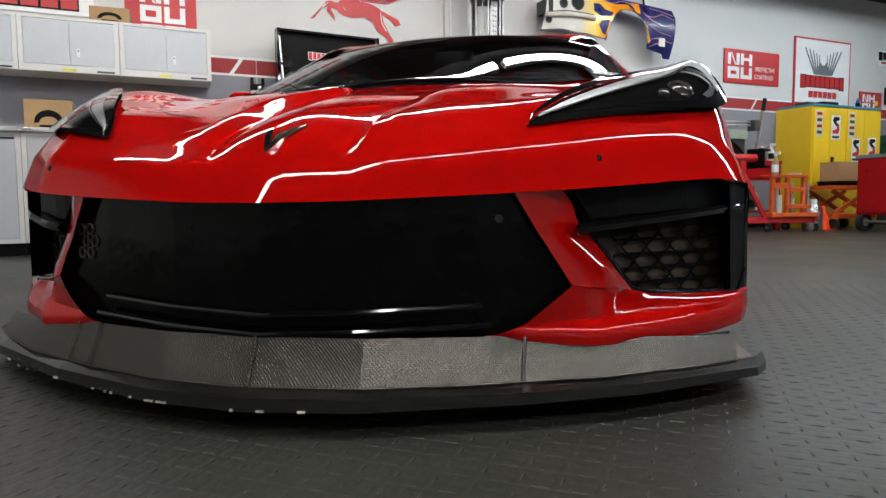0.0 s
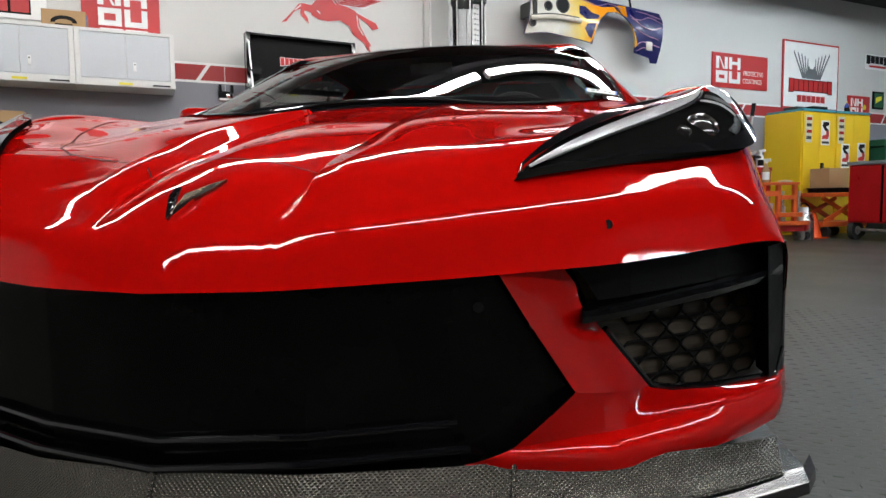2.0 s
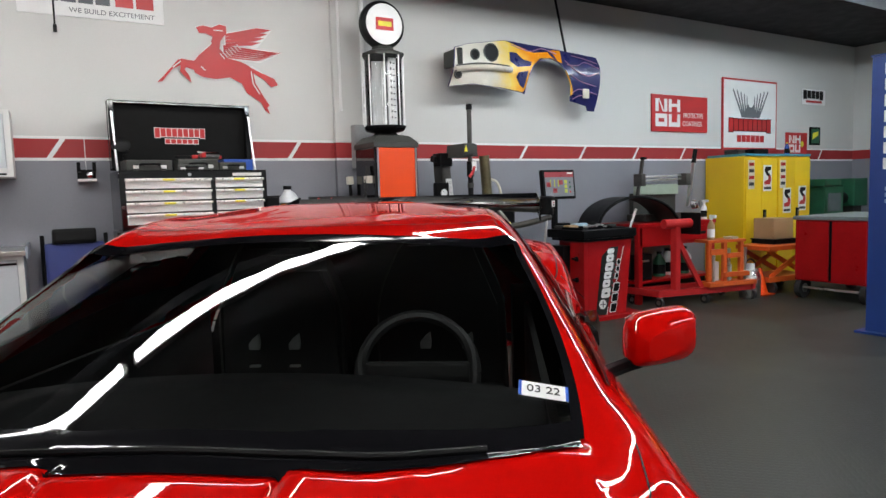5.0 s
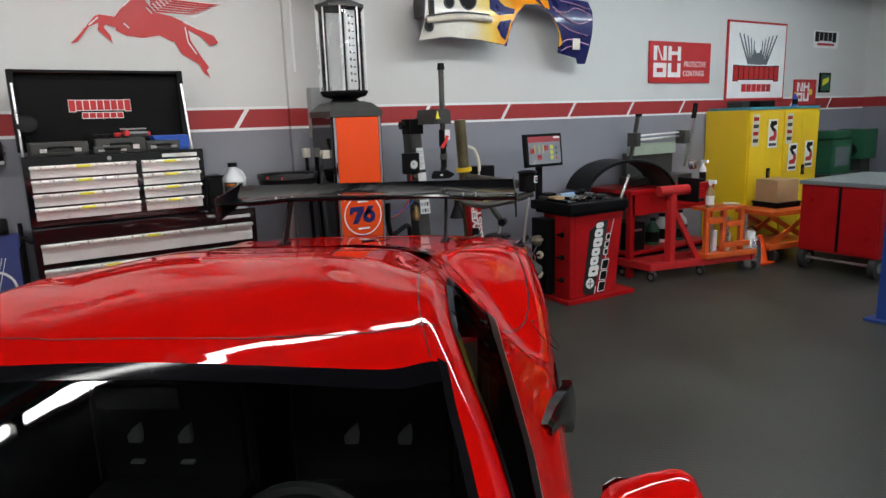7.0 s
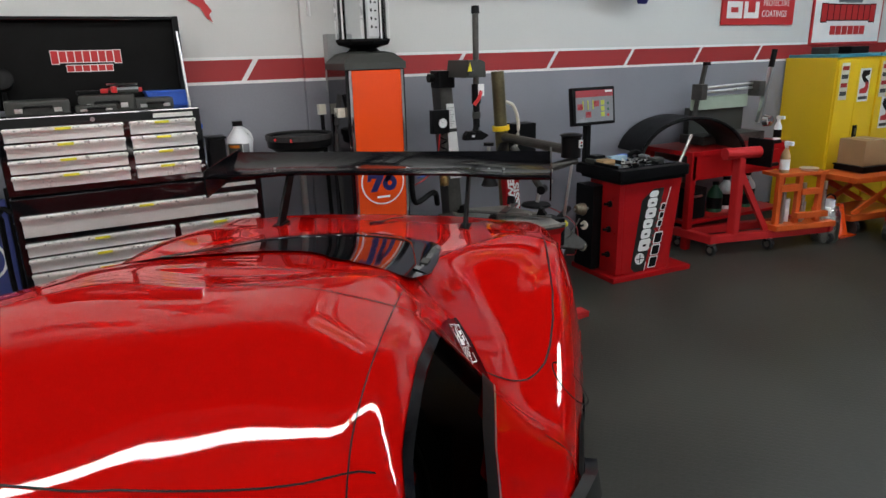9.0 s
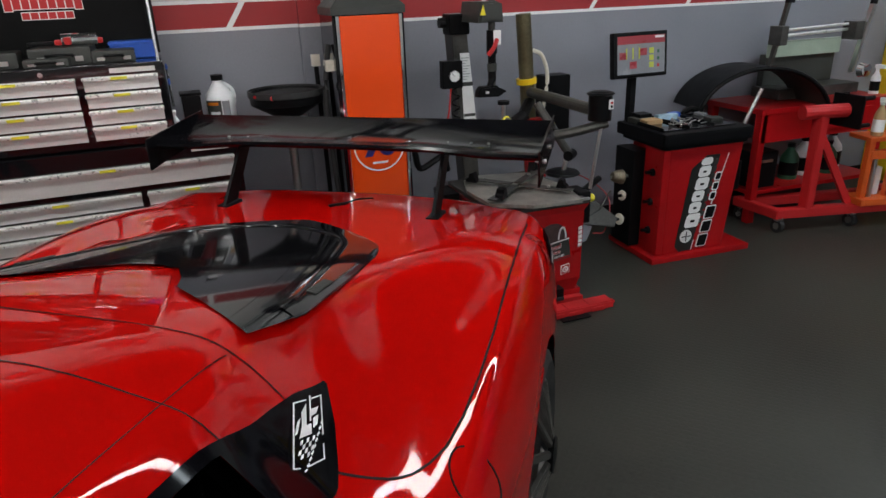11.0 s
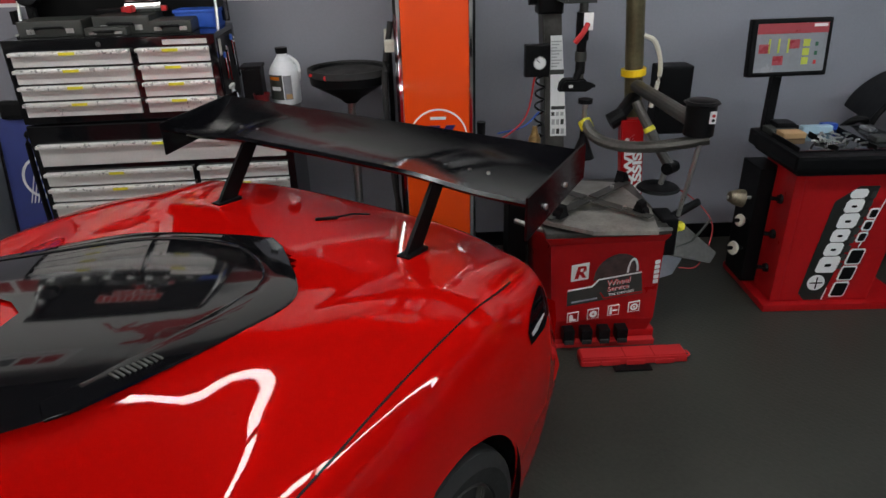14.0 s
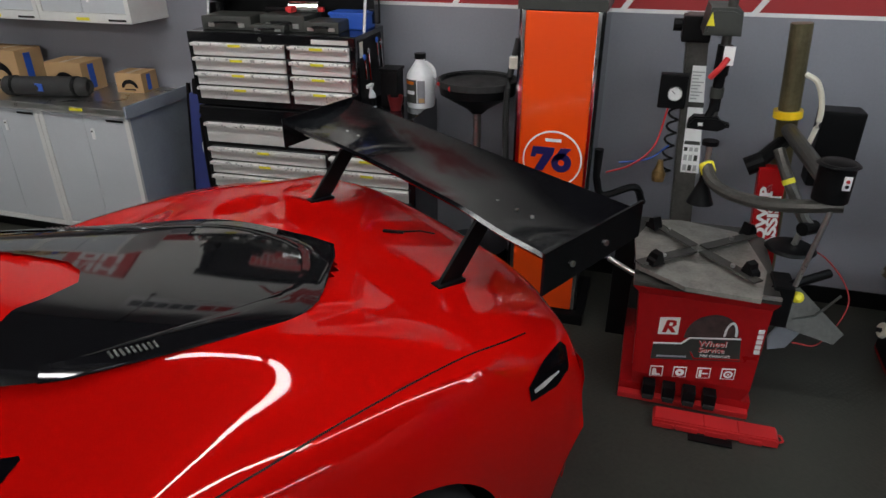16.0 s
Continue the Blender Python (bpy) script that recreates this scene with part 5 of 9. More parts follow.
# side intakes behind the doors
def side_intake(s):
    part("side_intake", patch([(2.64, 7.2 * s), (2.85, 7.35 * s), (3.05, 7.8 * s), (2.9, 8.9 * s)], [(2.66, 7.6 * s), (2.78, 7.7 * s), (2.86, 8.0 * s), (2.78, 8.7 * s)], 20, 5, 0.004), BLACK, car, "black boomerang side intake", True)
    top_run = [(2.2, 0.85, 0.855), (2.35, 0.885, 0.835), (2.5, 0.93, 0.81), (2.62, 0.962, 0.785), (2.7, 0.965, 0.765)]
    low_run = [(2.19, 0.86, 0.83), (2.33, 0.9, 0.79), (2.48, 0.945, 0.73), (2.58, 0.965, 0.66), (2.66, 0.968, 0.6)]
    rows = []
    for i in range(17):
        p, q = (Vector([float(np.interp(i / 16, np.linspace(0, 1, 5), [e[k] for e in run_]))for k in (1, 0, 2)]) for run_ in (top_run, low_run))
        mid = (p + q) / 2
        back = Vector((-0.03, 0, 0))
        rows.append([Vector((s * w.x, w.y, w.z)) for w in (p, p * 0.6 + q * 0.4 + Vector((0.008, 0, 0)), q, q + back, mid + back, p + back)])
    part("intake_blade", grid(rows, closed=True), CARBON, car, "dark glossy intake blade", True)
    tail = part("tail_light", patch([(4.24, 7.25 * s), (4.34, 6.85 * s), (4.44, 6.55 * s)], [(4.245, 7.48 * s), (4.4, 7.47 * s), (4.47, 7.25 * s), (4.465, 6.7 * s)], 16, 6, 0.004), SIDE_GLASS, car, "dark smoked tail light", True)
    # Silver patch painted in for a gleam on the smoked lens.
    part("light_bar", patch([(4.265, 7.3 * s), (4.33, 7.25 * s), (4.41, 7.2 * s)], [(4.268, 7.37 * s), (4.33, 7.35 * s), (4.41, 7.24 * s)], 12, 2, 0.006), LAMP_SILVER, tail, "silver patch for the gleam on the tail light", True)
    part("fuel_door" if s > 0 else "quarter_badge", ring_plate(0.07, 0.074, 0.002, Matrix.Translation(skin(2.96, 6.9 * s, 0.004)) @ pose(0, 0, 0, -45, 0, 90 * s)), BLACK, car, "round flap outline")


both(side_intake)
part("rear_face", grid([[Vector((x, 4.58 - 0.16 * (abs(x) / 0.95) ** 2.5 + o, z)) for x in np.linspace(-0.87, 0.87, 25)] for z, o in ((0.78, -0.02), (0.7, 0.0), (0.5, -0.02), (0.3, -0.06))]), RED_PAINT, car, "red rear bumper", True)
part("hatch_latch", bar(skin(4.25, -0.1, 0.004), skin(4.31, 0.2, 0.004), 0.02, 0.008, bevel=0.003), BLACK, car, "small black latch")
part("hatch_lead", tube([skin(4.3, 0.15, 0.006), skin(4.36, 0.35, 0.01), skin(4.4, 0.6, 0.006)], 0.003, 6), BLACK, car, "thin black lead", True)

# quarter decal: plain white shapes on the black quarter panel
def on_quarter(points, name, parent=None, label=""):
    """A flat white shape, x and z within -1 to 1, laid on the quarter panel."""
    bm = bmesh.new()
    vs = []
    for x, z in points:
        a, b = (x + 1) / 2, (1 - z) / 2
        y = (1 - b) * ((1 - a) * 2.835 + a * 2.925) + b * ((1 - a) * 2.704 + a * 2.796)
        v = (1 - b) * ((1 - a) * 4.3 + a * 4.44) + b * ((1 - a) * 4.68 + a * 4.81)
        vs.append(bm.verts.new(skin(y, v, 0.0055)))
    bm.faces.new(vs)
    return outward(part(name, bm, WHITE, parent or car, label))


dec = on_quarter([(-1, 1), (-0.9, 1), (-0.9, -1), (-1, -1)], "decal", None, "white racing sticker of plain shapes")
for pts in ([(0.9, 1), (1, 1), (1, -0.3), (0.9, -0.3)], [(0.9, -0.55), (1, -0.55), (1, -1), (0.9, -1)], [(-0.9, 1), (-0.1, 1), (-0.1, 0.95), (-0.9, 0.95)], [(0.25, 1), (0.9, 1), (0.9, 0.95), (0.25, 0.95)], [(-0.9, -0.95), (-0.55, -0.95), (-0.55, -1), (-0.9, -1)], [(-0.1, -0.95), (0.9, -0.95), (0.9, -1), (-0.1, -1)]):
    on_quarter(pts, "frame_line", dec)
for pts in ([(-0.45, 0.62), (-0.12, 0.86), (-0.12, 0.18), (0.2, 0.18), (0.2, -0.12), (-0.62, -0.12), (-0.45, 0.2)], [(0.1, 1.1), (0.2, 1.1), (0.2, 0.62), (0.75, 0.62), (0.55, 0.42), (0.2, 0.4), (0.2, 0.26), (0.1, 0.26)], [(0.32, 0.32), (0.72, 0.36), (0.6, 0.08), (0.3, 0.02)], [(-0.75, 0.36), (-0.5, 0.46), (-0.72, 0.04), (-0.9, 0.0)]):
    on_quarter(pts, "slash", dec)
for a in range(5):
    for k in range(4):
        if (a + k) % 2 == 0:
            x, z = -0.55 + 0.2 * a - 0.06 * k, -0.2 - 0.13 * k
            on_quarter([(x, z), (x + 0.18, z + 0.02), (x + 0.14, z - 0.1), (x - 0.04, z - 0.12)], "check", dec)
for k in range(9):
    x, z = -0.35 + 0.145 * k, -1.08 + 0.145 * k
    on_quarter([(x, z), (x + 0.17, z + 0.07), (x + 0.22, z - 0.0), (x + 0.05, z - 0.07)], "bar", dec)


# wheels
def wheel(x, y, r, w):
    s = 1 if x > 0 else -1
    hub = part("wheel", lathe([(0.05, 0.03), (0.06, 0.05), (0.02, 0.055), (0.001, 0.055)], 20, m=Matrix.Translation((x, y, r)) @ pose(0, 0, 0, 0, 90 * s, 0)), BLACK, car, "black spoked wheel", True)
    m = Matrix.Translation((x, y, r)) @ pose(0, 0, 0, 0, 90 * s, 0)
    part("tyre", lathe([(r * 0.7, -w), (r * 0.9, -w), (r, -w + 0.04), (r, -0.03), (r * 0.97, 0.0), (r * 0.86, 0.015), (r * 0.72, 0.0), (r * 0.7, -0.02)], 48, m=m), RUBBER, hub, "black tyre", True)
    part("rim", lathe([(r * 0.7, -w), (r * 0.71, -0.01), (r * 0.69, 0.0), (r * 0.66, -0.02), (r * 0.64, -w)], 48, m=m), DARK_STEEL, hub, "dark rim", True)
    for k in range(10):
        a = 2 * math.pi * k / 10
        d = Vector((0, math.cos(a), math.sin(a)))
        e = Vector((0, math.cos(a + 0.09), math.sin(a + 0.09)))
        c0 = Vector((x, y, r))
        part("spoke", bar(c0 + d * 0.05 + Vector((s * 0.035, 0, 0)), c0 + e * r * 0.69 + Vector((-s * 0.012, 0, 0)), 0.024, 0.02, bevel=0.004, up=(1, 0, 0)), DARK_STEEL, hub)
    lin2 = part("wheel_arch", lathe([(0.001, 0.0), (r + 0.05, 0.0)], 32, m=Matrix.Translation((x - s * 0.3, y, r)) @ pose(0, 0, 0, 0, 90, 0)), BLACK, car, "black wheel well")
    ring = [[Vector((x + s * o, y + (r + 0.055) * math.cos(a), r + (r + 0.055) * math.sin(a))) for o in (-0.3, 0.0)] for a in np.linspace(-0.25, math.pi + 0.25, 30)]
    part("arch_lining", grid(ring), BLACK, car)


for wx in (0.93, -0.93):
    wheel(wx, 0.93, 0.33, 0.24)
    wheel(wx * 1.015, 3.67, 0.345, 0.29)

# rear wing
wing = thing("rear_wing", CAR, "black carbon rear wing on two uprights", "wing")
rows = []
for x in np.linspace(-0.842, 0.842, 29):
    e = abs(x) / 0.842
    lift = 0.018 * (1 - sm(0.45, 0.8, np.array(e)))
    fy = 4.27 + 0.015 * (1 - e)
    prof = [(fy, 1.172 + lift), (fy + 0.01, 1.182 + lift), (4.36, 1.178 + lift * 0.7), (4.46, 1.188 + lift * 0.4), (4.56, 1.218), (4.62, 1.246), (4.622, 1.24), (4.56, 1.206), (4.46, 1.17), (4.36, 1.155 + lift * 0.6), (fy + 0.01, 1.16 + lift)]
    rows.append([Vector((x, y, z)) for y, z in prof])
bm = grid(rows, closed=True)
part("blade", bm, CARBON, wing, "glossy black carbon blade", True)
for s in (1, -1):
    ep = part("end_plate", box(0.842 * s, 0.85 * s, 0, 1, 0, 1), CARBON, wing, "black end plate with bolts")
    me = ep.data
    for v in me.vertices:
        yy, zz = v.co.y, v.co.z
        v.co.y = 4.245 + 0.415 * yy
        v.co.z = (1.07 + 0.07 * yy) * (1 - zz) + (1.205 + 0.055 * yy) * zz
    for y, z in ((4.36, 1.14), (4.5, 1.165)):
        part("bolt", rod((0.848 * s, y, z), (0.857 * s, y, z), 0.009, seg=8), STEEL, ep)
    up = plate([(4.165, 0.945), (4.255, 0.945), (4.43, 1.172), (4.35, 1.172)], 0.014, Matrix.Translation((0.455 * s - 0.007, 0, 0)) @ pose(0, 0, 0, 0, 0, 90) @ Matrix.Diagonal((1, -1, 1, 1)))
    part("upright", up, BLACK, wing, "black upright")
    part("foot", box(0.43 * s, 0.48 * s, 4.16, 4.27, 0.935, 0.956, 0.004), BLACK, wing)
for x in (0.62, 0.55, 0.455, -0.455, -0.55):
    part("rivet", rod((x, 4.42, 1.178), (x, 4.42, 1.192), 0.006, seg=8), STEEL, wing)
# wall cabinets, counter and what lies there --------------------------------
def tag_strip(x0, x1, y, z0, z1, parent, material=None):
    part("tag", box(x0, x1, y - 0.003, y, z0, z1), material or YELLOW_TAG, parent, "yellow tag" if material is None else "dark maker's bar")


def cupboard(x0, w, y, depth, z0, z1, label, group, lower):
    ob = thing("base_cabinet" if lower else "wall_cabinet", pose(x0, y, z0), label, "cabinet", group)
    h = z1 - z0
    part("carcass", box(0.001, w - 0.001, 0.02, depth, 0, h, 0.004), CAB_SIDE if lower else CAB_WHITE, ob)
    f = 0.035
    for bx in ((0.001, f, 0, h), (w - f, w - 0.001, 0, h), (f, w - f, h - f * 0.7, h), (f, w - f, 0, f * (1.6 if not lower else 1.0))):
        part("frame", box(bx[0], bx[1], 0, 0.02, bx[2], bx[3], 0.002), CAB_WHITE, ob, "pale frame")
    zlo, zhi = f * (1.6 if not lower else 1.0), h - f * 0.7
    mid = w / 2
    for a, b in ((f + 0.003, mid - 0.002), (mid + 0.002, w - f - 0.003)):
        d = part("door", box(a, b, 0.004, 0.02, zlo + 0.003, zhi - 0.003, 0.003), CAB_GREY, ob, "grey door")
    lx = mid + 0.06
    lz = zlo + 0.1 if not lower else zhi - 0.12
    part("latch", box(lx - 0.011, lx + 0.011, -0.006, 0.004, lz - 0.035, lz + 0.035, 0.003), WHITE, d, "pale paddle latch")
    part("keyhole", disc(0.006, 0.003, Matrix.Translation((lx, -0.008, lz + 0.018))), BLACK, d)
    if not lower:
        tag_strip(mid - 0.06, mid + 0.04, -0.0005, 0.012, 0.03, ob)
        tag_strip(w - 0.17, w - 0.04, -0.0005, 0.012, 0.024, ob, BLACK)
    else:
        part("toe_kick", box(0.002, w - 0.002, 0.06, depth, -z0 + 0.002, -0.001), BLACK, ob, "black toe kick")
        tag_strip(w - 0.17, w - 0.04, -0.0005, zhi - 0.03, zhi - 0.017, ob, BLACK)


for k in range(5):
    cupboard(0.47 - 0.715 * (k + 1), 0.713, 6.25, 0.349, 1.45, 1.885, "pale grey wall cabinet with two doors", "wall cabinets", False)
    cupboard(0.49 - 0.715 * (k + 1), 0.713, 6.02, 0.578, 0.1, 0.945, "pale grey base cabinet with two doors", "base cabinets", True)
ctr = thing("worktop", pose(0, 0, 0.945), "brushed metal worktop on the base cabinets", "worktop")
part("slab", box(-3.1, 0.5, 5.99, 6.598, 0.001, 0.035, 0.004), STEEL, ctr)
part("end_cap", box(0.5, 0.515, 5.985, 6.598, -0.02, 0.06, 0.003), CAB_SIDE, ctr, "grey end cap")
for k in range(4):
    part("tag", box(0.08 - 0.715 * k, 0.18 - 0.715 * k, 5.986, 5.99, 0.008, 0.026), YELLOW_TAG, ctr, "yellow tag")


def carton(x, y, z, w, d, h, turn, label, arch=True):
    ob = thing("cardboard_box", pose(x, y, z, 0, 0, turn), label, "box", "cardboard boxes")
    part("carton", box(0, w, 0, d, 0, h, 0.003), CARDBOARD, ob)
    part("tape", box(w / 2 - 0.02, w / 2 + 0.02, 0.0, d, h, h + 0.001), mat("parcel_tape", (0.36, 0.24, 0.13), 0.3) if "parcel_tape" not in bpy.data.materials else bpy.data.materials["parcel_tape"], ob)
    if arch:
        pts = [(w * 0.2, h * 0.25)] + [(w * 0.5 - w * 0.3 * math.cos(a), h * 0.3 + h * 0.38 * math.sin(a)) for a in np.linspace(0, math.pi, 13)] + [(w * 0.8, h * 0.25)]
        pts += [(w * 0.5 + w * 0.2 * math.cos(a), h * 0.27 + h * 0.2 * math.sin(a)) for a in np.linspace(0, math.pi, 9)]
        part("print", plate(pts, 0.001, Matrix.Translation((0, -0.0012, 0))), BLACK, ob, "black printed arch")
        part("print_bar", box(w * 0.3, w * 0.7, -0.0012, 0, h * 0.13, h * 0.2), BLACK, ob)
        part("side_label", box(w, w + 0.001, d * 0.3, d * 0.55, h * 0.1, h * 0.9), BLUE, ob, "blue side label")
    return ob


carton(-0.34, 6.27, 0.981, 0.28, 0.22, 0.2, 4, "brown cardboard box with black printed arch on the worktop")
carton(0.12, 6.38, 0.981, 0.2, 0.17, 0.13, 6, "small brown cardboard box with black printed arch on the worktop")
carton(-0.95, 6.3, 0.981, 0.34, 0.22, 0.25, 0, "brown cardboard box with black printed arch on the worktop")
carton(-0.46, 6.33, 1.886, 0.3, 0.2, 0.13, -3, "brown cardboard box on top of the wall cabinets")
roll = thing("tool_roll", pose(-0.24, 6.17, 1.045), "black rolled-up fabric tool roll on the worktop", "tool roll")
part("roll", lathe([(0.001, -0.3), (0.05, -0.3), (0.064, -0.28), (0.062, -0.1), (0.066, 0.05), (0.063, 0.26), (0.045, 0.29), (0.03, 0.27), (0.001, 0.27)], 24, m=pose(0, 0, 0, 0, 90, 12)), RUBBER, roll, "", True)
part("sticker", box(-0.04, 0.02, -0.068, -0.063, -0.02, 0.03, 0.001), BLUE, roll, "small blue label")
for sx in (-0.22, 0.2):
    part("strap", lathe([(0.0665, -0.012), (0.068, -0.01), (0.068, 0.01), (0.0665, 0.012)], 24, m=pose(sx, sx * 0.2, 0, 0, 90, 12)), BLACK, roll)


# signs on the wall -----------------------------------------------------------
def sign(name, x0, x1, z0, z1, label, ground, border=None, y=WALL_Y - 0.001, thick=0.02):
    ob = thing(name, pose(x0, y - thick, z0), label, "sign")
    w, h = x1 - x0, z1 - z0
    part("board", box(0, w, 0, thick, 0, h, 0.006), border or ground, ob)
    if border:
        part("face", box(0.025, w - 0.025, -0.002, 0.01, 0.025, h - 0.025), ground, ob)
    return ob, w, h


def blocks(parent, x0, x1, z0, z1, n, material, backing=None, y=-0.004, big_ends=True, name="mark"):
    """A brand's lettering as a row of plain blocks."""
    w = (x1 - x0) / n
    for k in range(n):
        e = (z1 - z0) * (0.12 if big_ends and k in (0, n - 1) else 0)
        a, b = x0 + k * w, x0 + (k + 0.86) * w
        if backing:
            part(name + "_edge", box(a - w * 0.08, b + w * 0.08, y + 0.0005, y + 0.002, z0 - e - w * 0.1, z1 + e * 0.3 + w * 0.1), backing, parent)
        part(name, box(a, b, y - 0.001, y + 0.002, z0 - e, z1 + e * 0.3, 0), material, parent, "plain block of a maker's mark")


def four_blocks(parent, x0, z0, w, h, y=-0.003):
    """Two rows of two white blocks with slots, a maker's mark."""
    g = w * 0.06
    bw, bh, t = (w - g) / 2, (h - g) / 2, w * 0.12
    def frame_of(cx, cz, kind):
        if kind == "slant":
            part("mark", box(cx, cx + t, y, y + 0.002, cz, cz + bh), WHITE, parent)
            part("mark", plate([(cx + t, cz + bh), (cx + t * 1.3, cz + bh), (cx + bw - t, cz), (cx + bw - t * 1.5, cz)], 0.002, Matrix.Translation((0, y, 0))), WHITE, parent)
            part("mark", box(cx + bw - t, cx + bw, y, y + 0.002, cz, cz + bh), WHITE, parent)
        if kind == "cross":
            part("mark", box(cx, cx + t, y, y + 0.002, cz, cz + bh), WHITE, parent)
            part("mark", box(cx + bw - t, cx + bw, y, y + 0.002, cz, cz + bh), WHITE, parent)
            part("mark", box(cx + t, cx + bw - t, y, y + 0.002, cz + bh * 0.4, cz + bh * 0.65), WHITE, parent)
        if kind == "ring":
            part("mark", box(cx, cx + t, y, y + 0.002, cz, cz + bh), WHITE, parent)
            part("mark", box(cx + bw - t, cx + bw, y, y + 0.002, cz, cz + bh), WHITE, parent)
            part("mark", box(cx + t, cx + bw - t, y, y + 0.002, cz, cz + t), WHITE, parent)
            part("mark", box(cx + t, cx + bw - t, y, y + 0.002, cz + bh - t, cz + bh), WHITE, parent)
        if kind == "cup":
            part("mark", box(cx, cx + t, y, y + 0.002, cz, cz + bh), WHITE, parent)
            part("mark", box(cx + bw - t, cx + bw, y, y + 0.002, cz, cz + bh), WHITE, parent)
            part("mark", box(cx + t, cx + bw - t, y, y + 0.002, cz, cz + t), WHITE, parent)
    frame_of(x0, z0 + bh + g, "slant")
    frame_of(x0 + bw + g, z0 + bh + g, "cross")
    frame_of(x0, z0, "ring")
    frame_of(x0 + bw + g, z0, "cup")


sg, w, h = sign("wall_sign", -0.2, 0.385, 1.89, 2.33, "red sign with white blocks above the wall cabinets", SIGN_RED)
four_blocks(sg, 0.12, 0.1, 0.37, 0.31)
part("caption", box(0.13, 0.3, -0.002, 0.001, 0.06, 0.08), WHITE, sg)
part("caption", box(0.32, 0.49, -0.002, 0.001, 0.06, 0.08), WHITE, sg)
sg, w, h = sign("wall_sign", 6.87, 7.89, 1.925, 2.365, "red sign with white blocks and lettering on the wall", SIGN_RED)
four_blocks(sg, 0.06, 0.06, 0.44, 0.33)
words("lettering", "PROTECTIVE", 0.085, Matrix.Translation((0.745, -0.003, 0.2)), WHITE, sg, "white lettering", 0.001, 0.78)
words("lettering", "COATINGS", 0.085, Matrix.Translation((0.725, -0.003, 0.1)), WHITE, sg, "white lettering", 0.001, 0.85)
sg, w, h = sign("wall_sign", 9.61, 10.12, 1.65, 1.97, "small red sign with white blocks on the wall", SIGN_RED)
four_blocks(sg, 0.06, 0.04, 0.28, 0.24)
part("spot", disc(0.04, 0.003, Matrix.Translation((0.38, -0.003, 0.16))), YELLOW_TAG, sg)
sg, w, h = sign("wall_sign", 8.19, 9.37, 1.72, 2.645, "white framed sign with grey wings and red blocks", WHITE, SIGN_RED)
blocks(sg, 0.13, 1.05, 0.25, 0.4, 9, SIGN_RED, BLACK)
blocks(sg, 0.3, 0.9, 0.1, 0.19, 6, SIGN_RED, None, big_ends=False)
GREY_PRINT = mat("grey_print", (0.12, 0.13, 0.14), 0.5)
for s in (1, -1):
    for k in range(5):
        a = radians(58 + 7 * k) if s > 0 else radians(122 - 7 * k)
        l = 0.40 - 0.035 * k
        c, sn = math.cos(a), math.sin(a)
        bx, bz = 0.59 + s * (0.06 + 0.025 * (4 - k)), 0.43
        part("wing_feather", plate([(bx, bz), (bx + 0.03 * s, bz - 0.01), (bx + l * c + 0.012 * s, bz + l * sn), (bx + l * c, bz + l * sn + 0.02)], 0.002, Matrix.Translation((0, -0.004, 0))), GREY_PRINT, sg)
part("engine_shape", plate([(0.5, 0.42), (0.68, 0.42), (0.7, 0.52), (0.65, 0.6), (0.62, 0.56), (0.56, 0.56), (0.53, 0.6), (0.48, 0.52)], 0.002, Matrix.Translation((0, -0.0045, 0))), GREY_PRINT, sg)
sg, w, h = sign("wall_sticker", 10.0, 10.6, 2.38, 2.6, "black block sticker on the white wall", WHITE, None, WALL_Y - 0.001, 0.004)
blocks(sg, 0.03, 0.55, 0.09, 0.2, 5, BLACK, None, -0.003)
part("underline", box(0.1, 0.5, -0.003, 0.001, 0.03, 0.06), SIGN_RED, sg)
sg, w, h = sign("wall_sticker", 10.2, 10.46, 1.8, 2.06, "small dark green sticker on the wall", GREEN, BLACK)
part("flash", plate([(0.05, 0.08), (0.2, 0.14), (0.2, 0.2), (0.06, 0.17)], 0.002, Matrix.Translation((0, -0.004, 0))), YELLOW_TAG, sg)
sg, w, h = sign("banner", -1.9, -0.44, 1.98, 2.5, "white banner with red blocks above the wall cabinets", WHITE)
blocks(sg, 0.1, 1.4, 0.28, 0.44, 9, SIGN_RED, BLACK)
blocks(sg, 0.5, 1.36, 0.05, 0.17, 6, SIGN_RED, BLACK, big_ends=False)
sg, w, h = sign("banner", 0.55, 1.5, 2.6, 2.95, "white dealer banner with red and dark shapes on the wall", WHITE, None, WALL_Y - 0.001, 0.005)
words("lettering", "WE BUILD EXCITEMENT", 0.05, Matrix.Translation((0.6, -0.004, 0.045)), GREY_PRINT, sg, "small grey lettering", 0.0006, 1.05)
blocks(sg, 0.05, 0.6, 0.1, 0.24, 5, GREY_PRINT, None, -0.003, False)
blocks(sg, 0.62, 0.9, 0.1, 0.24, 2, SIGN_RED, None, -0.003, False)
rd = thing("round_sign", pose(RIGHT_X - 0.002, 5.62, 2.01, 0, 0, -90), "round blue and white sign on the side wall", "sign")
part("disc", disc(0.42, 0.02, Matrix.Translation((0, -0.02, 0))), NAVY, rd)
part("ring", ring_plate(0.35, 0.39, 0.002, Matrix.Translation((0, -0.022, 0))), WHITE, rd)
part("band", box(-0.3, 0.3, -0.023, -0.02, -0.05, 0.05), WHITE, rd)

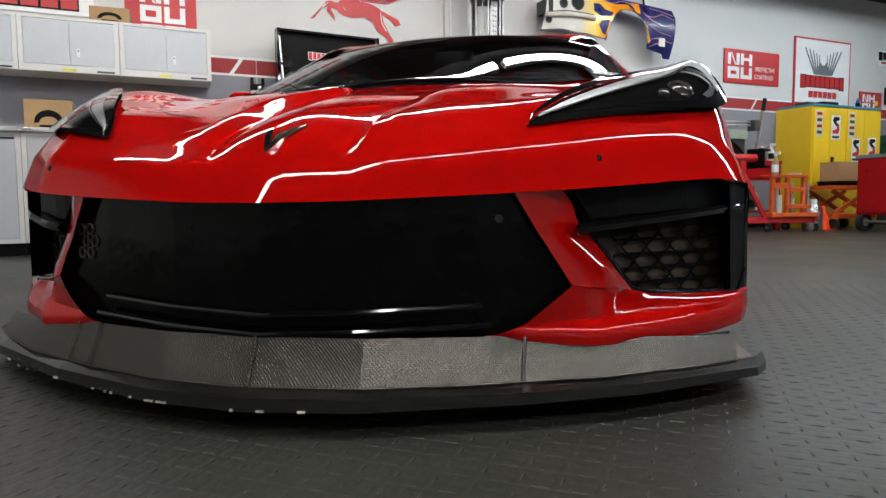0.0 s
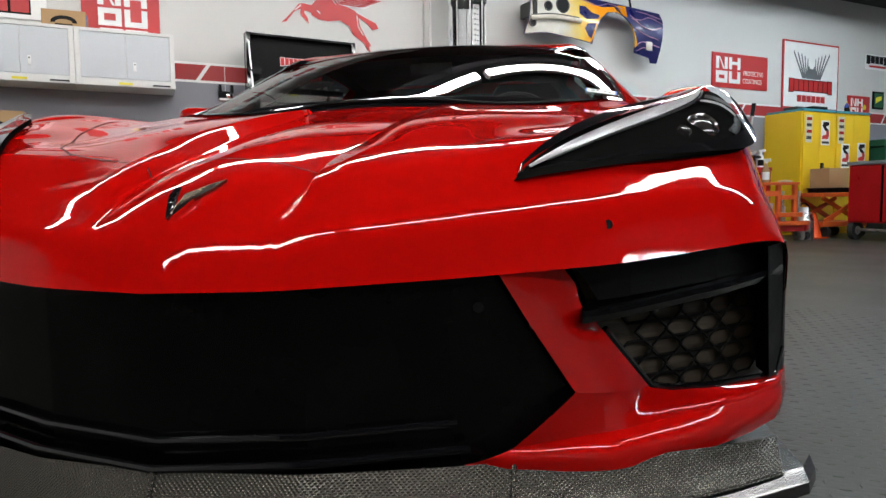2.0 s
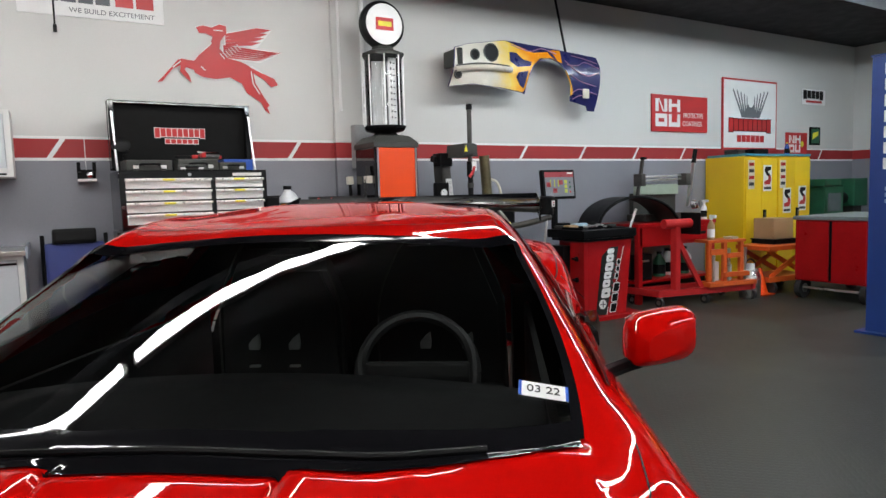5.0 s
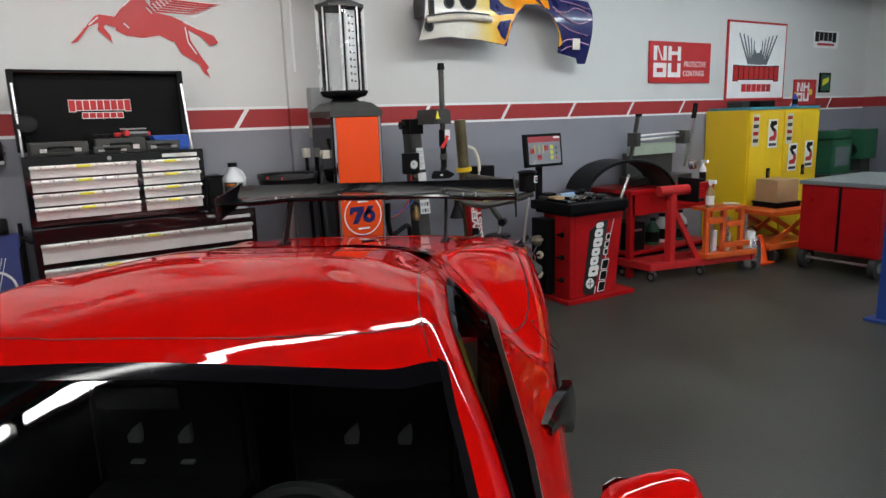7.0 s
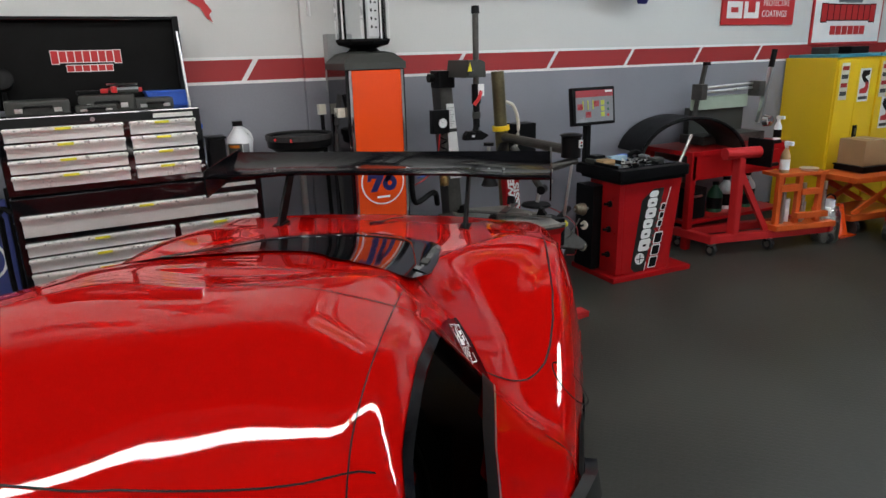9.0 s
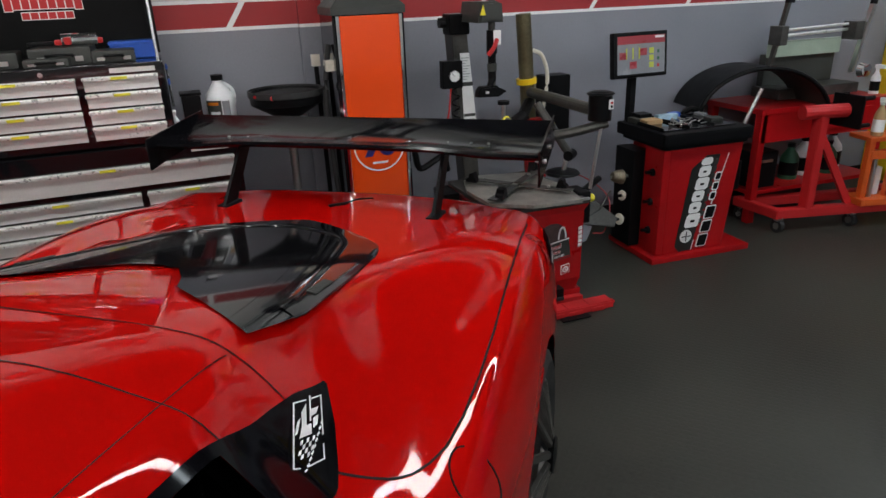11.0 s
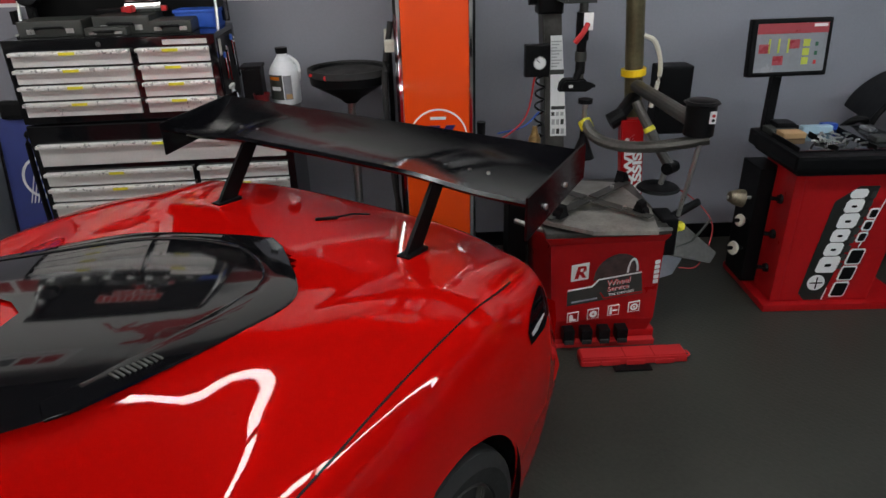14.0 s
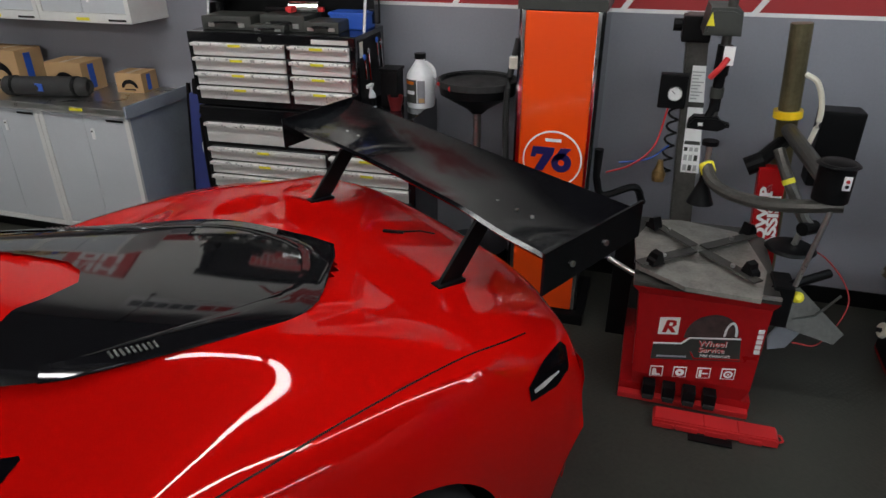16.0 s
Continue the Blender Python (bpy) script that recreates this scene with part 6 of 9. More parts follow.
# a red winged silhouette, flat on the wall
hs = thing("wall_emblem", pose(0, WALL_Y - 0.012, 0), "flat red winged emblem cut out and fixed to the wall", "emblem")
shapes = {
    "silhouette": [(1.73, 2.61), (1.78, 2.63), (1.85, 2.62), (1.91, 2.65), (1.96, 2.64), (1.96, 2.59), (1.91, 2.52), (1.9, 2.46), (1.96, 2.39), (2.06, 2.37), (2.13, 2.34), (2.16, 2.28), (2.14, 2.22), (2.05, 2.2), (1.97, 2.24), (1.86, 2.22), (1.76, 2.23), (1.7, 2.26), (1.69, 2.34), (1.74, 2.4), (1.83, 2.48), (1.85, 2.55), (1.8, 2.57), (1.75, 2.57)],
    "hind_piece": [(2.05, 2.22), (2.16, 2.28), (2.17, 2.21), (2.24, 2.09), (2.28, 2.03), (2.26, 2.01), (2.28, 1.96), (2.24, 1.99), (2.21, 2.05), (2.1, 2.12)],
    "tail_piece": [(2.13, 2.33), (2.24, 2.285), (2.33, 2.25), (2.36, 2.2), (2.3, 2.18), (2.24, 2.24), (2.15, 2.29)],
    "fore_piece": [(1.7, 2.35), (1.61, 2.36), (1.58, 2.35), (1.47, 2.22), (1.42, 2.17), (1.46, 2.18), (1.54, 2.28), (1.6, 2.31), (1.7, 2.28)],
    "fore_piece_low": [(1.6, 2.32), (1.59, 2.26), (1.64, 2.21), (1.67, 2.18), (1.66, 2.23), (1.625, 2.28), (1.66, 2.32)]}
for k, (name, pts) in enumerate(shapes.items()):
    cx, cz = sum(p[0] for p in pts) / len(pts), sum(p[1] for p in pts) / len(pts)
    part("edge", plate(pts, 0.006, Matrix.Translation((0, 0.005, 0)) @ Matrix.Translation((cx, 0, cz)) @ Matrix.Diagonal((1.035, 1, 1.035, 1)) @ Matrix.Translation((-cx, 0, -cz))), WHITE, hs, "white edge line")
    part(name, plate(pts, 0.008, Matrix.Translation((0, -0.001 * k, 0))), SIGN_RED, hs, "red cut-out")
for root, tip0, tip1, n in (((1.95, 2.53), (2.32, 2.645), (2.2, 2.5), 4), ((1.93, 2.44), (2.4, 2.465), (2.22, 2.385), 6)):
    for k in range(n):
        t0, t1 = k / n, (k + 0.82) / n
        a0, a1 = [(tip0[i] + (tip1[i] - tip0[i]) * t0, tip0[i] + (tip1[i] - tip0[i]) * t1) for i in (0, 1)], None
        (x0, x1), (z0, z1) = a0
        r0, r1 = root[1] + 0.05 - 0.1 * t0, root[1] + 0.05 - 0.1 * t1
        part("feather", plate([(root[0], r1), (root[0], r0), (x0 - 0.12, z0 + 0.004 - 0.01 * t0), (x0, z0), (x1 - 0.05, z1)], 0.008, Matrix.Translation((0, -0.001 * (k % 2) - 0.005, 0))), SIGN_RED, hs, "red feather")
    part("edge", plate([(root[0] - 0.01, root[1] - 0.055), (root[0] - 0.01, root[1] + 0.06), (tip0[0] - 0.1, tip0[1] + 0.012), (tip0[0] + 0.012, tip0[1] + 0.004), (tip1[0], tip1[1] - 0.012)], 0.005, Matrix.Translation((0, 0.004, 0))), WHITE, hs)
for k in range(7):
    a = 0.25 * k
    x, z = 1.9 + 0.022 * k, 2.42 + 0.014 * k
    part("cut_line", bar((x, -0.009, z), (x + 0.035, -0.009, z - 0.04), 0.004, 0.007), WHITE, hs)
for a, b in (((1.76, 2.42), (1.84, 2.5)), ((1.75, 2.31), (1.78, 2.28)), ((2.14, 2.3), (2.15, 2.2)), ((2.15, 2.2), (2.2, 2.12)), ((1.6, 2.34), (1.54, 2.29)), ((1.86, 2.6), (1.93, 2.6)), ((2.14, 2.34), (2.23, 2.29))):
    part("cut_line", bar((a[0], -0.006, a[1]), (b[0], -0.006, b[1]), 0.005, 0.008), WHITE, hs)

# painted fender hung on the wall ------------------------------------------------
fen = thing("car_fender", pose(-0.11, 0, -0.02), "old navy car fender with yellow flames on the wall", "fender")


def fender_y(x, z):
    return 6.585 - 0.30 * sm(2.1, 2.75, np.array(2.75 - 0.55 * abs(z - 2.45) * 1.3)) * 0.9 - 0.06 * (1 - sm(4.0, 4.6, np.array(x)))


def fender_sheet(poly, off, material, name, label=""):
    bm = bmesh.new()
    bm.faces.new([bm.verts.new((x, 0, z)) for x, z in poly])
    for k in range(24):
        bmesh.ops.bisect_plane(bm, geom=bm.verts[:] + bm.edges[:] + bm.faces[:], plane_co=(4.0 + k * 0.09, 0, 0), plane_no=(1, 0, 0))
    for k in range(9):
        bmesh.ops.bisect_plane(bm, geom=bm.verts[:] + bm.edges[:] + bm.faces[:], plane_co=(0, 0, 2.12 + k * 0.08), plane_no=(0, 0, 1))
    r = bmesh.ops.extrude_face_region(bm, geom=bm.faces[:])
    moved = {v for v in r["geom"] if isinstance(v, bmesh.types.BMVert)}
    for v in bm.verts:
        v.co.y = float(fender_y(v.co.x, v.co.z)) - off + (0.012 if v in moved else 0)
    part(name, bm, material, fen, label, True)


arch = [(5.19 + 0.3 * math.cos(a), 2.24 + 0.37 * math.sin(a)) for a in np.linspace(math.pi, 0, 15)]
fender_sheet([(3.96, 2.25), (4.24, 2.29), (4.59, 2.28), (4.86, 2.25)] + arch + [(5.5, 2.2), (5.74, 2.16), (5.78, 2.11), (5.87, 2.11), (5.89, 2.58), (5.86, 2.67), (5.36, 2.71), (4.68, 2.75), (4.6, 2.74), (4.19, 2.66), (4.03, 2.61), (4.0, 2.41)], 0, NAVY, "skin", "navy painted skin")
fender_sheet([(3.965, 2.254), (4.24, 2.294), (4.59, 2.284), (4.86, 2.254), (4.89, 2.3), (4.92, 2.43), (4.98, 2.52), (5.08, 2.6), (5.22, 2.614), (5.36, 2.57), (5.36, 2.7), (5.26, 2.7), (5.17, 2.67), (5.0, 2.65), (4.83, 2.7), (4.68, 2.745), (4.6, 2.735), (4.19, 2.655), (4.035, 2.605), (4.005, 2.41)], 0.004, FLAME_PAINT, "flame", "cream nose running into yellow flames")
fender_sheet([(5.4, 2.5), (5.46, 2.4), (5.52, 2.28), (5.49, 2.25), (5.47, 2.36)], 0.007, FLAME_YELLOW, "flame")
for pts in (((4.7, 2.63), (4.78, 2.63), (4.85, 2.57), (4.96, 2.55), (4.94, 2.51), (4.78, 2.49), (4.69, 2.54)), ((4.79, 2.44), (4.91, 2.46), (4.88, 2.37), (4.86, 2.29), (4.81, 2.32), (4.76, 2.39)), ((5.18, 2.69), (5.22, 2.64), (5.3, 2.58), (5.25, 2.66))):
    fender_sheet(list(pts), 0.008, NAVY, "flame_gap")
for line in (((5.4, 2.6), (5.55, 2.5), (5.7, 2.46), (5.85, 2.5)), ((5.42, 2.56), (5.56, 2.56), (5.68, 2.6), (5.86, 2.55)), ((5.46, 2.46), (5.6, 2.4), (5.82, 2.36)), ((5.5, 2.28), (5.6, 2.32), (5.85, 2.28)), ((4.74, 2.71), (4.95, 2.66), (5.12, 2.7), (5.3, 2.66)), ((5.5, 2.66), (5.66, 2.64), (5.85, 2.6)), ((5.52, 2.22), (5.62, 2.26), (5.7, 2.24))):
    pts = [Vector((p.x, float(fender_y(p.x, p.z)) - 0.008, p.z)) for p in spline([(a, 0, b) for a, b in line], 6)]
    part("pin_line", tube(pts, 0.0045, 6), LILAC, fen, "lilac pinstripe")
for x, z, r in ((4.25, 2.56, 0.04), (4.46, 2.6, 0.075), (4.04, 2.36, 0.03)):
    part("lamp_hole", disc(r, 0.01, Matrix.Translation((x, float(fender_y(x, z)) - 0.02, z)), 24), BLACK, fen, "dark lamp opening")
    part("lamp_rim", ring_plate(r, r + 0.012, 0.01, Matrix.Translation((x, float(fender_y(x, z)) - 0.024, z)), 24), CASE_GREY, fen)
part("bumper", tube(spline([(x, float(fender_y(x, z)) - 0.03, z) for x, z in ((4.0, 2.4), (4.25, 2.44), (4.45, 2.455), (4.68, 2.45))], 6), 0.026, 10), CREAM, fen, "cream bumper bar", True)
# Dark tube laid in for the shade above the bumper bar.
part("bumper_shade", tube(spline([(x, float(fender_y(x, z)) - 0.022, z + 0.03) for x, z in ((4.02, 2.4), (4.25, 2.44), (4.45, 2.455), (4.66, 2.45))], 6), 0.012, 8), CASE_GREY, fen, "dark strip for the shade over the bumper", True)
part("grille_end", box(4.045, 4.09, float(fender_y(4.07, 2.53)) - 0.03, 6.5, 2.45, 2.6, 0.01), CASE_GREY, fen)
for k in range(7):
    part("grille_bar", box(4.05, 4.085, float(fender_y(4.07, 2.53)) - 0.036, float(fender_y(4.07, 2.53)) - 0.031, 2.46 + 0.02 * k, 2.468 + 0.02 * k), BLACK, fen)
part("bracket", box(5.64, 5.73, float(fender_y(5.68, 2.28)) - 0.02, float(fender_y(5.68, 2.28)) - 0.012, 2.23, 2.33, 0.004), CREAM, fen)
part("hanger", rod((5.5, 6.42, 2.68), (5.42, 6.5, 3.31), 0.012), BLACK, fen, "black hanging strut")
hr = thing("hanging_rod", pose(0.77, 6.5, 2.46), "thin black rod hanging from the ceiling", "rod")
part("rod", rod((0, 0, 0.04), (0, 0, 0.84), 0.006), BLACK, hr)
part("hook", box(-0.012, 0.012, -0.015, 0.015, 0, 0.05, 0.004), BLACK, hr)
br = thing("wall_bracket", pose(0.9, 6.6, 1.44), "black clamp bracket with a chrome knob on the wall", "bracket")
part("plate", box(-0.06, 0.06, -0.015, -0.001, 0, 0.07, 0.004), BLACK, br)
for s in (-1, 1):
    part("prong", box(s * 0.05 - 0.012, s * 0.05 + 0.012, -0.08, -0.015, 0.05, 0.12, 0.004), BLACK, br)
part("knob", lathe([(0.001, 0.02), (0.022, 0.016), (0.024, 0), (0.001, 0)], 16, m=pose(0.02, -0.05, 0.03, 90)), CHROME, br, "chrome knob", True)
part("tray", box(-0.06, 0.06, -0.09, -0.015, -0.02, 0, 0.004), STEEL, br)
part("wire", rod((0.0, -0.01, 0.07), (0.0, -0.01, 0.3), 0.0025, seg=6), WHITE, br)

# conduit and junction box
cd = thing("junction_box", pose(3.06, 6.545, 1.5), "grey junction box and conduit on the wall", "junction box")
part("case", box(-0.08, 0.1, -0.09, 0.0, 0, 0.38, 0.006), mat("box_grey", (0.32, 0.33, 0.33), 0.5), cd)
part("conduit", rod((0.04, -0.045, 0.38), (0.04, -0.045, 1.8), 0.02), WHITE, cd, "white conduit")
part("conduit", rod((-0.17, -0.02, 0.5), (-0.17, -0.02, 1.8), 0.012), WHITE, cd)
part("cover", box(-0.07, 0.09, -0.096, -0.0905, 0.01, 0.37, 0.003), bpy.data.materials["box_grey"], cd)

# tool chest -----------------------------------------------------------------------
tc = thing("tool_chest", pose(1.06, 5.97, 0, 0, 0, 2.5), "black rolling tool chest with silver drawers and open lid", "tool chest")
low = part("cabinet", box(0, 1.31, 0.012, 0.5, 0.12, 1.06, 0.008), GLOSS_BLACK, tc, "black lower cabinet")
upper = part("top_chest", box(0, 1.0, 0.012, 0.46, 1.068, 1.475, 0.006), GLOSS_BLACK, tc, "black top chest")


def drawer(x0, x1, z0, z1, parent):
    d = part("drawer", box(x0, x1, 0, 0.012, z0, z1, 0.003), ALU, parent, "silver drawer front")
    n = max(6, int((x1 - x0) / 0.035))
    for k in range(n):
        xx = x0 + (x1 - x0) * (k + 0.5) / n
        part("pull_notch", box(xx - 0.008, xx + 0.008, -0.0228, -0.0221, z1 - 0.0175, z1 - 0.0135), ALU, d)
    part("pull", box(x0 - 0.004, x1 + 0.004, -0.022, -0.0005, z1 - 0.018, z1 - 0.001, 0.004), PULL_ALU, d, "bright full-width pull")
    m = (x0 + x1) / 2
    part("tag", box(m - 0.045, m + 0.03, -0.0235, -0.0222, z1 - 0.017, z1 - 0.003), YELLOW_TAG, d, "yellow tag")


for k in range(4):
    z = 1.42 - 0.081 * k
    drawer(0.035, 0.59, z - 0.07, z, upper)
    drawer(0.625, 0.965, z - 0.07, z, upper)
drawer(0.035, 1.27, 0.85, 0.965, low)
for k in range(6):
    z = 0.815 - 0.086 * k
    drawer(0.035, 0.775, z - 0.073, z, low)
    drawer(0.81, 1.27, z - 0.073, z, low)
part("maker_plate", box(0.75, 0.96, 0.008, 0.0115, 1.432, 1.455), ALU, upper, "pale maker's plate")
part("maker_plate", box(1.06, 1.27, 0.008, 0.0115, 1.0, 1.022), ALU, low)
part("lock", disc(0.012, 0.006, Matrix.Translation((0.45, 0.006, 1.445)), 16), CHROME, upper)
part("handle", tube(spline([(-0.001, 0.08, 0.98), (-0.06, 0.1, 0.95), (-0.06, 0.1, 0.3), (-0.001, 0.08, 0.27)], 6), 0.014, 8), BLACK, low, "black push handle", True)
lid = part("lid", box(0, 1.0, 0.4, 0.42, 1.49, 1.985, 0.006), DEEP_BLACK, tc, "open black lid")
for sx in (0.02, 0.98):
    part("side_flange", box(sx - 0.018, sx + 0.018, 0.335, 0.4, 1.5, 1.985, 0.004), GLOSS_BLACK, lid)
    part("gas_strut", rod((sx, 0.32, 1.9), (sx, 0.2, 1.47), 0.008), STEEL, lid, "silver gas strut")
part("top_flange", box(0.002, 0.998, 0.34, 0.4, 1.965, 1.984, 0.004), GLOSS_BLACK, lid)
blocks(lid, 0.31, 0.67, 1.74, 1.80, 9, SIGN_RED, WHITE, 0.395)
blocks(lid, 0.38, 0.62, 1.69, 1.722, 6, SIGN_RED, WHITE, 0.395, False)
for k in range(4):
    cx, cy = (0.1, 1.21)[k % 2], (0.08, 0.43)[k // 2]
    ca = part("caster", rod((cx - 0.02, cy, 0.061), (cx + 0.02, cy, 0.061), 0.06, seg=20), RUBBER, low, "black caster")
    part("fork", box(cx - 0.03, cx + 0.03, cy - 0.03, cy + 0.03, 0.1, 0.121), STEEL, ca)
part("side_panel", box(1.0, 1.003, 0.05, 0.4, 1.1, 1.45), BLACK, upper)


def on_chest(name, label, category, m):
    return thing(name, pose(1.06, 5.97, 0, 0, 0, 2.5) @ m, label, category)


for n, (x, y, wx, dy, hz, turn) in enumerate(((0.06, 0.08, 0.3, 0.22, 0.075, 3), (0.4, 0.12, 0.28, 0.2, 0.085, -4), (0.68, 0.08, 0.2, 0.2, 0.06, 2), (0.38, 0.05, 0.2, 0.07, 0.04, 0))):
    cs = on_chest("tool_case", "dark grey plastic tool case on the tool chest", "tool case", pose(x, y, 1.4755, 0, 0, turn))
    part("shell", box(0, wx, 0, dy, 0, hz, 0.012), CASE_GREY, cs)
    part("handle", tube(spline([(wx * 0.3, -0.001, hz * 0.5), (wx * 0.32, -0.02, hz * 0.6), (wx * 0.68, -0.02, hz * 0.6), (wx * 0.7, -0.001, hz * 0.5)], 4), 0.007, 6), BLACK, cs)
    for q in (0.2, 0.8):
        part("latch", box(wx * q - 0.018, wx * q + 0.018, -0.004, 0.002, hz * 0.2, hz * 0.5, 0.002), STEEL, cs, "pale latch")
cs = on_chest("tool_tray", "bright blue plastic tray on the tool chest", "tray", pose(0.76, 0.25, 1.4755))
part("tray", box(0, 0.22, 0, 0.14, 0, 0.085, 0.012), BLUE, cs)
part("rim", box(-0.006, 0.226, -0.006, 0.146, 0.075, 0.09, 0.004), BLUE, cs)
cs = on_chest("air_tool", "silver and red air tool on the tool chest", "tool", pose(0.55, 0.2, 1.5605))
part("barrel", rod((0, 0, 0.03), (0.16, 0.03, 0.03), 0.03), CHROME, cs)
part("grip", box(0.02, 0.05, -0.08, 0.0, 0.01, 0.045, 0.01), SIGN_RED, cs)
part("side_sticker", box(1.0002, 1.004, 0.06, 0.11, 1.36, 1.44), CREAM, upper, "pale yellow sticker")
cs = on_chest("pry_tool", "long red hand tool lying on the tool cases", "tool", pose(0.4, 0.19, 1.567, 0, 0, 6))
part("bar", box(0, 0.12, 0, 0.03, 0, 0.02, 0.006), BLACK, cs)
part("grip", box(0.12, 0.34, -0.004, 0.034, 0, 0.026, 0.01), SIGN_RED, cs, "red grip")
cs = on_chest("parts_box", "black plastic box on the lower cabinet beside the top chest", "box", pose(1.06, 0.2, 1.0655))
part("shell", box(0, 0.1, 0, 0.12, 0, 0.2, 0.008), BLACK, cs)
part("lid", box(-0.006, 0.106, -0.006, 0.126, 0.2, 0.215, 0.004), BLACK, cs)
cs = on_chest("lamp_head", "black work lamp clipped on the tool chest", "lamp", pose(0.06, 0.3, 1.4755))
part("stand", rod((0, 0, 0), (0, 0, 0.16), 0.012), BLACK, cs)
part("head", lathe([(0.02, -0.04), (0.055, -0.02), (0.06, 0.03), (0.05, 0.035), (0.001, 0.03)], 20, m=pose(0, -0.02, 0.18, 70)), BLACK, cs, "", True)
for k, (y, z, l) in enumerate(((0.1, 1.36, 0.12), (0.16, 1.38, 0.16), (0.3, 1.42, 0.15), (0.36, 1.4, 0.2))):
    wr = on_chest("hanging_tool", "chrome hand tool hanging on the chest's side", "tool", pose(1.0145, y, z, 8, 0, 0))
    part("shaft", rod((0, 0, -l), (0, 0, 0), 0.006, seg=8), CHROME, wr)
    part("head", lathe([(0.012, -0.006), (0.018, 0), (0.012, 0.006)], 12, m=pose(0, 0, 0, 0, 90)), CHROME if k % 2 else BLUE, wr)


def bottle(name, x, y, z, r, h, material, label, capm=None, spray=False, banded=True):
    ob = thing(name, pose(x, y, z), label, "bottle")
    part("body", lathe([(0.001, 0), (r * 0.95, 0), (r, 0.01), (r, h * 0.55), (r * 0.9, h * 0.65), (r * 0.35, h * 0.86), (r * 0.33, h * 0.92), (0.001, h * 0.92)], 24), material, ob, "", True)
    part("cap", lathe([(r * 0.4, h * 0.9), (r * 0.42, h), (0.001, h)], 16), capm or BLACK, ob)
    if banded:
        part("label", lathe([(r * 1.008, h * 0.12), (r * 1.012, h * 0.13), (r * 1.012, h * 0.48), (r * 1.008, h * 0.49)], 24), BLACK if material is not CARDBOARD else WHITE, ob, "printed label")
    if spray:
        part("trigger", box(-0.012, 0.012, -0.06, 0.02, h * 0.97, h * 1.12, 0.006), capm or WHITE, ob)
    return ob


jug = bottle("plastic_jug", 2.312, 6.33, 1.061, 0.08, 0.295, PLASTIC_CLEAR, "milky plastic jug with dark label on the tool chest", None, False, False)


def jug_label(a0, a1, z0, z1, material, r):
    rows = [[Vector((r * math.cos(a), r * math.sin(a), z)) for z in (z0, z1)] for a in np.linspace(a0, a1, 12)]
    part("label_field", grid(rows), material, jug, "dark printed label", True)


jug_label(-2.75, -1.55, 0.03, 0.162, CASE_GREY, 0.0812)
jug_label(-1.5, -0.95, 0.03, 0.158, SCREEN_GREY, 0.0812)
jug_label(-2.6, -1.75, 0.135, 0.152, AMBER, 0.0818)
jug_label(-2.4, -1.7, 0.08, 0.1, PLASTIC_CLEAR, 0.0818)
jug_label(-1.4, -1.0, 0.035, 0.06, CARDBOARD, 0.0818)
part("grip", tube(spline([(0.03, 0.0, 0.25), (0.07, 0.01, 0.215), (0.082, 0.01, 0.17), (0.074, 0.01, 0.12)], 5), 0.01, 8), PLASTIC_CLEAR, jug, "", True)
bottle("spray_bottle", 2.06, 6.2, 1.061, 0.026, 0.125, PLASTIC_CLEAR, "small white spray bottle on the tool chest", WHITE, True)
cup = thing("cup", pose(2.205, 6.2, 1.061), "dark red cup on the tool chest", "cup")
part("cup", lathe([(0.03, 0), (0.045, 0.08), (0.043, 0.08), (0.028, 0.004), (0.001, 0.004)], 20), mat("cup_red", (0.12, 0.008, 0.01), 0.4), cup, "", True)
crp = thing("creeper", pose(0.79, 6.33, 0.001, -9, 0, 0), "blue padded mechanic's creeper leaning on the wall", "creeper")
part("board", box(-0.19, 0.19, 0, 0.03, 0.06, 1.0, 0.02), CREEPER_BLUE, crp, "blue padded board")
part("headrest", box(-0.14, 0.14, -0.03, 0.03, 0.99, 1.1, 0.025), BLACK, crp, "black headrest")
for s in (-1, 1):
    part("side_rail", tube([(s * 0.2, 0.02, 0.05), (s * 0.2, 0.02, 1.06)], 0.014, 8), BLACK, crp)
    part("caster", rod((s * 0.17, 0.06, 0.06), (s * 0.2, 0.06, 0.06), 0.045, seg=16), RUBBER, crp)
for k in range(5):
    part("printed_line", bar((-0.08 + 0.02 * k, -0.002, 0.5), (0.02 + 0.02 * k, -0.002, 0.85), 0.008, 0.004), WHITE, crp)
part("printed_ring", ring_plate(0.11, 0.125, 0.003, Matrix.Translation((0.02, -0.003, 0.65))), WHITE, crp)

# petrol pump ------------------------------------------------------------------
pump = thing("petrol_pump", pose(3.13, 5.97, 0), "vintage orange petrol pump with glass cylinder and globe", "petrol pump")
part("base", box(-0.24, 0.24, -0.05, 0.43, 0, 0.06, 0.01), BLACK, pump, "black base")
part("housing", box(-0.2, 0.2, 0.006, 0.38, 0.06, 1.65, 0.01), GLOSS_BLACK, pump, "black housing")
part("front_panel", box(-0.165, 0.165, -0.008, 0.006, 0.07, 1.645, 0.004), ORANGE, pump, "orange front panel")
for s in (-1, 1):
    part("edge_trim", box(s * 0.175 - 0.009, s * 0.175 + 0.009, -0.014, 0.006, 0.07, 1.648, 0.003), CHROME, pump, "chrome edge trim")
bd = part("round_badge", disc(0.142, 0.004, Matrix.Translation((0.005, -0.0125, 0.935))), ORANGE, pump, "round orange badge with white rim")
part("badge_rim", ring_plate(0.142, 0.15, 0.005, Matrix.Translation((0.005, -0.0135, 0.935))), WHITE, bd)
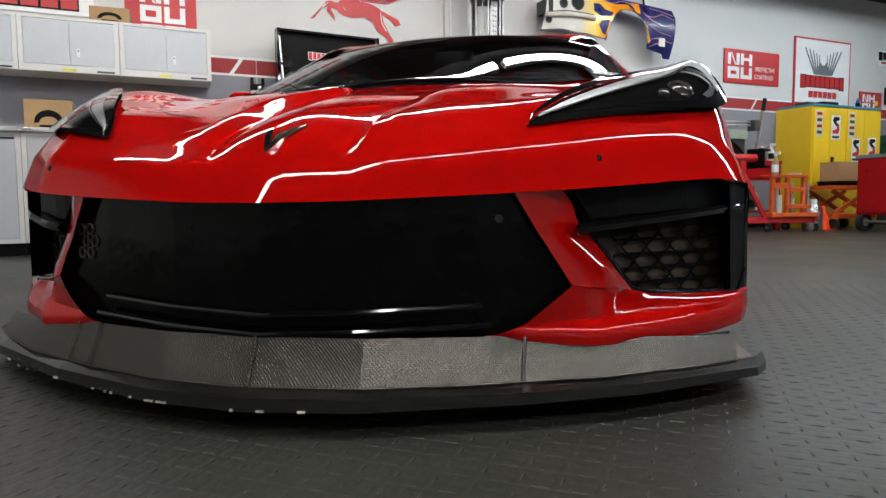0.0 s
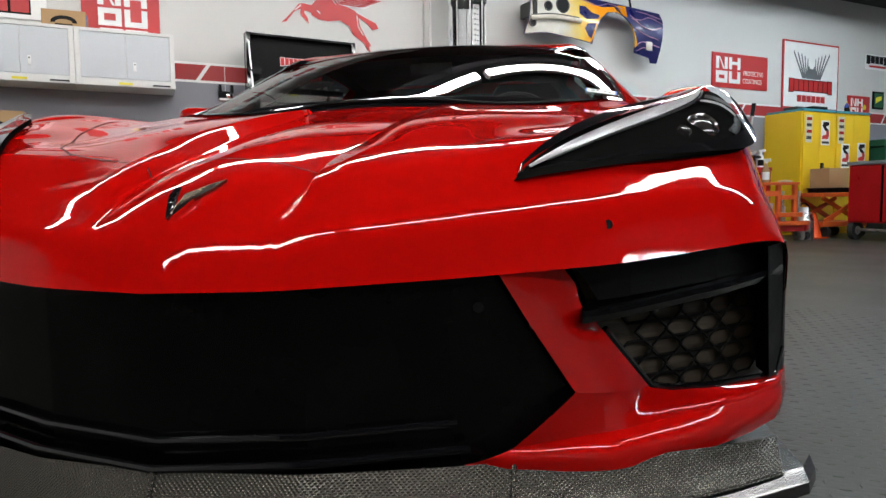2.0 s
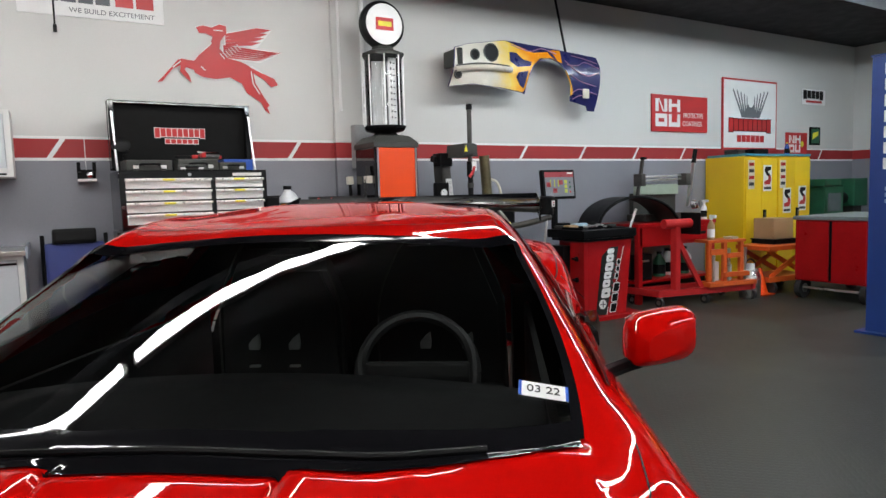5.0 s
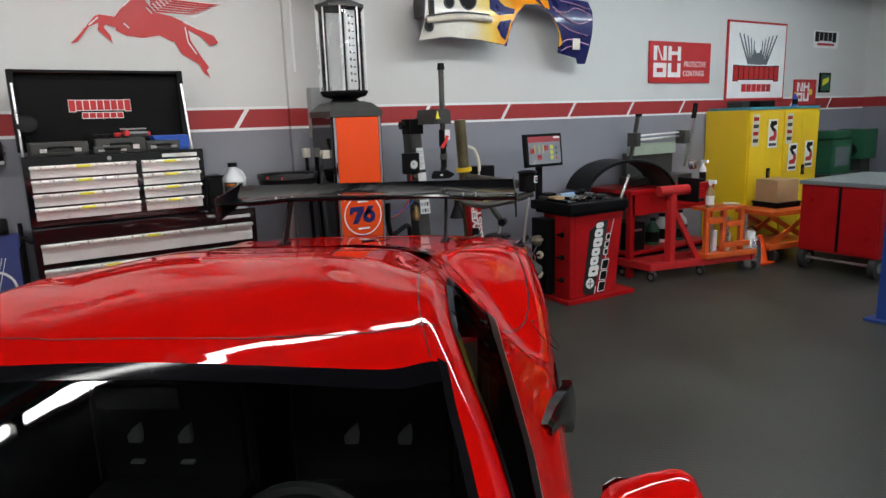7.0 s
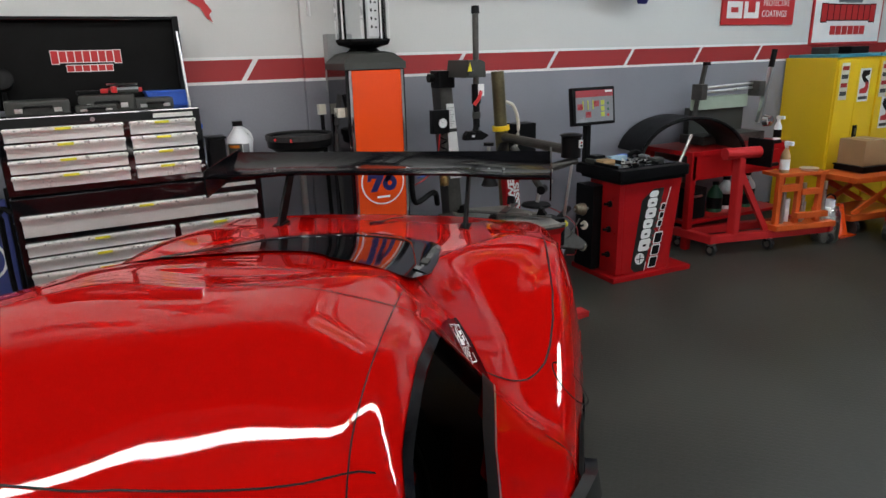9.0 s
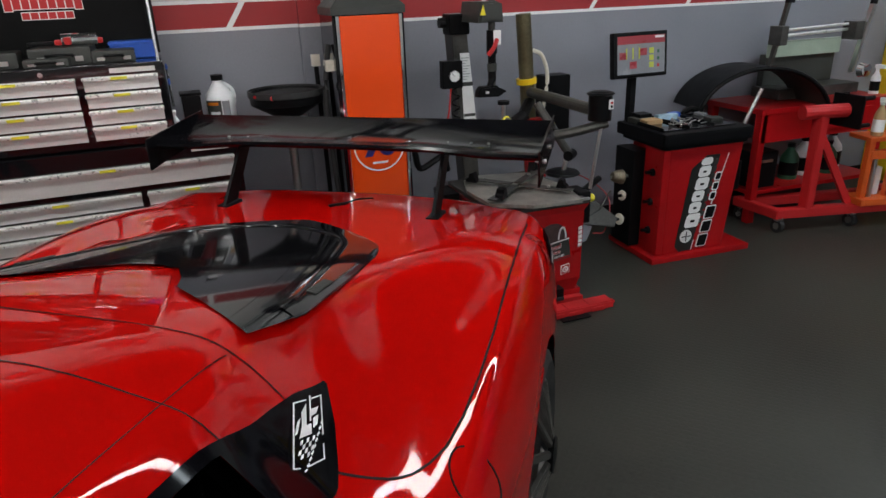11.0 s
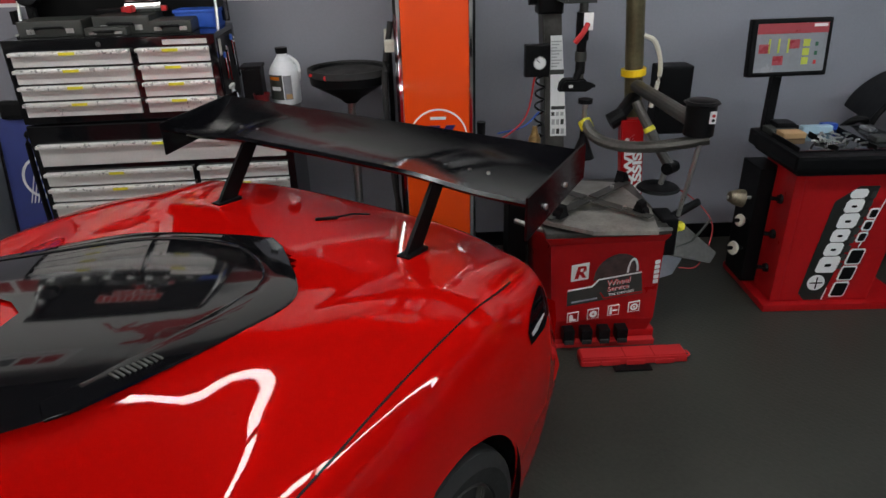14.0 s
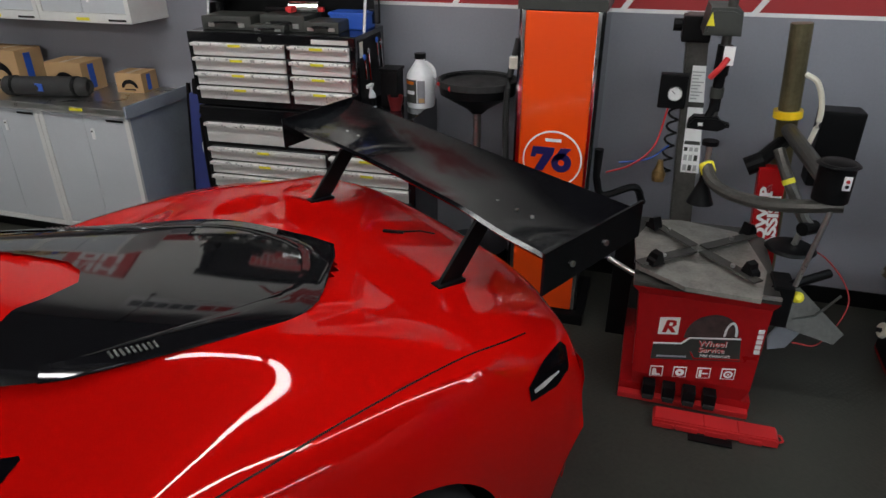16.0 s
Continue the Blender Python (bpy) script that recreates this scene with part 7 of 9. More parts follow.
part("numeral_shape", plate([(-0.1, 1.0), (0.01, 1.0), (0.005, 0.965), (-0.045, 0.875), (-0.09, 0.875), (-0.045, 0.962), (-0.08, 0.962), (-0.085, 0.945), (-0.11, 0.945)], 0.003, Matrix.Translation((0.005, -0.0155, 0))), NAVY, bd, "navy shape")
part("numeral_shape", ring_plate(0.016, 0.05, 0.003, Matrix.Translation((0.052, -0.0155, 0.924))), NAVY, bd)
part("numeral_shape", plate([(0.0, 0.93), (0.04, 1.0), (0.092, 1.0), (0.05, 0.945)], 0.003, Matrix.Translation((0.005, -0.0155, 0))), NAVY, bd)
part("badge_bar", box(-0.035, 0.045, -0.0155, -0.013, 1.03, 1.045), WHITE, bd)
part("badge_bar", box(-0.04, 0.05, -0.0155, -0.013, 0.83, 0.842), WHITE, bd)
part("cap", grid([[Vector((sx * a, 0.19 + sy * b, z)) for sx, sy in ((-1, -1), (1, -1), (1, 1), (-1, 1))] for a, b, z in ((0.205, 0.2, 1.65), (0.205, 0.2, 1.69), (0.15, 0.15, 1.745), (0.1, 0.1, 1.76))], closed=True), CASE_GREY, pump, "dark stepped cap")
part("hose_side", tube(spline([(-0.215, 0.1, 1.5), (-0.26, 0.08, 1.2), (-0.24, 0.08, 0.7), (-0.21, 0.1, 0.4)], 6), 0.016, 8), RUBBER, pump, "black hose", True)
part("nozzle_rest", box(-0.25, -0.2, 0.05, 0.12, 1.36, 1.42, 0.008), CREAM, pump)
part("neck", lathe([(0.12, 1.755), (0.09, 1.78), (0.17, 1.8), (0.185, 1.82), (0.185, 1.835)], 8, m=Matrix.Translation((0, 0.19, 0))), BLACK, pump)
part("cylinder", lathe([(0.155, 1.835), (0.155, 2.41)], 32, m=Matrix.Translation((0, 0.19, 0))), GLASS, pump, "clear glass cylinder", True)
part("gauge_strip", box(0.02, 0.09, 0.13, 0.135, 1.85, 2.4), WHITE, pump, "white measuring strip")
for k in range(10):
    part("gauge_mark", box(0.035 + 0.0 * k, 0.045, 0.126, 0.1295, 1.9 + 0.05 * k, 1.918 + 0.05 * k), BLACK, pump)
    part("gauge_mark", box(0.062, 0.074, 0.126, 0.1295, 1.9 + 0.05 * k, 1.91 + 0.05 * k), BLACK, pump)
part("inner_pipe", rod((0.0, 0.14, 1.836), (0.0, 0.14, 2.41), 0.008), BLACK, pump)
for k in range(8):
    a = 2 * math.pi * (k + 0.5) / 8
    part("guard_rod", rod((0.17 * math.cos(a), 0.19 + 0.17 * math.sin(a), 1.835), (0.17 * math.cos(a), 0.19 + 0.17 * math.sin(a), 2.41), 0.006, seg=8), PALE_STEEL, pump, "bright guard rod")
part("crown", lathe([(0.185, 2.41), (0.185, 2.43), (0.1, 2.465), (0.09, 2.49)], 8, m=Matrix.Translation((0, 0.19, 0))), CASE_GREY, pump)
gl = part("globe", lathe([(0.001, -0.055), (0.16, -0.05), (0.195, -0.03), (0.2, 0), (0.195, 0.03), (0.16, 0.05), (0.001, 0.055)], 36, m=pose(0, 0.19, 2.67, 90)), BLACK, pump, "round globe with white face", True)
part("globe_face", disc(0.165, 0.004, Matrix.Translation((0, 0.134, 2.67))), WHITE, gl, "white face")
part("face_mark", box(-0.08, 0.08, 0.128, 0.1335, 2.62, 2.72), SIGN_RED, gl)
part("face_mark", box(-0.06, 0.06, 0.124, 0.1275, 2.65, 2.69), YELLOW_TAG, gl)

# oil drain and broom beside the pump
dr = thing("oil_drain", pose(2.675, 6.22, 0), "black oil drain funnel on a tall stand", "oil drain")
part("funnel", lathe([(0.001, 1.125), (0.04, 1.13), (0.17, 1.19), (0.2, 1.255), (0.214, 1.255), (0.205, 1.185), (0.06, 1.1), (0.035, 1.075), (0.001, 1.075)], 28), BLACK, dr, "black funnel", True)
part("rim", lathe([(0.203, 1.225), (0.216, 1.23), (0.216, 1.262), (0.206, 1.262), (0.2, 1.24)], 28), RUBBER, dr)
# Grey disc added to make the funnel's floor lighter than its rim.
part("strainer", lathe([(0.001, 1.176), (0.15, 1.186), (0.165, 1.19)], 28), CASE_GREY, dr, "lighter grey disc over the funnel's floor", True)
part("rim_dot", disc(0.009, 0.004, Matrix.Translation((-0.185, -0.12, 1.245))), SIGN_RED, dr)
part("pole", rod((0, 0, 0.3), (0, 0, 1.1), 0.022), STEEL, dr, "pale pole")
part("tank", lathe([(0.001, 0.06), (0.2, 0.06), (0.22, 0.1), (0.2, 0.28), (0.05, 0.31), (0.001, 0.31)], 24), GLOSS_BLACK, dr, "", True)
part("spot", disc(0.012, 0.003, Matrix.Translation((-0.1, -0.19, 1.24))), SIGN_RED, dr)
for k in range(4):
    a = k * math.pi / 2 + 0.6
    part("caster", rod((0.18 * math.cos(a) - 0.012, 0.18 * math.sin(a), 0.031), (0.18 * math.cos(a) + 0.012, 0.18 * math.sin(a), 0.031), 0.03, seg=12), RUBBER, dr)
bm2 = thing("broom", pose(2.89, 6.3, 0, -4, 0, 0), "broom with black pole leaning by the pump", "broom")
part("pole", rod((0, 0, 0.1), (0, 0, 1.4), 0.014), BLACK, bm2)
part("tip", box(-0.025, 0.025, -0.025, 0.025, 1.36, 1.43, 0.006), CREAM, bm2, "cream tip")
part("head", box(-0.12, 0.12, -0.03, 0.03, 0.001, 0.1, 0.01), BLACK, bm2)
# tyre changer -----------------------------------------------------------------
ty = thing("tyre_changer", pose(0, 0, 0), "red tyre changing machine with steel turntable and grey arms", "tyre changer")
cab = part("cabinet", grid([[Vector((x, y, z)) for x, y in ((x0, y0), (x1, y0), (x1, 6.1), (x0, 6.1))] for x0, x1, y0, z in ((3.66, 4.14, 5.42, 0.06), (3.65, 4.16, 5.40, 0.14), (3.63, 4.17, 5.40, 0.56), (3.60, 4.19, 5.38, 0.6), (3.66, 4.13, 5.42, 0.62))], closed=True), RED_DARK, ty, "red cabinet")
part("top_sheet", box(3.6, 4.19, 5.38, 6.1, 0.601, 0.625, 0.006), DARK_STEEL, cab)
part("base_plate", box(3.6, 4.18, 5.42, 6.1, 0.001, 0.06, 0.006), RED_DARK, ty)
# Shear that fits the front prints to the camera's view.
VIEW_SHEAR = Matrix(((1, 0, 0, 0), (0, 1, 0, 0), (0.16, 0, 1, -0.16 * 3.9), (0, 0, 0, 1)))


def on_front(name, bm, material, parent, label="", y=0.0):
    """A thin print on the cabinet's front, sheared upwards to fit the camera's view."""
    q = part(name, bm, material, parent, label)
    q.data.transform(Matrix.Translation((0, y, 0)) @ VIEW_SHEAR)
    return q


pn = on_front("front_label", plate([(3.722, 0.255), (4.09, 0.255), (4.075, 0.37), (3.875, 0.37), (3.845, 0.338), (3.722, 0.338)], 0.003, Matrix.Translation((0, 5.397, 0))), CASE_GREY, cab, "printed front label")
on_front("label_tyre", plate([(3.845, 0.372)] + [(3.955 - 0.108 * math.cos(a), 0.385 + 0.108 * math.sin(a)) for a in np.linspace(0.3, math.pi - 0.1, 12)] + [(4.06, 0.372)], 0.003, Matrix.Translation((0, 5.397, 0))), mat("label_dusk", (0.06, 0.035, 0.033), 0.5, 0, 0.5, 20, 60), pn, "dark tyre picture")
on_front("label_tyre", plate([(4.03 + 0.028 * math.cos(a), 0.385 + 0.075 * math.sin(a)) for a in np.linspace(0, math.pi, 9)] + [(4.03 + 0.018 * math.cos(a), 0.385 + 0.062 * math.sin(a)) for a in np.linspace(math.pi, 0, 9)], 0.002, Matrix.Translation((0, 5.3945, 0))), WHITE, pn)
sq = on_front("label_mark", box(3.734, 3.818, 5.3945, 5.3975, 0.39, 0.478), WHITE, pn, "white square mark")
on_front("label_mark", plate([(3.75, 0.402), (3.768, 0.402), (3.774, 0.424), (3.79, 0.402), (3.808, 0.402), (3.79, 0.43), (3.806, 0.44), (3.804, 0.462), (3.79, 0.466), (3.765, 0.466)], 0.002, Matrix.Translation((0, 5.392, 0))), RED_DARK, sq)
on_front("label_hole", plate([(3.775, 0.438), (3.79, 0.438), (3.79, 0.454), (3.778, 0.454)], 0.001, Matrix.Translation((0, 5.391, 0))), WHITE, sq)
on_front("label_line", plate([(3.722, 0.338), (3.84, 0.338), (3.872, 0.37), (4.075, 0.37), (4.075, 0.377), (3.868, 0.377), (3.838, 0.346), (3.722, 0.346)], 0.002, Matrix.Translation((0, 5.3945, 0))), WHITE, pn, "white curved line")
on_front("label_line", box(3.745, 3.87, 5.3945, 5.3965, 0.268, 0.276), CAB_SIDE, pn)
on_front("label_line", plate([(3.88, 0.3), (3.9, 0.262), (4.085, 0.262), (4.085, 0.268), (3.905, 0.268), (3.886, 0.3)], 0.002, Matrix.Translation((0, 5.3945, 0))), RED_DARK, pn)
for dx, dz, mm, yy in ((0.0, 0.0, SIGN_RED, 5.3935), (0.003, -0.003, WHITE, 5.3945)):
    words("lettering", "Wheel", 0.042, VIEW_SHEAR @ Matrix.Translation((3.967 + dx, yy, 0.345 + dz)), mm, pn, "red lettering edged white", 0.0006)
    words("lettering", "Service", 0.036, VIEW_SHEAR @ Matrix.Translation((3.967 + dx, yy, 0.312 + dz)), mm, pn, "red lettering edged white", 0.0006)
words("lettering", "TIRE CHANGER", 0.018, VIEW_SHEAR @ Matrix.Translation((3.985, 5.394, 0.28)), WHITE, pn, "white lettering", 0.0005)
for k in range(4):
    x = 3.728 + 0.1 * k
    ic = on_front("picture_label", box(x, x + 0.056, 5.3955, 5.399, 0.158, 0.214), WHITE, cab, "small pictogram with a white border")
    on_front("picture_field", box(x + 0.004, x + 0.052, 5.3935, 5.3954, 0.162, 0.21), RED_DARK, ic)
    if k == 0:
        on_front("picture", plate([(x + 0.01, 0.166), (x + 0.046, 0.166), (x + 0.046, 0.174), (x + 0.03, 0.178), (x + 0.026, 0.2), (x + 0.014, 0.206), (x + 0.01, 0.196)], 0.001, Matrix.Translation((0, 5.392, 0))), WHITE, ic)
    elif k == 2:
        on_front("picture", box(x + 0.008, x + 0.02, 5.392, 5.3932, 0.166, 0.206), WHITE, ic)
        on_front("picture", bar((x + 0.022, 5.3925, 0.186), (x + 0.046, 5.3925, 0.186), 0.002, 0.006), WHITE, ic)
    else:
        on_front("picture", ring_plate(0.011 if k == 3 else 0.003, 0.019, 0.001, Matrix.Translation((x + 0.028, 5.392, 0.186)), 20), WHITE, ic)
        on_front("picture", disc(0.005, 0.001, Matrix.Translation((x + 0.028, 5.3912, 0.186)), 12), WHITE if k == 3 else RED_DARK, ic)
for k in range(5):
    on_front("side_mark", box(4.135, 4.158, 5.3925, 5.3975, 0.3 + 0.026 * k, 0.319 + 0.026 * k), WHITE, cab, "small white block")
for k in range(4):
    x = 3.705 + 0.088 * k
    pd = part("pedal", box(x, x + 0.056, 5.345, 5.41, 0.045, 0.112, 0.006), BLACK, ty, "black foot pedal")
    part("pedal_pad", box(x + 0.004, x + 0.052, 5.335, 5.35, 0.04, 0.062, 0.004), RUBBER, pd)
part("base_lip", box(3.6, 4.17, 5.37, 5.41, 0.001, 0.03, 0.004), SIGN_RED, ty)
tr = thing("pedal_guard", pose(3.762, 5.205, 0.004), "red pedal guard bar lying on the floor", "guard bar")
part("bar", plate([(0, 0), (0.515, 0), (0.515, 0.034), (0.505, 0.046), (0.01, 0.046), (0, 0.034)], 0.085, bevel=0.006), SIGN_RED, tr)
for k in (0.002, 0.1, 0.22, 0.36):
    part("rib", box(k, k + 0.09, -0.006, 0.0, 0.002, 0.026, 0.003), SIGN_RED, tr)
for k in (0.21, 0.35):
    part("groove", box(k, k + 0.006, 0.004, 0.08, 0.0455, 0.0475), RED_DARK, tr)
part("hook", tube(spline([(0.515, 0.02, 0.02), (0.535, 0.03, 0.022), (0.53, 0.06, 0.022), (0.515, 0.065, 0.02)], 4), 0.005, 6), SIGN_RED, tr)
part("strip", box(0.15, 0.33, -0.055, -0.012, 0.0, 0.008, 0.003), BLACK, tr)
TABLE_STEEL = mat("worn_table_steel", (0.36, 0.345, 0.31), 0.38, 0.6, 0.4, 9, 70, 0.0006)
tt = part("turntable", plate([(-0.28, -0.08), (-0.2, -0.33), (-0.06, -0.36), (0.22, -0.28), (0.28, 0.1), (0.23, 0.36), (-0.06, 0.34), (-0.26, 0.2)], 0.02, pose(3.865, 5.66, 0.66, -90, 0, 0) @ Matrix.Diagonal((1, 1, -1, 1))), TABLE_STEEL, ty, "worn steel turntable")
part("table_edge", bar((3.87, 5.375, 0.632), (4.185, 5.375, 0.632), 0.016, 0.012), STEEL, ty, "bright steel edge")
for k in range(4):
    a = math.pi / 2 * k + 0.72
    d, e = Vector((math.cos(a), math.sin(a), 0)), Vector((-math.sin(a), math.cos(a), 0))
    c0 = Vector((3.865, 5.66, 0.684))
    part("jaw_slide", bar(c0 + d * 0.03, c0 + d * 0.34, 0.05, 0.007), DARK_STEEL, tt, "dark jaw slot")
    part("jaw", plate([(-0.035, 0), (0.035, 0), (0.03, 0.022), (0.016, 0.03), (0.012, 0.052), (-0.012, 0.06), (-0.022, 0.03)], 0.05, Matrix.Translation(c0 + d * (0.27 if k != 0 else 0.33)) @ pose(0, 0, -0.005, 0, 0, math.degrees(a)), 0.005), BLACK, tt, "black clamping jaw")
    part("jaw_bolt", rod(c0 + d * 0.2, c0 + d * 0.2 + Vector((0, 0, 0.014)), 0.01, seg=8), STEEL, tt)
part("spindle", rod((3.865, 5.65, 0.6), (3.865, 5.65, 0.66), 0.1), DARK_STEEL, ty)
# Column leaned in x to follow its slant in the camera's view.
tw = part("tower", plate([(3.775, 0.3), (3.885, 0.3), (3.79, 1.62), (3.69, 1.62)], 0.13, Matrix.Translation((0, 6.21, 0)), 0.006), DARK_STEEL, ty, "grey column, leaned to fit the camera's view")
tl = part("tower_label", plate([(3.768, 0.85), (3.858, 0.85), (3.806, 1.39), (3.745, 1.39)], 0.003, Matrix.Translation((0, 6.206, 0))), WHITE, tw, "white instruction label")
PRINT_GREY = mat("print_grey", (0.4, 0.4, 0.4), 0.5)
for z in (0.862, 0.915, 0.965):
    for k in range(3):
        x = 3.776 + 0.025 * k - (z - 0.85) * 0.07
        part("label_picture", box(x, x + 0.017, 6.2035, 6.2058, z, z + (0.03 if z < 0.96 else 0.02)), PRINT_GREY if (k + int(z * 100)) % 3 else CASE_GREY, tl)
part("label_line", box(3.765, 3.84, 6.2035, 6.2058, 1.0, 1.018), CASE_GREY, tl)
part("label_line", box(3.752, 3.825, 6.2035, 6.2058, 1.19, 1.215), CASE_GREY, tl)
for k in range(9):
    z = 1.23 + 0.016 * k
    x = 3.775 - (z - 0.85) * 0.05
    part("label_line", box(x, x + 0.03 + 0.012 * (k % 3), 6.2035, 6.2058, z, z + 0.005), PRINT_GREY, tl)
part("swing_arm", box(3.67, 3.8, 6.17, 6.3, 1.5, 1.62, 0.012), BLACK, ty, "dark swing arm")
part("arm_tip", rod((3.63, 6.25, 1.57), (3.67, 6.25, 1.57), 0.03), BLACK, ty)
part("arm_cover", plate([(3.747, 1.574), (3.9, 1.574), (3.893, 1.672), (3.86, 1.687), (3.765, 1.687)], 0.3, Matrix.Translation((0, 5.9, 0)), 0.012), CASE_GREY, ty)
part("warning", plate([(3.752, 1.615), (3.786, 1.615), (3.771, 1.672)], 0.003, Matrix.Translation((0, 5.896, 0))), YELLOW_TAG, ty, "yellow warning triangle")
part("shaft", rod((3.85, 5.96, 1.18), (3.85, 5.96, 2.01), 0.021), DARK_STEEL, ty, "dark vertical shaft")
part("shaft_cap", rod((3.85, 5.96, 1.98), (3.85, 5.96, 2.03), 0.029, 0.025), BLACK, ty)
part("shaft_sleeve", rod((3.85, 5.96, 1.24), (3.85, 5.96, 1.4), 0.024), BLACK, ty)
part("shaft_sleeve", rod((3.85, 5.96, 1.4), (3.85, 5.96, 1.53), 0.032), BLACK, ty)
part("shaft_band", rod((3.85, 5.96, 1.3), (3.85, 5.96, 1.345), 0.029), CASE_GREY, ty)
part("shaft_tag", box(3.845, 3.89, 5.92, 5.925, 1.45, 1.53), WHITE, ty, "white tag")
part("grip", tube(spline([(3.865, 5.92, 1.48), (3.838, 5.9, 1.44), (3.805, 5.91, 1.395)], 5), 0.013, 8), SIGN_RED, ty, "red lock grip", True)
part("mount_head", plate([(-0.085, 0.0), (0.05, -0.005), (0.06, 0.012), (0.095, 0.016), (0.095, 0.028), (0.06, 0.036), (0.04, 0.06), (-0.06, 0.058), (-0.08, 0.035)], 0.06, Matrix.Translation((3.83, 5.92, 1.158)), 0.008), BLACK, ty, "black mounting head")
part("head_mark", box(3.79, 3.81, 5.914, 5.919, 1.178, 1.192), WHITE, ty, "small white mark")
part("head_clamp", rod((3.83, 5.95, 1.21), (3.85, 5.955, 1.26), 0.02, seg=10), BLACK, ty)
gb = part("gauge_box", box(3.605, 3.735, 6.14, 6.2, 1.19, 1.355, 0.008), BLACK, ty, "black air gauge box")
part("dial", disc(0.03, 0.004, Matrix.Translation((3.68, 6.135, 1.265)), 28), WHITE, gb, "white dial")
part("dial_rim", ring_plate(0.03, 0.034, 0.006, Matrix.Translation((3.68, 6.133, 1.265)), 28), STEEL, gb)
part("needle", bar((3.68, 6.133, 1.265), (3.665, 6.133, 1.28), 0.004, 0.002), BLACK, gb)
coil = [(3.69 + 0.025 * math.cos(a), 6.15 + 0.025 * math.sin(a), 1.2 - 0.0105 * a) for a in np.linspace(0, 2 * math.pi * 5.5, 70)]
part("coil_hose", tube(coil, 0.006, 6), BLACK, ty, "black coiled air hose", True)
part("air_line", tube(spline([(3.66, 6.15, 1.2), (3.62, 6.13, 1.0), (3.52, 6.1, 0.9), (3.4, 6.12, 0.84)], 6), 0.005, 6), SIGN_RED, ty, "red air line")
part("air_line", tube(spline([(3.69, 6.16, 1.0), (3.6, 6.13, 0.93), (3.46, 6.12, 0.9)], 6), 0.005, 6), BLUE, ty, "blue air line")
part("valve", lathe([(0.001, 0), (0.03, 0.01), (0.034, 0.05), (0.02, 0.08), (0.012, 0.12), (0.001, 0.12)], 14, m=Matrix.Translation((3.66, 6.1, 0.82))), mat("brass", (0.26, 0.16, 0.06), 0.4, 0.7, 0.5, 30, 60), ty, "brass air valve", True)
# Post leaned likewise to fit the camera's view.
part("post", rod((4.29, 6.22, 0.1), (4.18, 6.22, 1.6), 0.048, seg=20), mat("oily_post", (0.13, 0.11, 0.06), 0.35, 0.5, 0.4), ty, "oily brown assist post")
part("collar", rod((4.21, 6.22, 1.17), (4.207, 6.22, 1.205), 0.066, seg=20), YELLOW, ty, "yellow collar")
part("assist_box", box(4.37, 4.56, 6.26, 6.4, 0.82, 1.2, 0.012), BLACK, ty, "black assist control box")
part("air_hose", tube(spline([(4.24, 6.2, 1.38), (4.3, 6.18, 1.34), (4.34, 6.18, 1.2), (4.31, 6.18, 1.0)], 6), 0.013, 8), CREAM, ty, "pale air hose", True)
part("assist_panel", plate([(4.14, 0.45), (4.26, 0.45), (4.22, 0.98), (4.1, 0.98)], 0.06, Matrix.Translation((0, 6.0, 0)), 0.006), RED_DARK, ty, "dark red panel with white lettering")
for t, off in (("POWER", 0.0), ("ASSIST", 0.046)):
    words("lettering", t, 0.066, pose(4.163 + off, 5.997, 0.72, 0, -94.5, 0), WHITE, ty, "bold white upright lettering", 0.001, 1.55, 0.0024)
part("long_arm", tube(spline([(3.845, 5.78, 1.046), (3.878, 5.7, 0.986), (3.981, 5.62, 0.962), (4.127, 5.52, 0.984), (4.33, 5.46, 1.03)], 6), 0.027, 10), DARK_STEEL, ty, "curved grey assist arm", True)
part("arm_band", rod((3.843, 5.783, 1.046), (3.858, 5.758, 1.012), 0.032), YELLOW_TAG, ty, "yellow band")
part("press_foot", rod((3.845, 5.79, 1.04), (3.845, 5.79, 1.13), 0.012), STEEL, ty)
part("press_foot", rod((3.845, 5.79, 1.13), (3.845, 5.79, 1.15), 0.035), BLACK, ty)
part("cone", lathe([(0.06, 0), (0.02, 0.1), (0.02, 0.14), (0.001, 0.14)], 16, m=Matrix.Translation((3.845, 5.78, 0.86))), BLACK, ty, "black centring cone", True)
part("second_arm", rod((4.22, 6.2, 1.12), (4.27, 5.5, 1.1), 0.034), DARK_STEEL, ty)
part("second_arm", rod((4.22, 6.2, 1.06), (4.09, 6.05, 0.98), 0.036), BLACK, ty)
part("elbow", rod((4.05, 6.05, 0.96), (4.12, 6.05, 1.0), 0.045), BLACK, ty)
part("roller_arm", tube(spline([(4.16, 5.98, 1.08), (4.22, 5.9, 0.95), (4.3, 5.86, 0.81), (4.335, 5.85, 0.77)], 6), 0.026, 10), DARK_STEEL, ty, "dark roller arm", True)
part("roller_tag", rod((4.212, 5.91, 0.965), (4.222, 5.9, 0.945), 0.029), YELLOW_TAG, ty, "yellow band")
part("roller_joint", rod((4.3, 5.82, 0.765), (4.36, 5.87, 0.765), 0.032, seg=14), BLACK, ty)
part("roller_spindle", rod((4.31, 5.85, 0.76), (4.29, 5.85, 0.67), 0.014), STEEL, ty, "steel spindle")
part("roller_disc", lathe([(0.001, 0.0), (0.1, 0.0), (0.112, 0.008), (0.1, 0.02), (0.03, 0.03), (0.001, 0.03)], 28, m=Matrix.Translation((4.28, 5.85, 0.645))), BLACK, ty, "black bead-pressing disc", True)
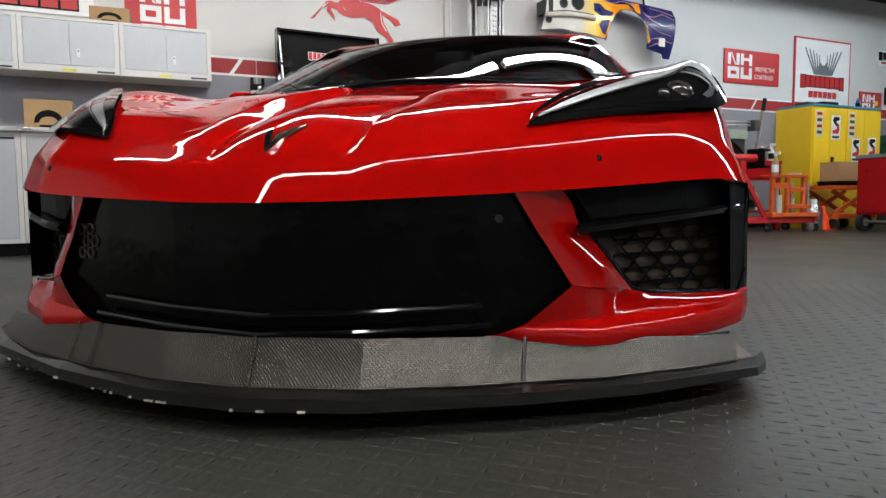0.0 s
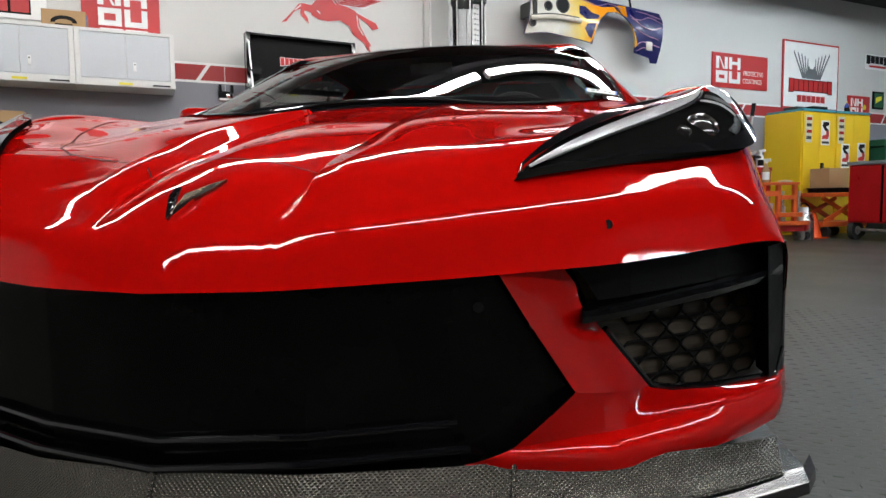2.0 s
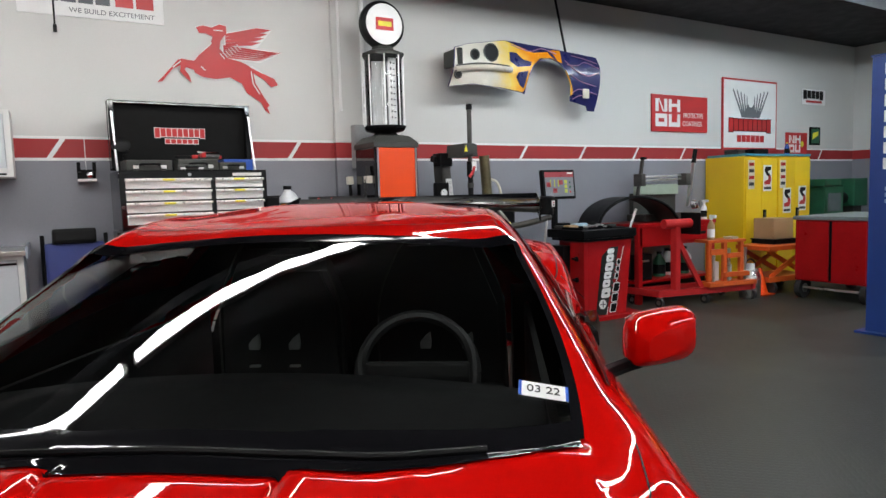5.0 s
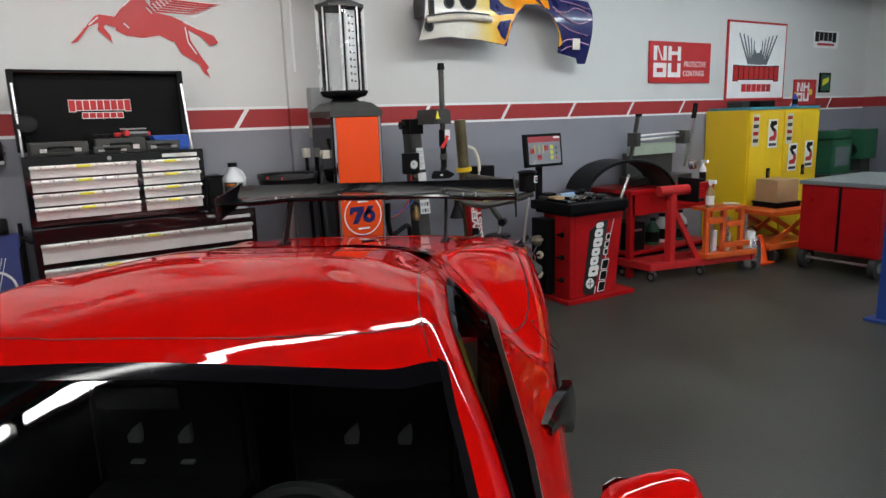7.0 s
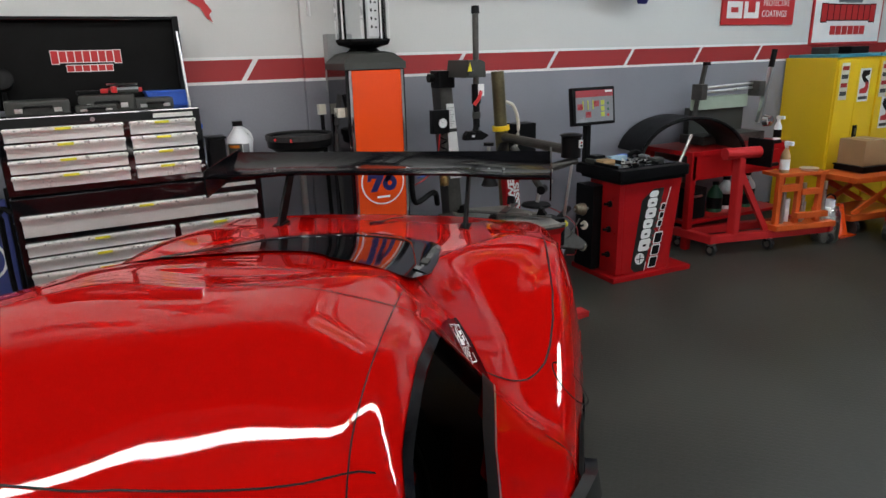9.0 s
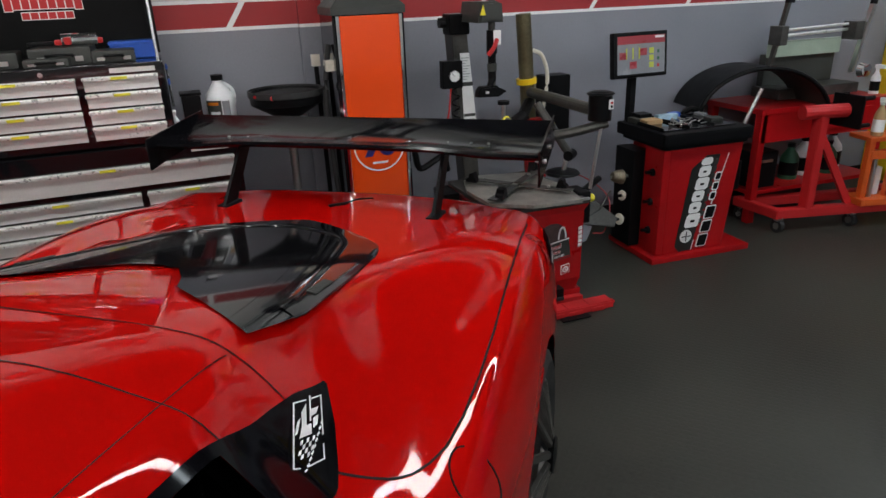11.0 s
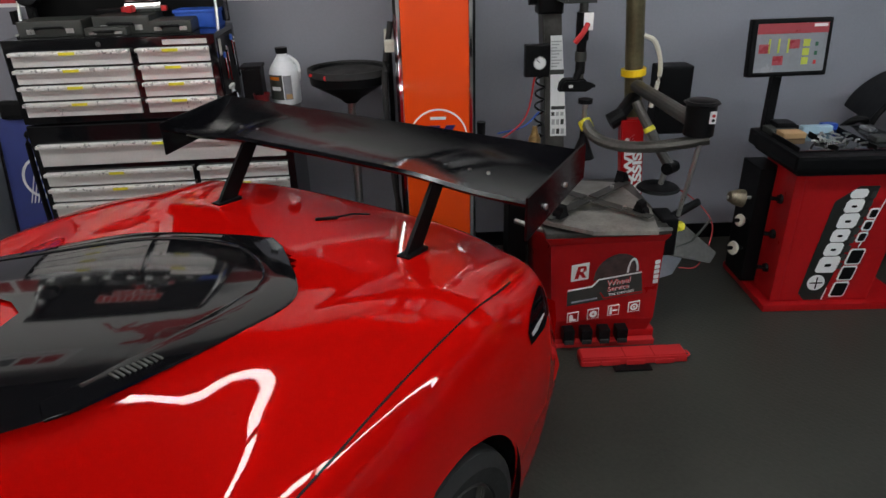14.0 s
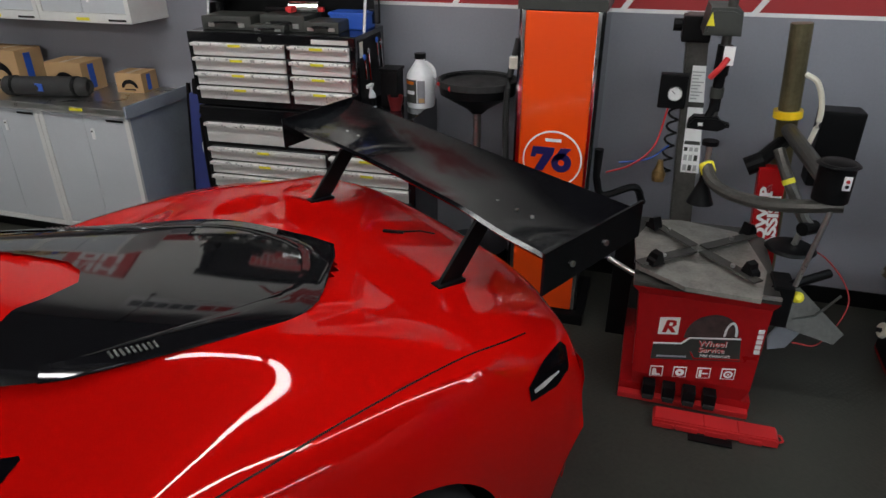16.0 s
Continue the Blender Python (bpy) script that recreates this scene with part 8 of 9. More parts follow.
part("switch_dot", disc(0.007, 0.003, Matrix.Translation((4.298, 5.375, 1.135)), 12), BLACK, ty)
cnb = part("control_can", lathe([(0.001, 0), (0.065, 0), (0.065, 0.147), (0.052, 0.156), (0.001, 0.156)], 24, m=Matrix.Translation((4.272, 5.45, 1.055))), BLACK, ty, "black round control", True)
part("control_ring", lathe([(0.068, 0.115), (0.078, 0.123), (0.068, 0.131)], 24, m=Matrix.Translation((4.272, 5.45, 1.075))), BLACK, cnb)
part("switch", box(4.285, 4.311, 5.378, 5.388, 1.12, 1.172), WHITE, cnb, "white switch plate")
part("switch_dot", disc(0.007, 0.003, Matrix.Translation((4.298, 5.375, 1.155)), 12), SIGN_RED, cnb)
part("thin_rod", rod((4.24, 5.46, 0.66), (4.295, 5.46, 1.03), 0.01), STEEL, ty, "steel rod")
part("wheel_support", plate([(0, 0), (0.3, 0.03), (0.32, 0.09), (0.06, 0.2), (-0.02, 0.16)], 0.02, pose(4.17, 5.5, 0.45, -28, 20, 0)), DARK_STEEL, ty, "bead breaker shovel")
part("breaker_arm", rod((4.14, 5.48, 0.6), (4.4, 5.62, 0.66), 0.02), BLACK, ty)
part("breaker_lever", tube([Vector((4.28, 5.53, 0.46)), Vector((4.37, 5.55, 0.48)), Vector((4.45, 5.56, 0.59))], 0.006, 6), CASE_GREY, ty)
part("grip_tag", lathe([(0.012, 0), (0.024, 0.015), (0.018, 0.03), (0.024, 0.05), (0.012, 0.06)], 12, m=pose(4.27, 5.53, 0.57, 60)), YELLOW_TAG, ty)
part("breaker_block", box(4.17, 4.25, 5.46, 5.62, 0.45, 0.64, 0.012), BLACK, ty)
part("breaker_pad", plate([(0, 0), (0.07, 0.02), (0.12, 0.1), (0.03, 0.13), (-0.01, 0.06)], 0.012, pose(4.22, 5.54, 0.28, -15, 0, 0), 0.004), CAB_SIDE, ty, "pale plastic pad")
part("red_hose", tube(spline([(4.3, 6.0, 0.62), (4.45, 5.9, 0.6), (4.53, 5.7, 0.5), (4.42, 5.55, 0.35), (4.3, 5.5, 0.36)], 8), 0.0035, 6), STRIPE_RED, ty, "red air hose")
part("left_arm", rod((3.48, 5.55, 0.63), (3.64, 5.45, 0.6), 0.012), STEEL, ty)
part("black_lever", rod((3.36, 6.0, 0.85), (3.36, 6.0, 1.0), 0.018, 0.024), BLACK, ty)
part("pipework", tube(spline([(3.36, 6.0, 0.85), (3.4, 6.02, 0.75), (3.55, 6.05, 0.8), (3.6, 6.1, 0.7)], 6), 0.02, 8), BLACK, ty)
part("rear_leg", box(3.5, 3.6, 5.9, 6.1, 0.001, 0.6, 0.006), BLACK, ty)

# wheel balancer ------------------------------------------------------------------
bl = thing("wheel_balancer", pose(4.93, 5.66, 0, 0, 0, -2), "red wheel balancer with black tray and screen", "wheel balancer")
part("base", box(-0.08, 0.7, -0.04, 0.5, 0.001, 0.04, 0.006), RED_DARK, bl, "red base plate")
bod = part("body", box(0.02, 0.58, 0.0, 0.42, 0.04, 0.77, 0.012), RED_DARK, bl, "red cabinet")
for v in bod.data.vertices:
    if v.co.x > 0.5:
        v.co.x -= 0.08 * (0.77 - v.co.z) / 0.73
# Solid black box put in for the shade of the side niche.
part("side_recess", box(-0.1, 0.02, 0.22, 0.44, 0.05, 0.72, 0.008), BLACK, bl, "black panel for the shade in the side niche")
cheek = part("side_cheek", box(-0.03, 0.02, 0.0, 0.2, 0.045, 0.768, 0.006), RED_DARK, bl)
for z in (0.2, 0.4, 0.6):
    peg = part("cone_peg", rod((-0.03, 0.1, z), (-0.045, 0.1, z), 0.026, 0.022, seg=14), BLACK, cheek, "black cone peg")
    part("peg_tip", rod((-0.045, 0.1, z), (-0.085, 0.1, z + 0.006), 0.01, 0.012, seg=10), BLACK, peg)
rim = part("spare_cone", lathe([(0.012, -0.02), (0.05, -0.015), (0.042, 0.03), (0.028, 0.06), (0.012, 0.065)], 18, m=pose(-0.16, 0.28, 0.54, 0, -80, 0)), mat("worn_cone", (0.2, 0.17, 0.12), 0.4, 0.6, 0.5, 30, 80), bl, "worn metal centring cone", True)
part("cone_pin", rod((-0.23, 0.28, 0.545), (-0.09, 0.28, 0.54), 0.01), STEEL, rim)
for z, x, r in ((0.41, -0.14, 0.032), (0.24, -0.15, 0.036)):
    q = part("spare_flange", lathe([(0.014, -0.008), (r, -0.008), (r + 0.004, 0.0), (r, 0.008), (0.014, 0.008)], 24, m=pose(x, 0.27, z, 0, -80, 15)), CREAM, bl, "pale plastic flange", True)
    part("flange_pin", rod((x - 0.03, 0.27, z), (-0.09, 0.27, z), 0.011), BLACK, q)
tray = part("tray", box(-0.07, 0.6, -0.05, 0.5, 0.79, 0.875, 0.02), BLACK, bl, "black weight tray")
part("tray_skirt", box(-0.04, 0.59, -0.02, 0.46, 0.765, 0.795, 0.006), BLACK, tray)
for x in (-0.03, 0.16, 0.35):
    part("pocket", box(x, x + 0.17, 0.02, 0.44, 0.8755, 0.884, 0.004), GLOSS_BLACK, tray)
    part("pocket_wall", box(x - 0.008, x - 0.002, 0.02, 0.44, 0.8755, 0.9, 0.002), BLACK, tray)
rng = random.Random(7)
for k in range(26):
    x, y = 0.1 + rng.random() * 0.24, 0.06 + rng.random() * 0.2
    part("wheel_weight", bar((x, y, 0.892 + rng.random() * 0.02), (x + rng.uniform(-0.05, 0.05), y + rng.uniform(-0.05, 0.05), 0.892 + rng.random() * 0.02), 0.009, 0.007), STEEL, tray, "small grey weight")
for x, y, wx, wy, hz, mm in ((-0.02, 0.22, 0.12, 0.09, 0.03, CARDBOARD), (0.12, 0.3, 0.16, 0.05, 0.04, mat("pale_blue_rag", (0.35, 0.5, 0.6), 0.8)), (0.4, 0.12, 0.1, 0.08, 0.025, CASE_GREY), (0.0, 0.34, 0.1, 0.1, 0.05, BLACK), (0.26, 0.36, 0.08, 0.05, 0.035, BLUE), (0.47, 0.3, 0.05, 0.09, 0.02, STEEL)):
    part("clutter", box(x, x + wx, y, y + wy, 0.884, 0.884 + hz, 0.01), mm, tray, "loose part in the tray")
def lean(x, z):
    """The front mark's slant: x grows with height."""
    return x + 0.2 * (z - 0.1)


def glyph(name, x, z, w, h, material, y, r=0.012, parent=None, label=""):
    """A slanted block with cut corners, standing for one sign of a maker's mark."""
    pts = [(x + r, z), (x + w - r, z), (x + w, z + r), (x + w, z + h - r), (x + w - r, z + h), (x + r, z + h), (x, z + h - r), (x, z + r)]
    return part(name, plate([(lean(p, q), q) for p, q in pts], 0.003, Matrix.Translation((0, y, 0))), material, parent or bod, label)


part("front_mark", plate([(0.115, 0.09), (0.15, 0.05), (0.24, 0.05), (0.4, 0.7), (0.3, 0.7), (0.19, 0.62)], 0.003, Matrix.Translation((0, -0.004, 0))), mat("mark_dark", (0.012, 0.014, 0.012), 0.4), bod, "dark graphic panel")
z = 0.215
for h, w in ((0.1, 0.11), (0.08, 0.09), (0.077, 0.09), (0.087, 0.1), (0.077, 0.09), (0.055, 0.085)):
    g = glyph("front_block", 0.148, z, w, h - 0.006, WHITE, -0.0066, 0.014, None, "white block of a maker's mark")
    if h > 0.06:
        glyph("block_notch", 0.148 + w * 0.34, z + h * 0.36, w * 0.3, h * 0.16, BLACK, -0.0092, 0.004, g)
    z += h
dot = part("front_dot", disc(0.046, 0.003, Matrix.Translation((0.195, -0.0066, 0.155)), 24), WHITE, bod)
part("dot_cross", bar((0.16, -0.0095, 0.155), (0.23, -0.0095, 0.155), 0.002, 0.006), BLACK, dot)
part("dot_cross", bar((0.195, -0.0095, 0.12), (0.195, -0.0095, 0.19), 0.002, 0.006, up=(1, 0, 0)), BLACK, dot)
for k in range(9):
    glyph("front_block", 0.253, 0.235 + 0.05 * k, 0.026, 0.036, CASE_GREY, -0.0066, 0.003)
z = 0.065
for h, w in ((0.1, 0.082), (0.095, 0.082), (0.1, 0.082), (0.03, 0.0), (0.066, 0.05), (0.066, 0.05), (0.066, 0.05)):
    if w:
        g = glyph("front_block", 0.285, z, w, h - 0.008, WHITE, -0.0066, 0.008, None, "outlined block of a maker's mark")
        g = glyph("block_inner", 0.293, z + 0.008, w - 0.016, h - 0.024, BLACK, -0.0092, 0.006, g)
    z += h
part("front_line", bar((0.37, -0.006, 0.36), (0.465, -0.006, 0.7), 0.003, 0.005), WHITE, bod)
part("front_line", bar((0.245, -0.006, 0.05), (0.26, -0.006, 0.12), 0.003, 0.005), WHITE, bod)
part("screen_post", box(-0.02, 0.025, 0.44, 0.49, 0.87, 1.2, 0.006), BLACK, bl, "black screen post")
m = Matrix.Translation((0.0, 0.39, 1.17)) @ pose(0, 0, 0, -6, 0, 4)
sc = part("screen", box(-0.19, 0.235, 0, 0.05, 0.0, 0.29, 0.014), BLACK, bl, "balancer screen with coloured picture")
sc.data.transform(m)


def on_screen(x0, x1, z0, z1, material, y=-0.004):
    q = part("screen_field", box(x0, x1, y, y + 0.003, z0, z1), material, sc)
    q.data.transform(m)


on_screen(-0.165, 0.21, 0.025, 0.265, SCREEN_GREY)
on_screen(-0.165, 0.21, 0.215, 0.265, SCREEN_RED, -0.006)
on_screen(0.13, 0.2, 0.245, 0.26, WHITE, -0.008)
for x, z in ((-0.15, 0.12), (0.01, 0.14), (-0.07, 0.06)):
    on_screen(x, x + 0.055, z, z + 0.045, SCREEN_RED, -0.006)
for k in range(3):
    on_screen(0.085, 0.12, 0.06 + 0.045 * k, 0.095 + 0.045 * k, SCREEN_LIME, -0.006)
    on_screen(0.15, 0.165, 0.06 + 0.045 * k, 0.08 + 0.045 * k, SIGN_RED if k == 0 else GREEN, -0.006)
    on_screen(-0.1 + 0.05 * k, -0.09 + 0.05 * k, 0.12, 0.19, SCREEN_LIME, -0.006)
part("keypad", box(-0.04, 0.1, 0.3, 0.42, 0.876, 0.91, 0.01), CASE_GREY, tray)
gd = thing("wheel_guard", pose(6.0, 5.98, 0.8, 0, 4, -14), "dark grey curved wheel guard hood", "wheel guard")
rows = []
for a in np.linspace(math.radians(172), math.radians(12), 22):
    rows.append([Vector((0.5 * math.cos(a), y, 0.36 * math.sin(a))) for y in (0, 0.04, 0.4, 0.44)])
part("hood", grid(rows), BLACK, gd, "curved black hood", True)
part("hood_inside", grid([[p * 0.96 + Vector((0, 0.005, 0)) for p in r] for r in rows]), CASE_GREY, gd, "", True)
part("front_lip", tube([r[0] for r in rows], 0.016, 8), BLACK, gd, "", True)
part("hinge_arm", tube(spline([(-0.49, 0.05, 0.05), (-0.55, 0.05, 0.06), (-0.6, 0.08, 0.0), (-0.64, 0.12, -0.08)], 5), 0.022, 8), BLACK, gd, "black hinge arm", True)
sw = thing("balancer_shaft", pose(5.62, 5.9, 0.74), "dark balancer shaft with a round flange", "shaft")
part("shaft", rod((-0.09, 0, 0), (0.14, 0.0, 0), 0.03), DARK_STEEL, sw)
part("flange", rod((0.06, 0, 0), (0.09, 0, 0), 0.08), DARK_STEEL, sw)
part("measuring_arm", rod((0.1, 0.06, -0.12), (0.26, 0.02, 0.3), 0.014), STEEL, sw, "grey measuring arm")
part("motor_box", box(-0.03, 0.18, 0.02, 0.2, -0.42, -0.2, 0.02), BLACK, sw)

# red steel bench and the machine on it ---------------------------------------------
bn = thing("steel_bench", pose(5.98, 5.98, 0), "red steel workbench with lower shelf", "workbench")
part("top", box(0, 1.28, 0, 0.58, 0.83, 0.87, 0.006), RED_DARK, bn, "red top")
part("apron", box(0.03, 1.25, 0.01, 0.03, 0.62, 0.83), RED_DARK, bn)
part("drawer", box(0.5, 1.1, -0.004, 0.01, 0.66, 0.81, 0.004), RED_DARK, bn, "red drawer")
for x in (0.04, 1.24):
    for y in (0.04, 0.54):
        part("leg", box(x - 0.03, x + 0.03, y - 0.03, y + 0.03, 0.001, 0.83, 0.004), RED_DARK, bn)
part("shelf", box(0.02, 1.26, 0.02, 0.56, 0.22, 0.25, 0.004), RED_DARK, bn, "red lower shelf")
for k, (x, y, r, h, mm) in enumerate(((0.55, 0.2, 0.07, 0.28, GREEN), (0.75, 0.25, 0.08, 0.3, PLASTIC_CLEAR), (0.95, 0.2, 0.07, 0.26, GREEN), (1.1, 0.3, 0.08, 0.3, PLASTIC_CLEAR))):
    bottle("fluid_jug", 5.98 + x, 5.98 + y, 0.251, r, h, mm, "plastic fluid jug on the bench's shelf")
bk = thing("black_case", pose(6.05, 6.05, 0.251), "black case on the bench's shelf", "case")
part("shell", box(0, 0.22, 0, 0.3, 0, 0.28, 0.015), BLACK, bk)
part("grip", box(0.06, 0.16, -0.012, 0.0, 0.2, 0.22, 0.004), STEEL, bk)
lt = thing("brake_lathe", pose(6.36, 6.3, 0.871), "grey bench machine with twin uprights and rails", "machine")
part("bed", box(0.0, 0.82, -0.08, 0.2, 0, 0.08, 0.01), DARK_STEEL, lt, "grey bed")
part("panel", box(0.04, 0.76, 0.1, 0.14, 0.3, 0.42, 0.006), mat("pale_green_panel", (0.35, 0.42, 0.33), 0.4), lt, "pale green panel")
part("back_panel", box(0.04, 0.76, 0.14, 0.2, 0.08, 0.32, 0.006), CASE_GREY, lt)
for z in (0.46, 0.5):
    part("rail", rod((0.02, 0.06, z), (0.8, 0.06, z + 0.02), 0.012), STEEL, lt, "bright rail")
part("upright", bar((0.0, 0.05, 0.25), (0.1, 0.05, 0.72), 0.03, 0.03), DARK_STEEL, lt)
part("upright_tip", box(0.08, 0.14, 0.03, 0.07, 0.7, 0.73, 0.004), BLACK, lt)
part("lever", bar((0.8, 0.0, 0.15), (0.92, 0.0, 0.72), 0.035, 0.03), STEEL, lt, "long steel lever")
part("lever_grip", rod((0.91, 0.0, 0.66), (0.94, 0.0, 0.82), 0.026), BLACK, lt, "black grip")
part("clamp", box(0.0, 0.07, -0.02, 0.1, 0.4, 0.54, 0.01), DARK_STEEL, lt)
part("clamp", box(0.75, 0.84, -0.02, 0.1, 0.4, 0.54, 0.01), DARK_STEEL, lt)
part("chuck", lathe([(0.001, 0.06), (0.05, 0.05), (0.06, 0), (0.001, 0)], 16, m=pose(0.84, -0.06, 0.17, 90)), CHROME, lt, "bright chuck", True)
bottle("spray_bottle", 7.2, 6.1, 0.871, 0.035, 0.2, WHITE, "white spray bottle on the bench", WHITE, True)

# engine stand, jack frame and bottle ----------------------------------------------
es = thing("engine_stand", pose(0, 0, 0), "red engine stand on casters", "engine stand")
part("leg", bar((6.05, 5.78, 0.14), (7.25, 5.5, 0.14), 0.07, 0.07, bevel=0.006), SIGN_RED, es, "red leg")
part("leg", bar((6.0, 6.1, 0.14), (7.2, 5.85, 0.14), 0.07, 0.07, bevel=0.006), SIGN_RED, es, "red leg")
part("cross_leg", bar((6.02, 5.72, 0.15), (6.0, 6.14, 0.15), 0.07, 0.07, bevel=0.006), SIGN_RED, es)
part("cross_leg", bar((7.22, 5.46, 0.15), (7.2, 5.9, 0.15), 0.07, 0.07, bevel=0.006), SIGN_RED, es)
part("upright", bar((6.27, 5.74, 0.15), (6.27, 5.74, 0.9), 0.075, 0.075, bevel=0.006, up=(0, 1, 0)), SIGN_RED, es, "red upright")
part("brace", bar((6.6, 5.67, 0.17), (6.29, 5.73, 0.7), 0.03, 0.05), SIGN_RED, es)
part("head_tube", rod((6.12, 5.77, 0.87), (6.45, 5.7, 0.87), 0.05), SIGN_RED, es)
hd = part("mount_plate", box(6.45, 6.47, 5.58, 5.82, 0.75, 0.98, 0.006), BLACK, es, "black mounting plate")
for y, z in ((5.6, 0.96), (5.8, 0.96), (5.6, 0.77), (5.8, 0.77)):
    part("arm", rod((6.46, y, z), (6.56, y, z), 0.016), BLACK, hd)
for x, y in ((6.05, 5.76), (6.02, 6.1), (7.22, 5.49), (7.2, 5.86), (6.62, 5.64)):
    cw = part("caster", rod((x - 0.018, y, 0.051), (x + 0.018, y, 0.051), 0.05, seg=18), RUBBER, es, "caster")
    part("caster_hub", rod((x - 0.02, y, 0.051), (x + 0.02, y, 0.051), 0.026, seg=12), STEEL, cw)
    part("caster_fork", box(x - 0.024, x + 0.024, y - 0.02, y + 0.02, 0.09, 0.11), STEEL, cw)
jk = thing("jack_frame", pose(6.62, 5.6, 0.176, 0, 0, -13), "orange transmission jack frame with bottle jacks on the stand's legs", "jack")
for x in (0.0, 0.2, 0.42):
    part("column", box(x, x + 0.045, 0.0, 0.045, 0.05, 0.5, 0.006), ORANGE_STEEL, jk, "orange column")
    part("ram", rod((x + 0.09, 0.03, 0.05), (x + 0.09, 0.03, 0.4), 0.018), STEEL, jk, "steel ram")
part("top_beam", box(-0.02, 0.48, -0.02, 0.2, 0.47, 0.5, 0.006), ORANGE_STEEL, jk, "orange top plate")
part("mid_beam", box(0.02, 0.2, -0.01, 0.05, 0.34, 0.4, 0.005), ORANGE_STEEL, jk)
part("mid_beam", box(0.24, 0.42, -0.01, 0.05, 0.3, 0.35, 0.005), ORANGE_STEEL, jk)
part("foot_beam", box(-0.02, 0.6, -0.05, 0.15, 0.002, 0.05, 0.006), ORANGE_STEEL, jk)
part("step_plate", box(0.18, 0.5, -0.05, 0.0, 0.1, 0.15, 0.006), ORANGE_STEEL, jk)
part("pad", lathe([(0.001, 0.0), (0.07, 0), (0.08, 0.02), (0.001, 0.03)], 18, m=Matrix.Translation((0.36, 0.08, 0.5))), CREAM, jk)
part("white_block", box(0.12, 0.19, 0.06, 0.12, 0.05, 0.26, 0.006), WHITE, jk)
part("white_block", box(0.28, 0.36, 0.06, 0.12, 0.05, 0.22, 0.006), WHITE, jk)
bottle("spray_bottle", 6.7, 5.63, 0.677, 0.04, 0.24, CARDBOARD, "cream spray bottle on the jack frame", WHITE, True)
cn = thing("gas_canister", pose(7.28, 5.56, 0.001), "silver gas canister with a white collar beside the stand", "canister")
part("tank", lathe([(0.001, 0), (0.1, 0), (0.11, 0.02), (0.11, 0.24), (0.08, 0.32), (0.001, 0.32)], 24), STEEL, cn, "", True)
part("collar", lathe([(0.05, 0.31), (0.05, 0.38), (0.045, 0.38), (0.045, 0.31)], 18), WHITE, cn)
part("handle", tube(spline([(-0.08, 0, 0.28), (-0.09, 0, 0.38), (0.0, 0, 0.43), (0.09, 0, 0.38), (0.08, 0, 0.28)], 5), 0.008, 6), BLACK, cn)
co = thing("traffic_cone", pose(7.55, 5.62, 0.001), "small orange traffic cone on the floor", "cone")
part("cone", lathe([(0.1, 0.02), (0.09, 0.03), (0.025, 0.3), (0.001, 0.3)], 20), ORANGE, co, "", True)
part("base", box(-0.12, 0.12, -0.12, 0.12, 0, 0.02, 0.004), ORANGE, co)


# yellow safety cabinets ---------------------------------------------------------
def safety_cabinet(x0, w, papers, logos):
    ob = thing("safety_cabinet", pose(x0, 6.03, 0), "tall yellow safety cabinet with stickers", "cabinet", "yellow cabinets")
    part("body", box(0.002, w - 0.002, 0.02, 0.56, 0.06, 1.6, 0.008), YELLOW, ob, "yellow body")
    part("plinth", box(0.03, w - 0.03, 0.05, 0.54, 0.001, 0.06), YELLOW, ob)
    mid = w / 2
    d1 = part("door", box(0.02, mid - 0.003, 0.0, 0.02, 0.09, 1.57, 0.004), YELLOW, ob, "yellow door")
    d2 = part("door", box(mid + 0.003, w - 0.02, 0.0, 0.02, 0.09, 1.57, 0.004), YELLOW, ob, "yellow door")
    h = part("handle", box(mid + 0.03, mid + 0.09, -0.012, 0.0, 0.82, 0.94, 0.006), BLACK, d2, "black paddle handle")
    part("handle_slot", box(mid + 0.045, mid + 0.075, -0.016, -0.012, 0.85, 0.91, 0.002), DARK_STEEL, h)
    tray2 = part("top_tray", box(0.01, w - 0.01, 0.0, 0.54, 1.6005, 1.63, 0.006), TEAL, ob, "teal tray on top")
    for x in papers:
        pp = part("warning_sheet", box(x, x + 0.12, -0.0035, -0.0005, 1.2, 1.55), CREAM, d1, "printed warning sheet")
        for k in range(4):
            part("print_line", box(x + 0.012, x + 0.108, -0.005, -0.0036, 1.24 + 0.08 * k, 1.28 + 0.08 * k), RED_DARK if k % 2 else CASE_GREY, pp)
    for x, z in logos:
        sl = part("sticker", box(x, x + 0.17, -0.0035, -0.0005, z, z + 0.32), YELLOW_TAG if False else WHITE, d2, "sticker of red and black shapes")
        part("shape", plate([(x + 0.15, z + 0.3), (x + 0.04, z + 0.3), (x + 0.02, z + 0.25), (x + 0.06, z + 0.2), (x + 0.11, z + 0.17), (x + 0.15, z + 0.19), (x + 0.08, z + 0.24), (x + 0.15, z + 0.26)], 0.002, Matrix.Translation((0, -0.006, 0))), BLACK, sl)
        part("shape", plate([(x + 0.02, z + 0.08), (x + 0.13, z + 0.08), (x + 0.155, z + 0.13), (x + 0.15, z + 0.18), (x + 0.1, z + 0.2), (x + 0.1, z + 0.14), (x + 0.02, z + 0.12)], 0.002, Matrix.Translation((0, -0.006, 0))), SIGN_RED, sl)
        part("bar", box(x + 0.015, x + 0.155, -0.006, -0.0036, z + 0.02, z + 0.05), CASE_GREY, sl)
    return ob


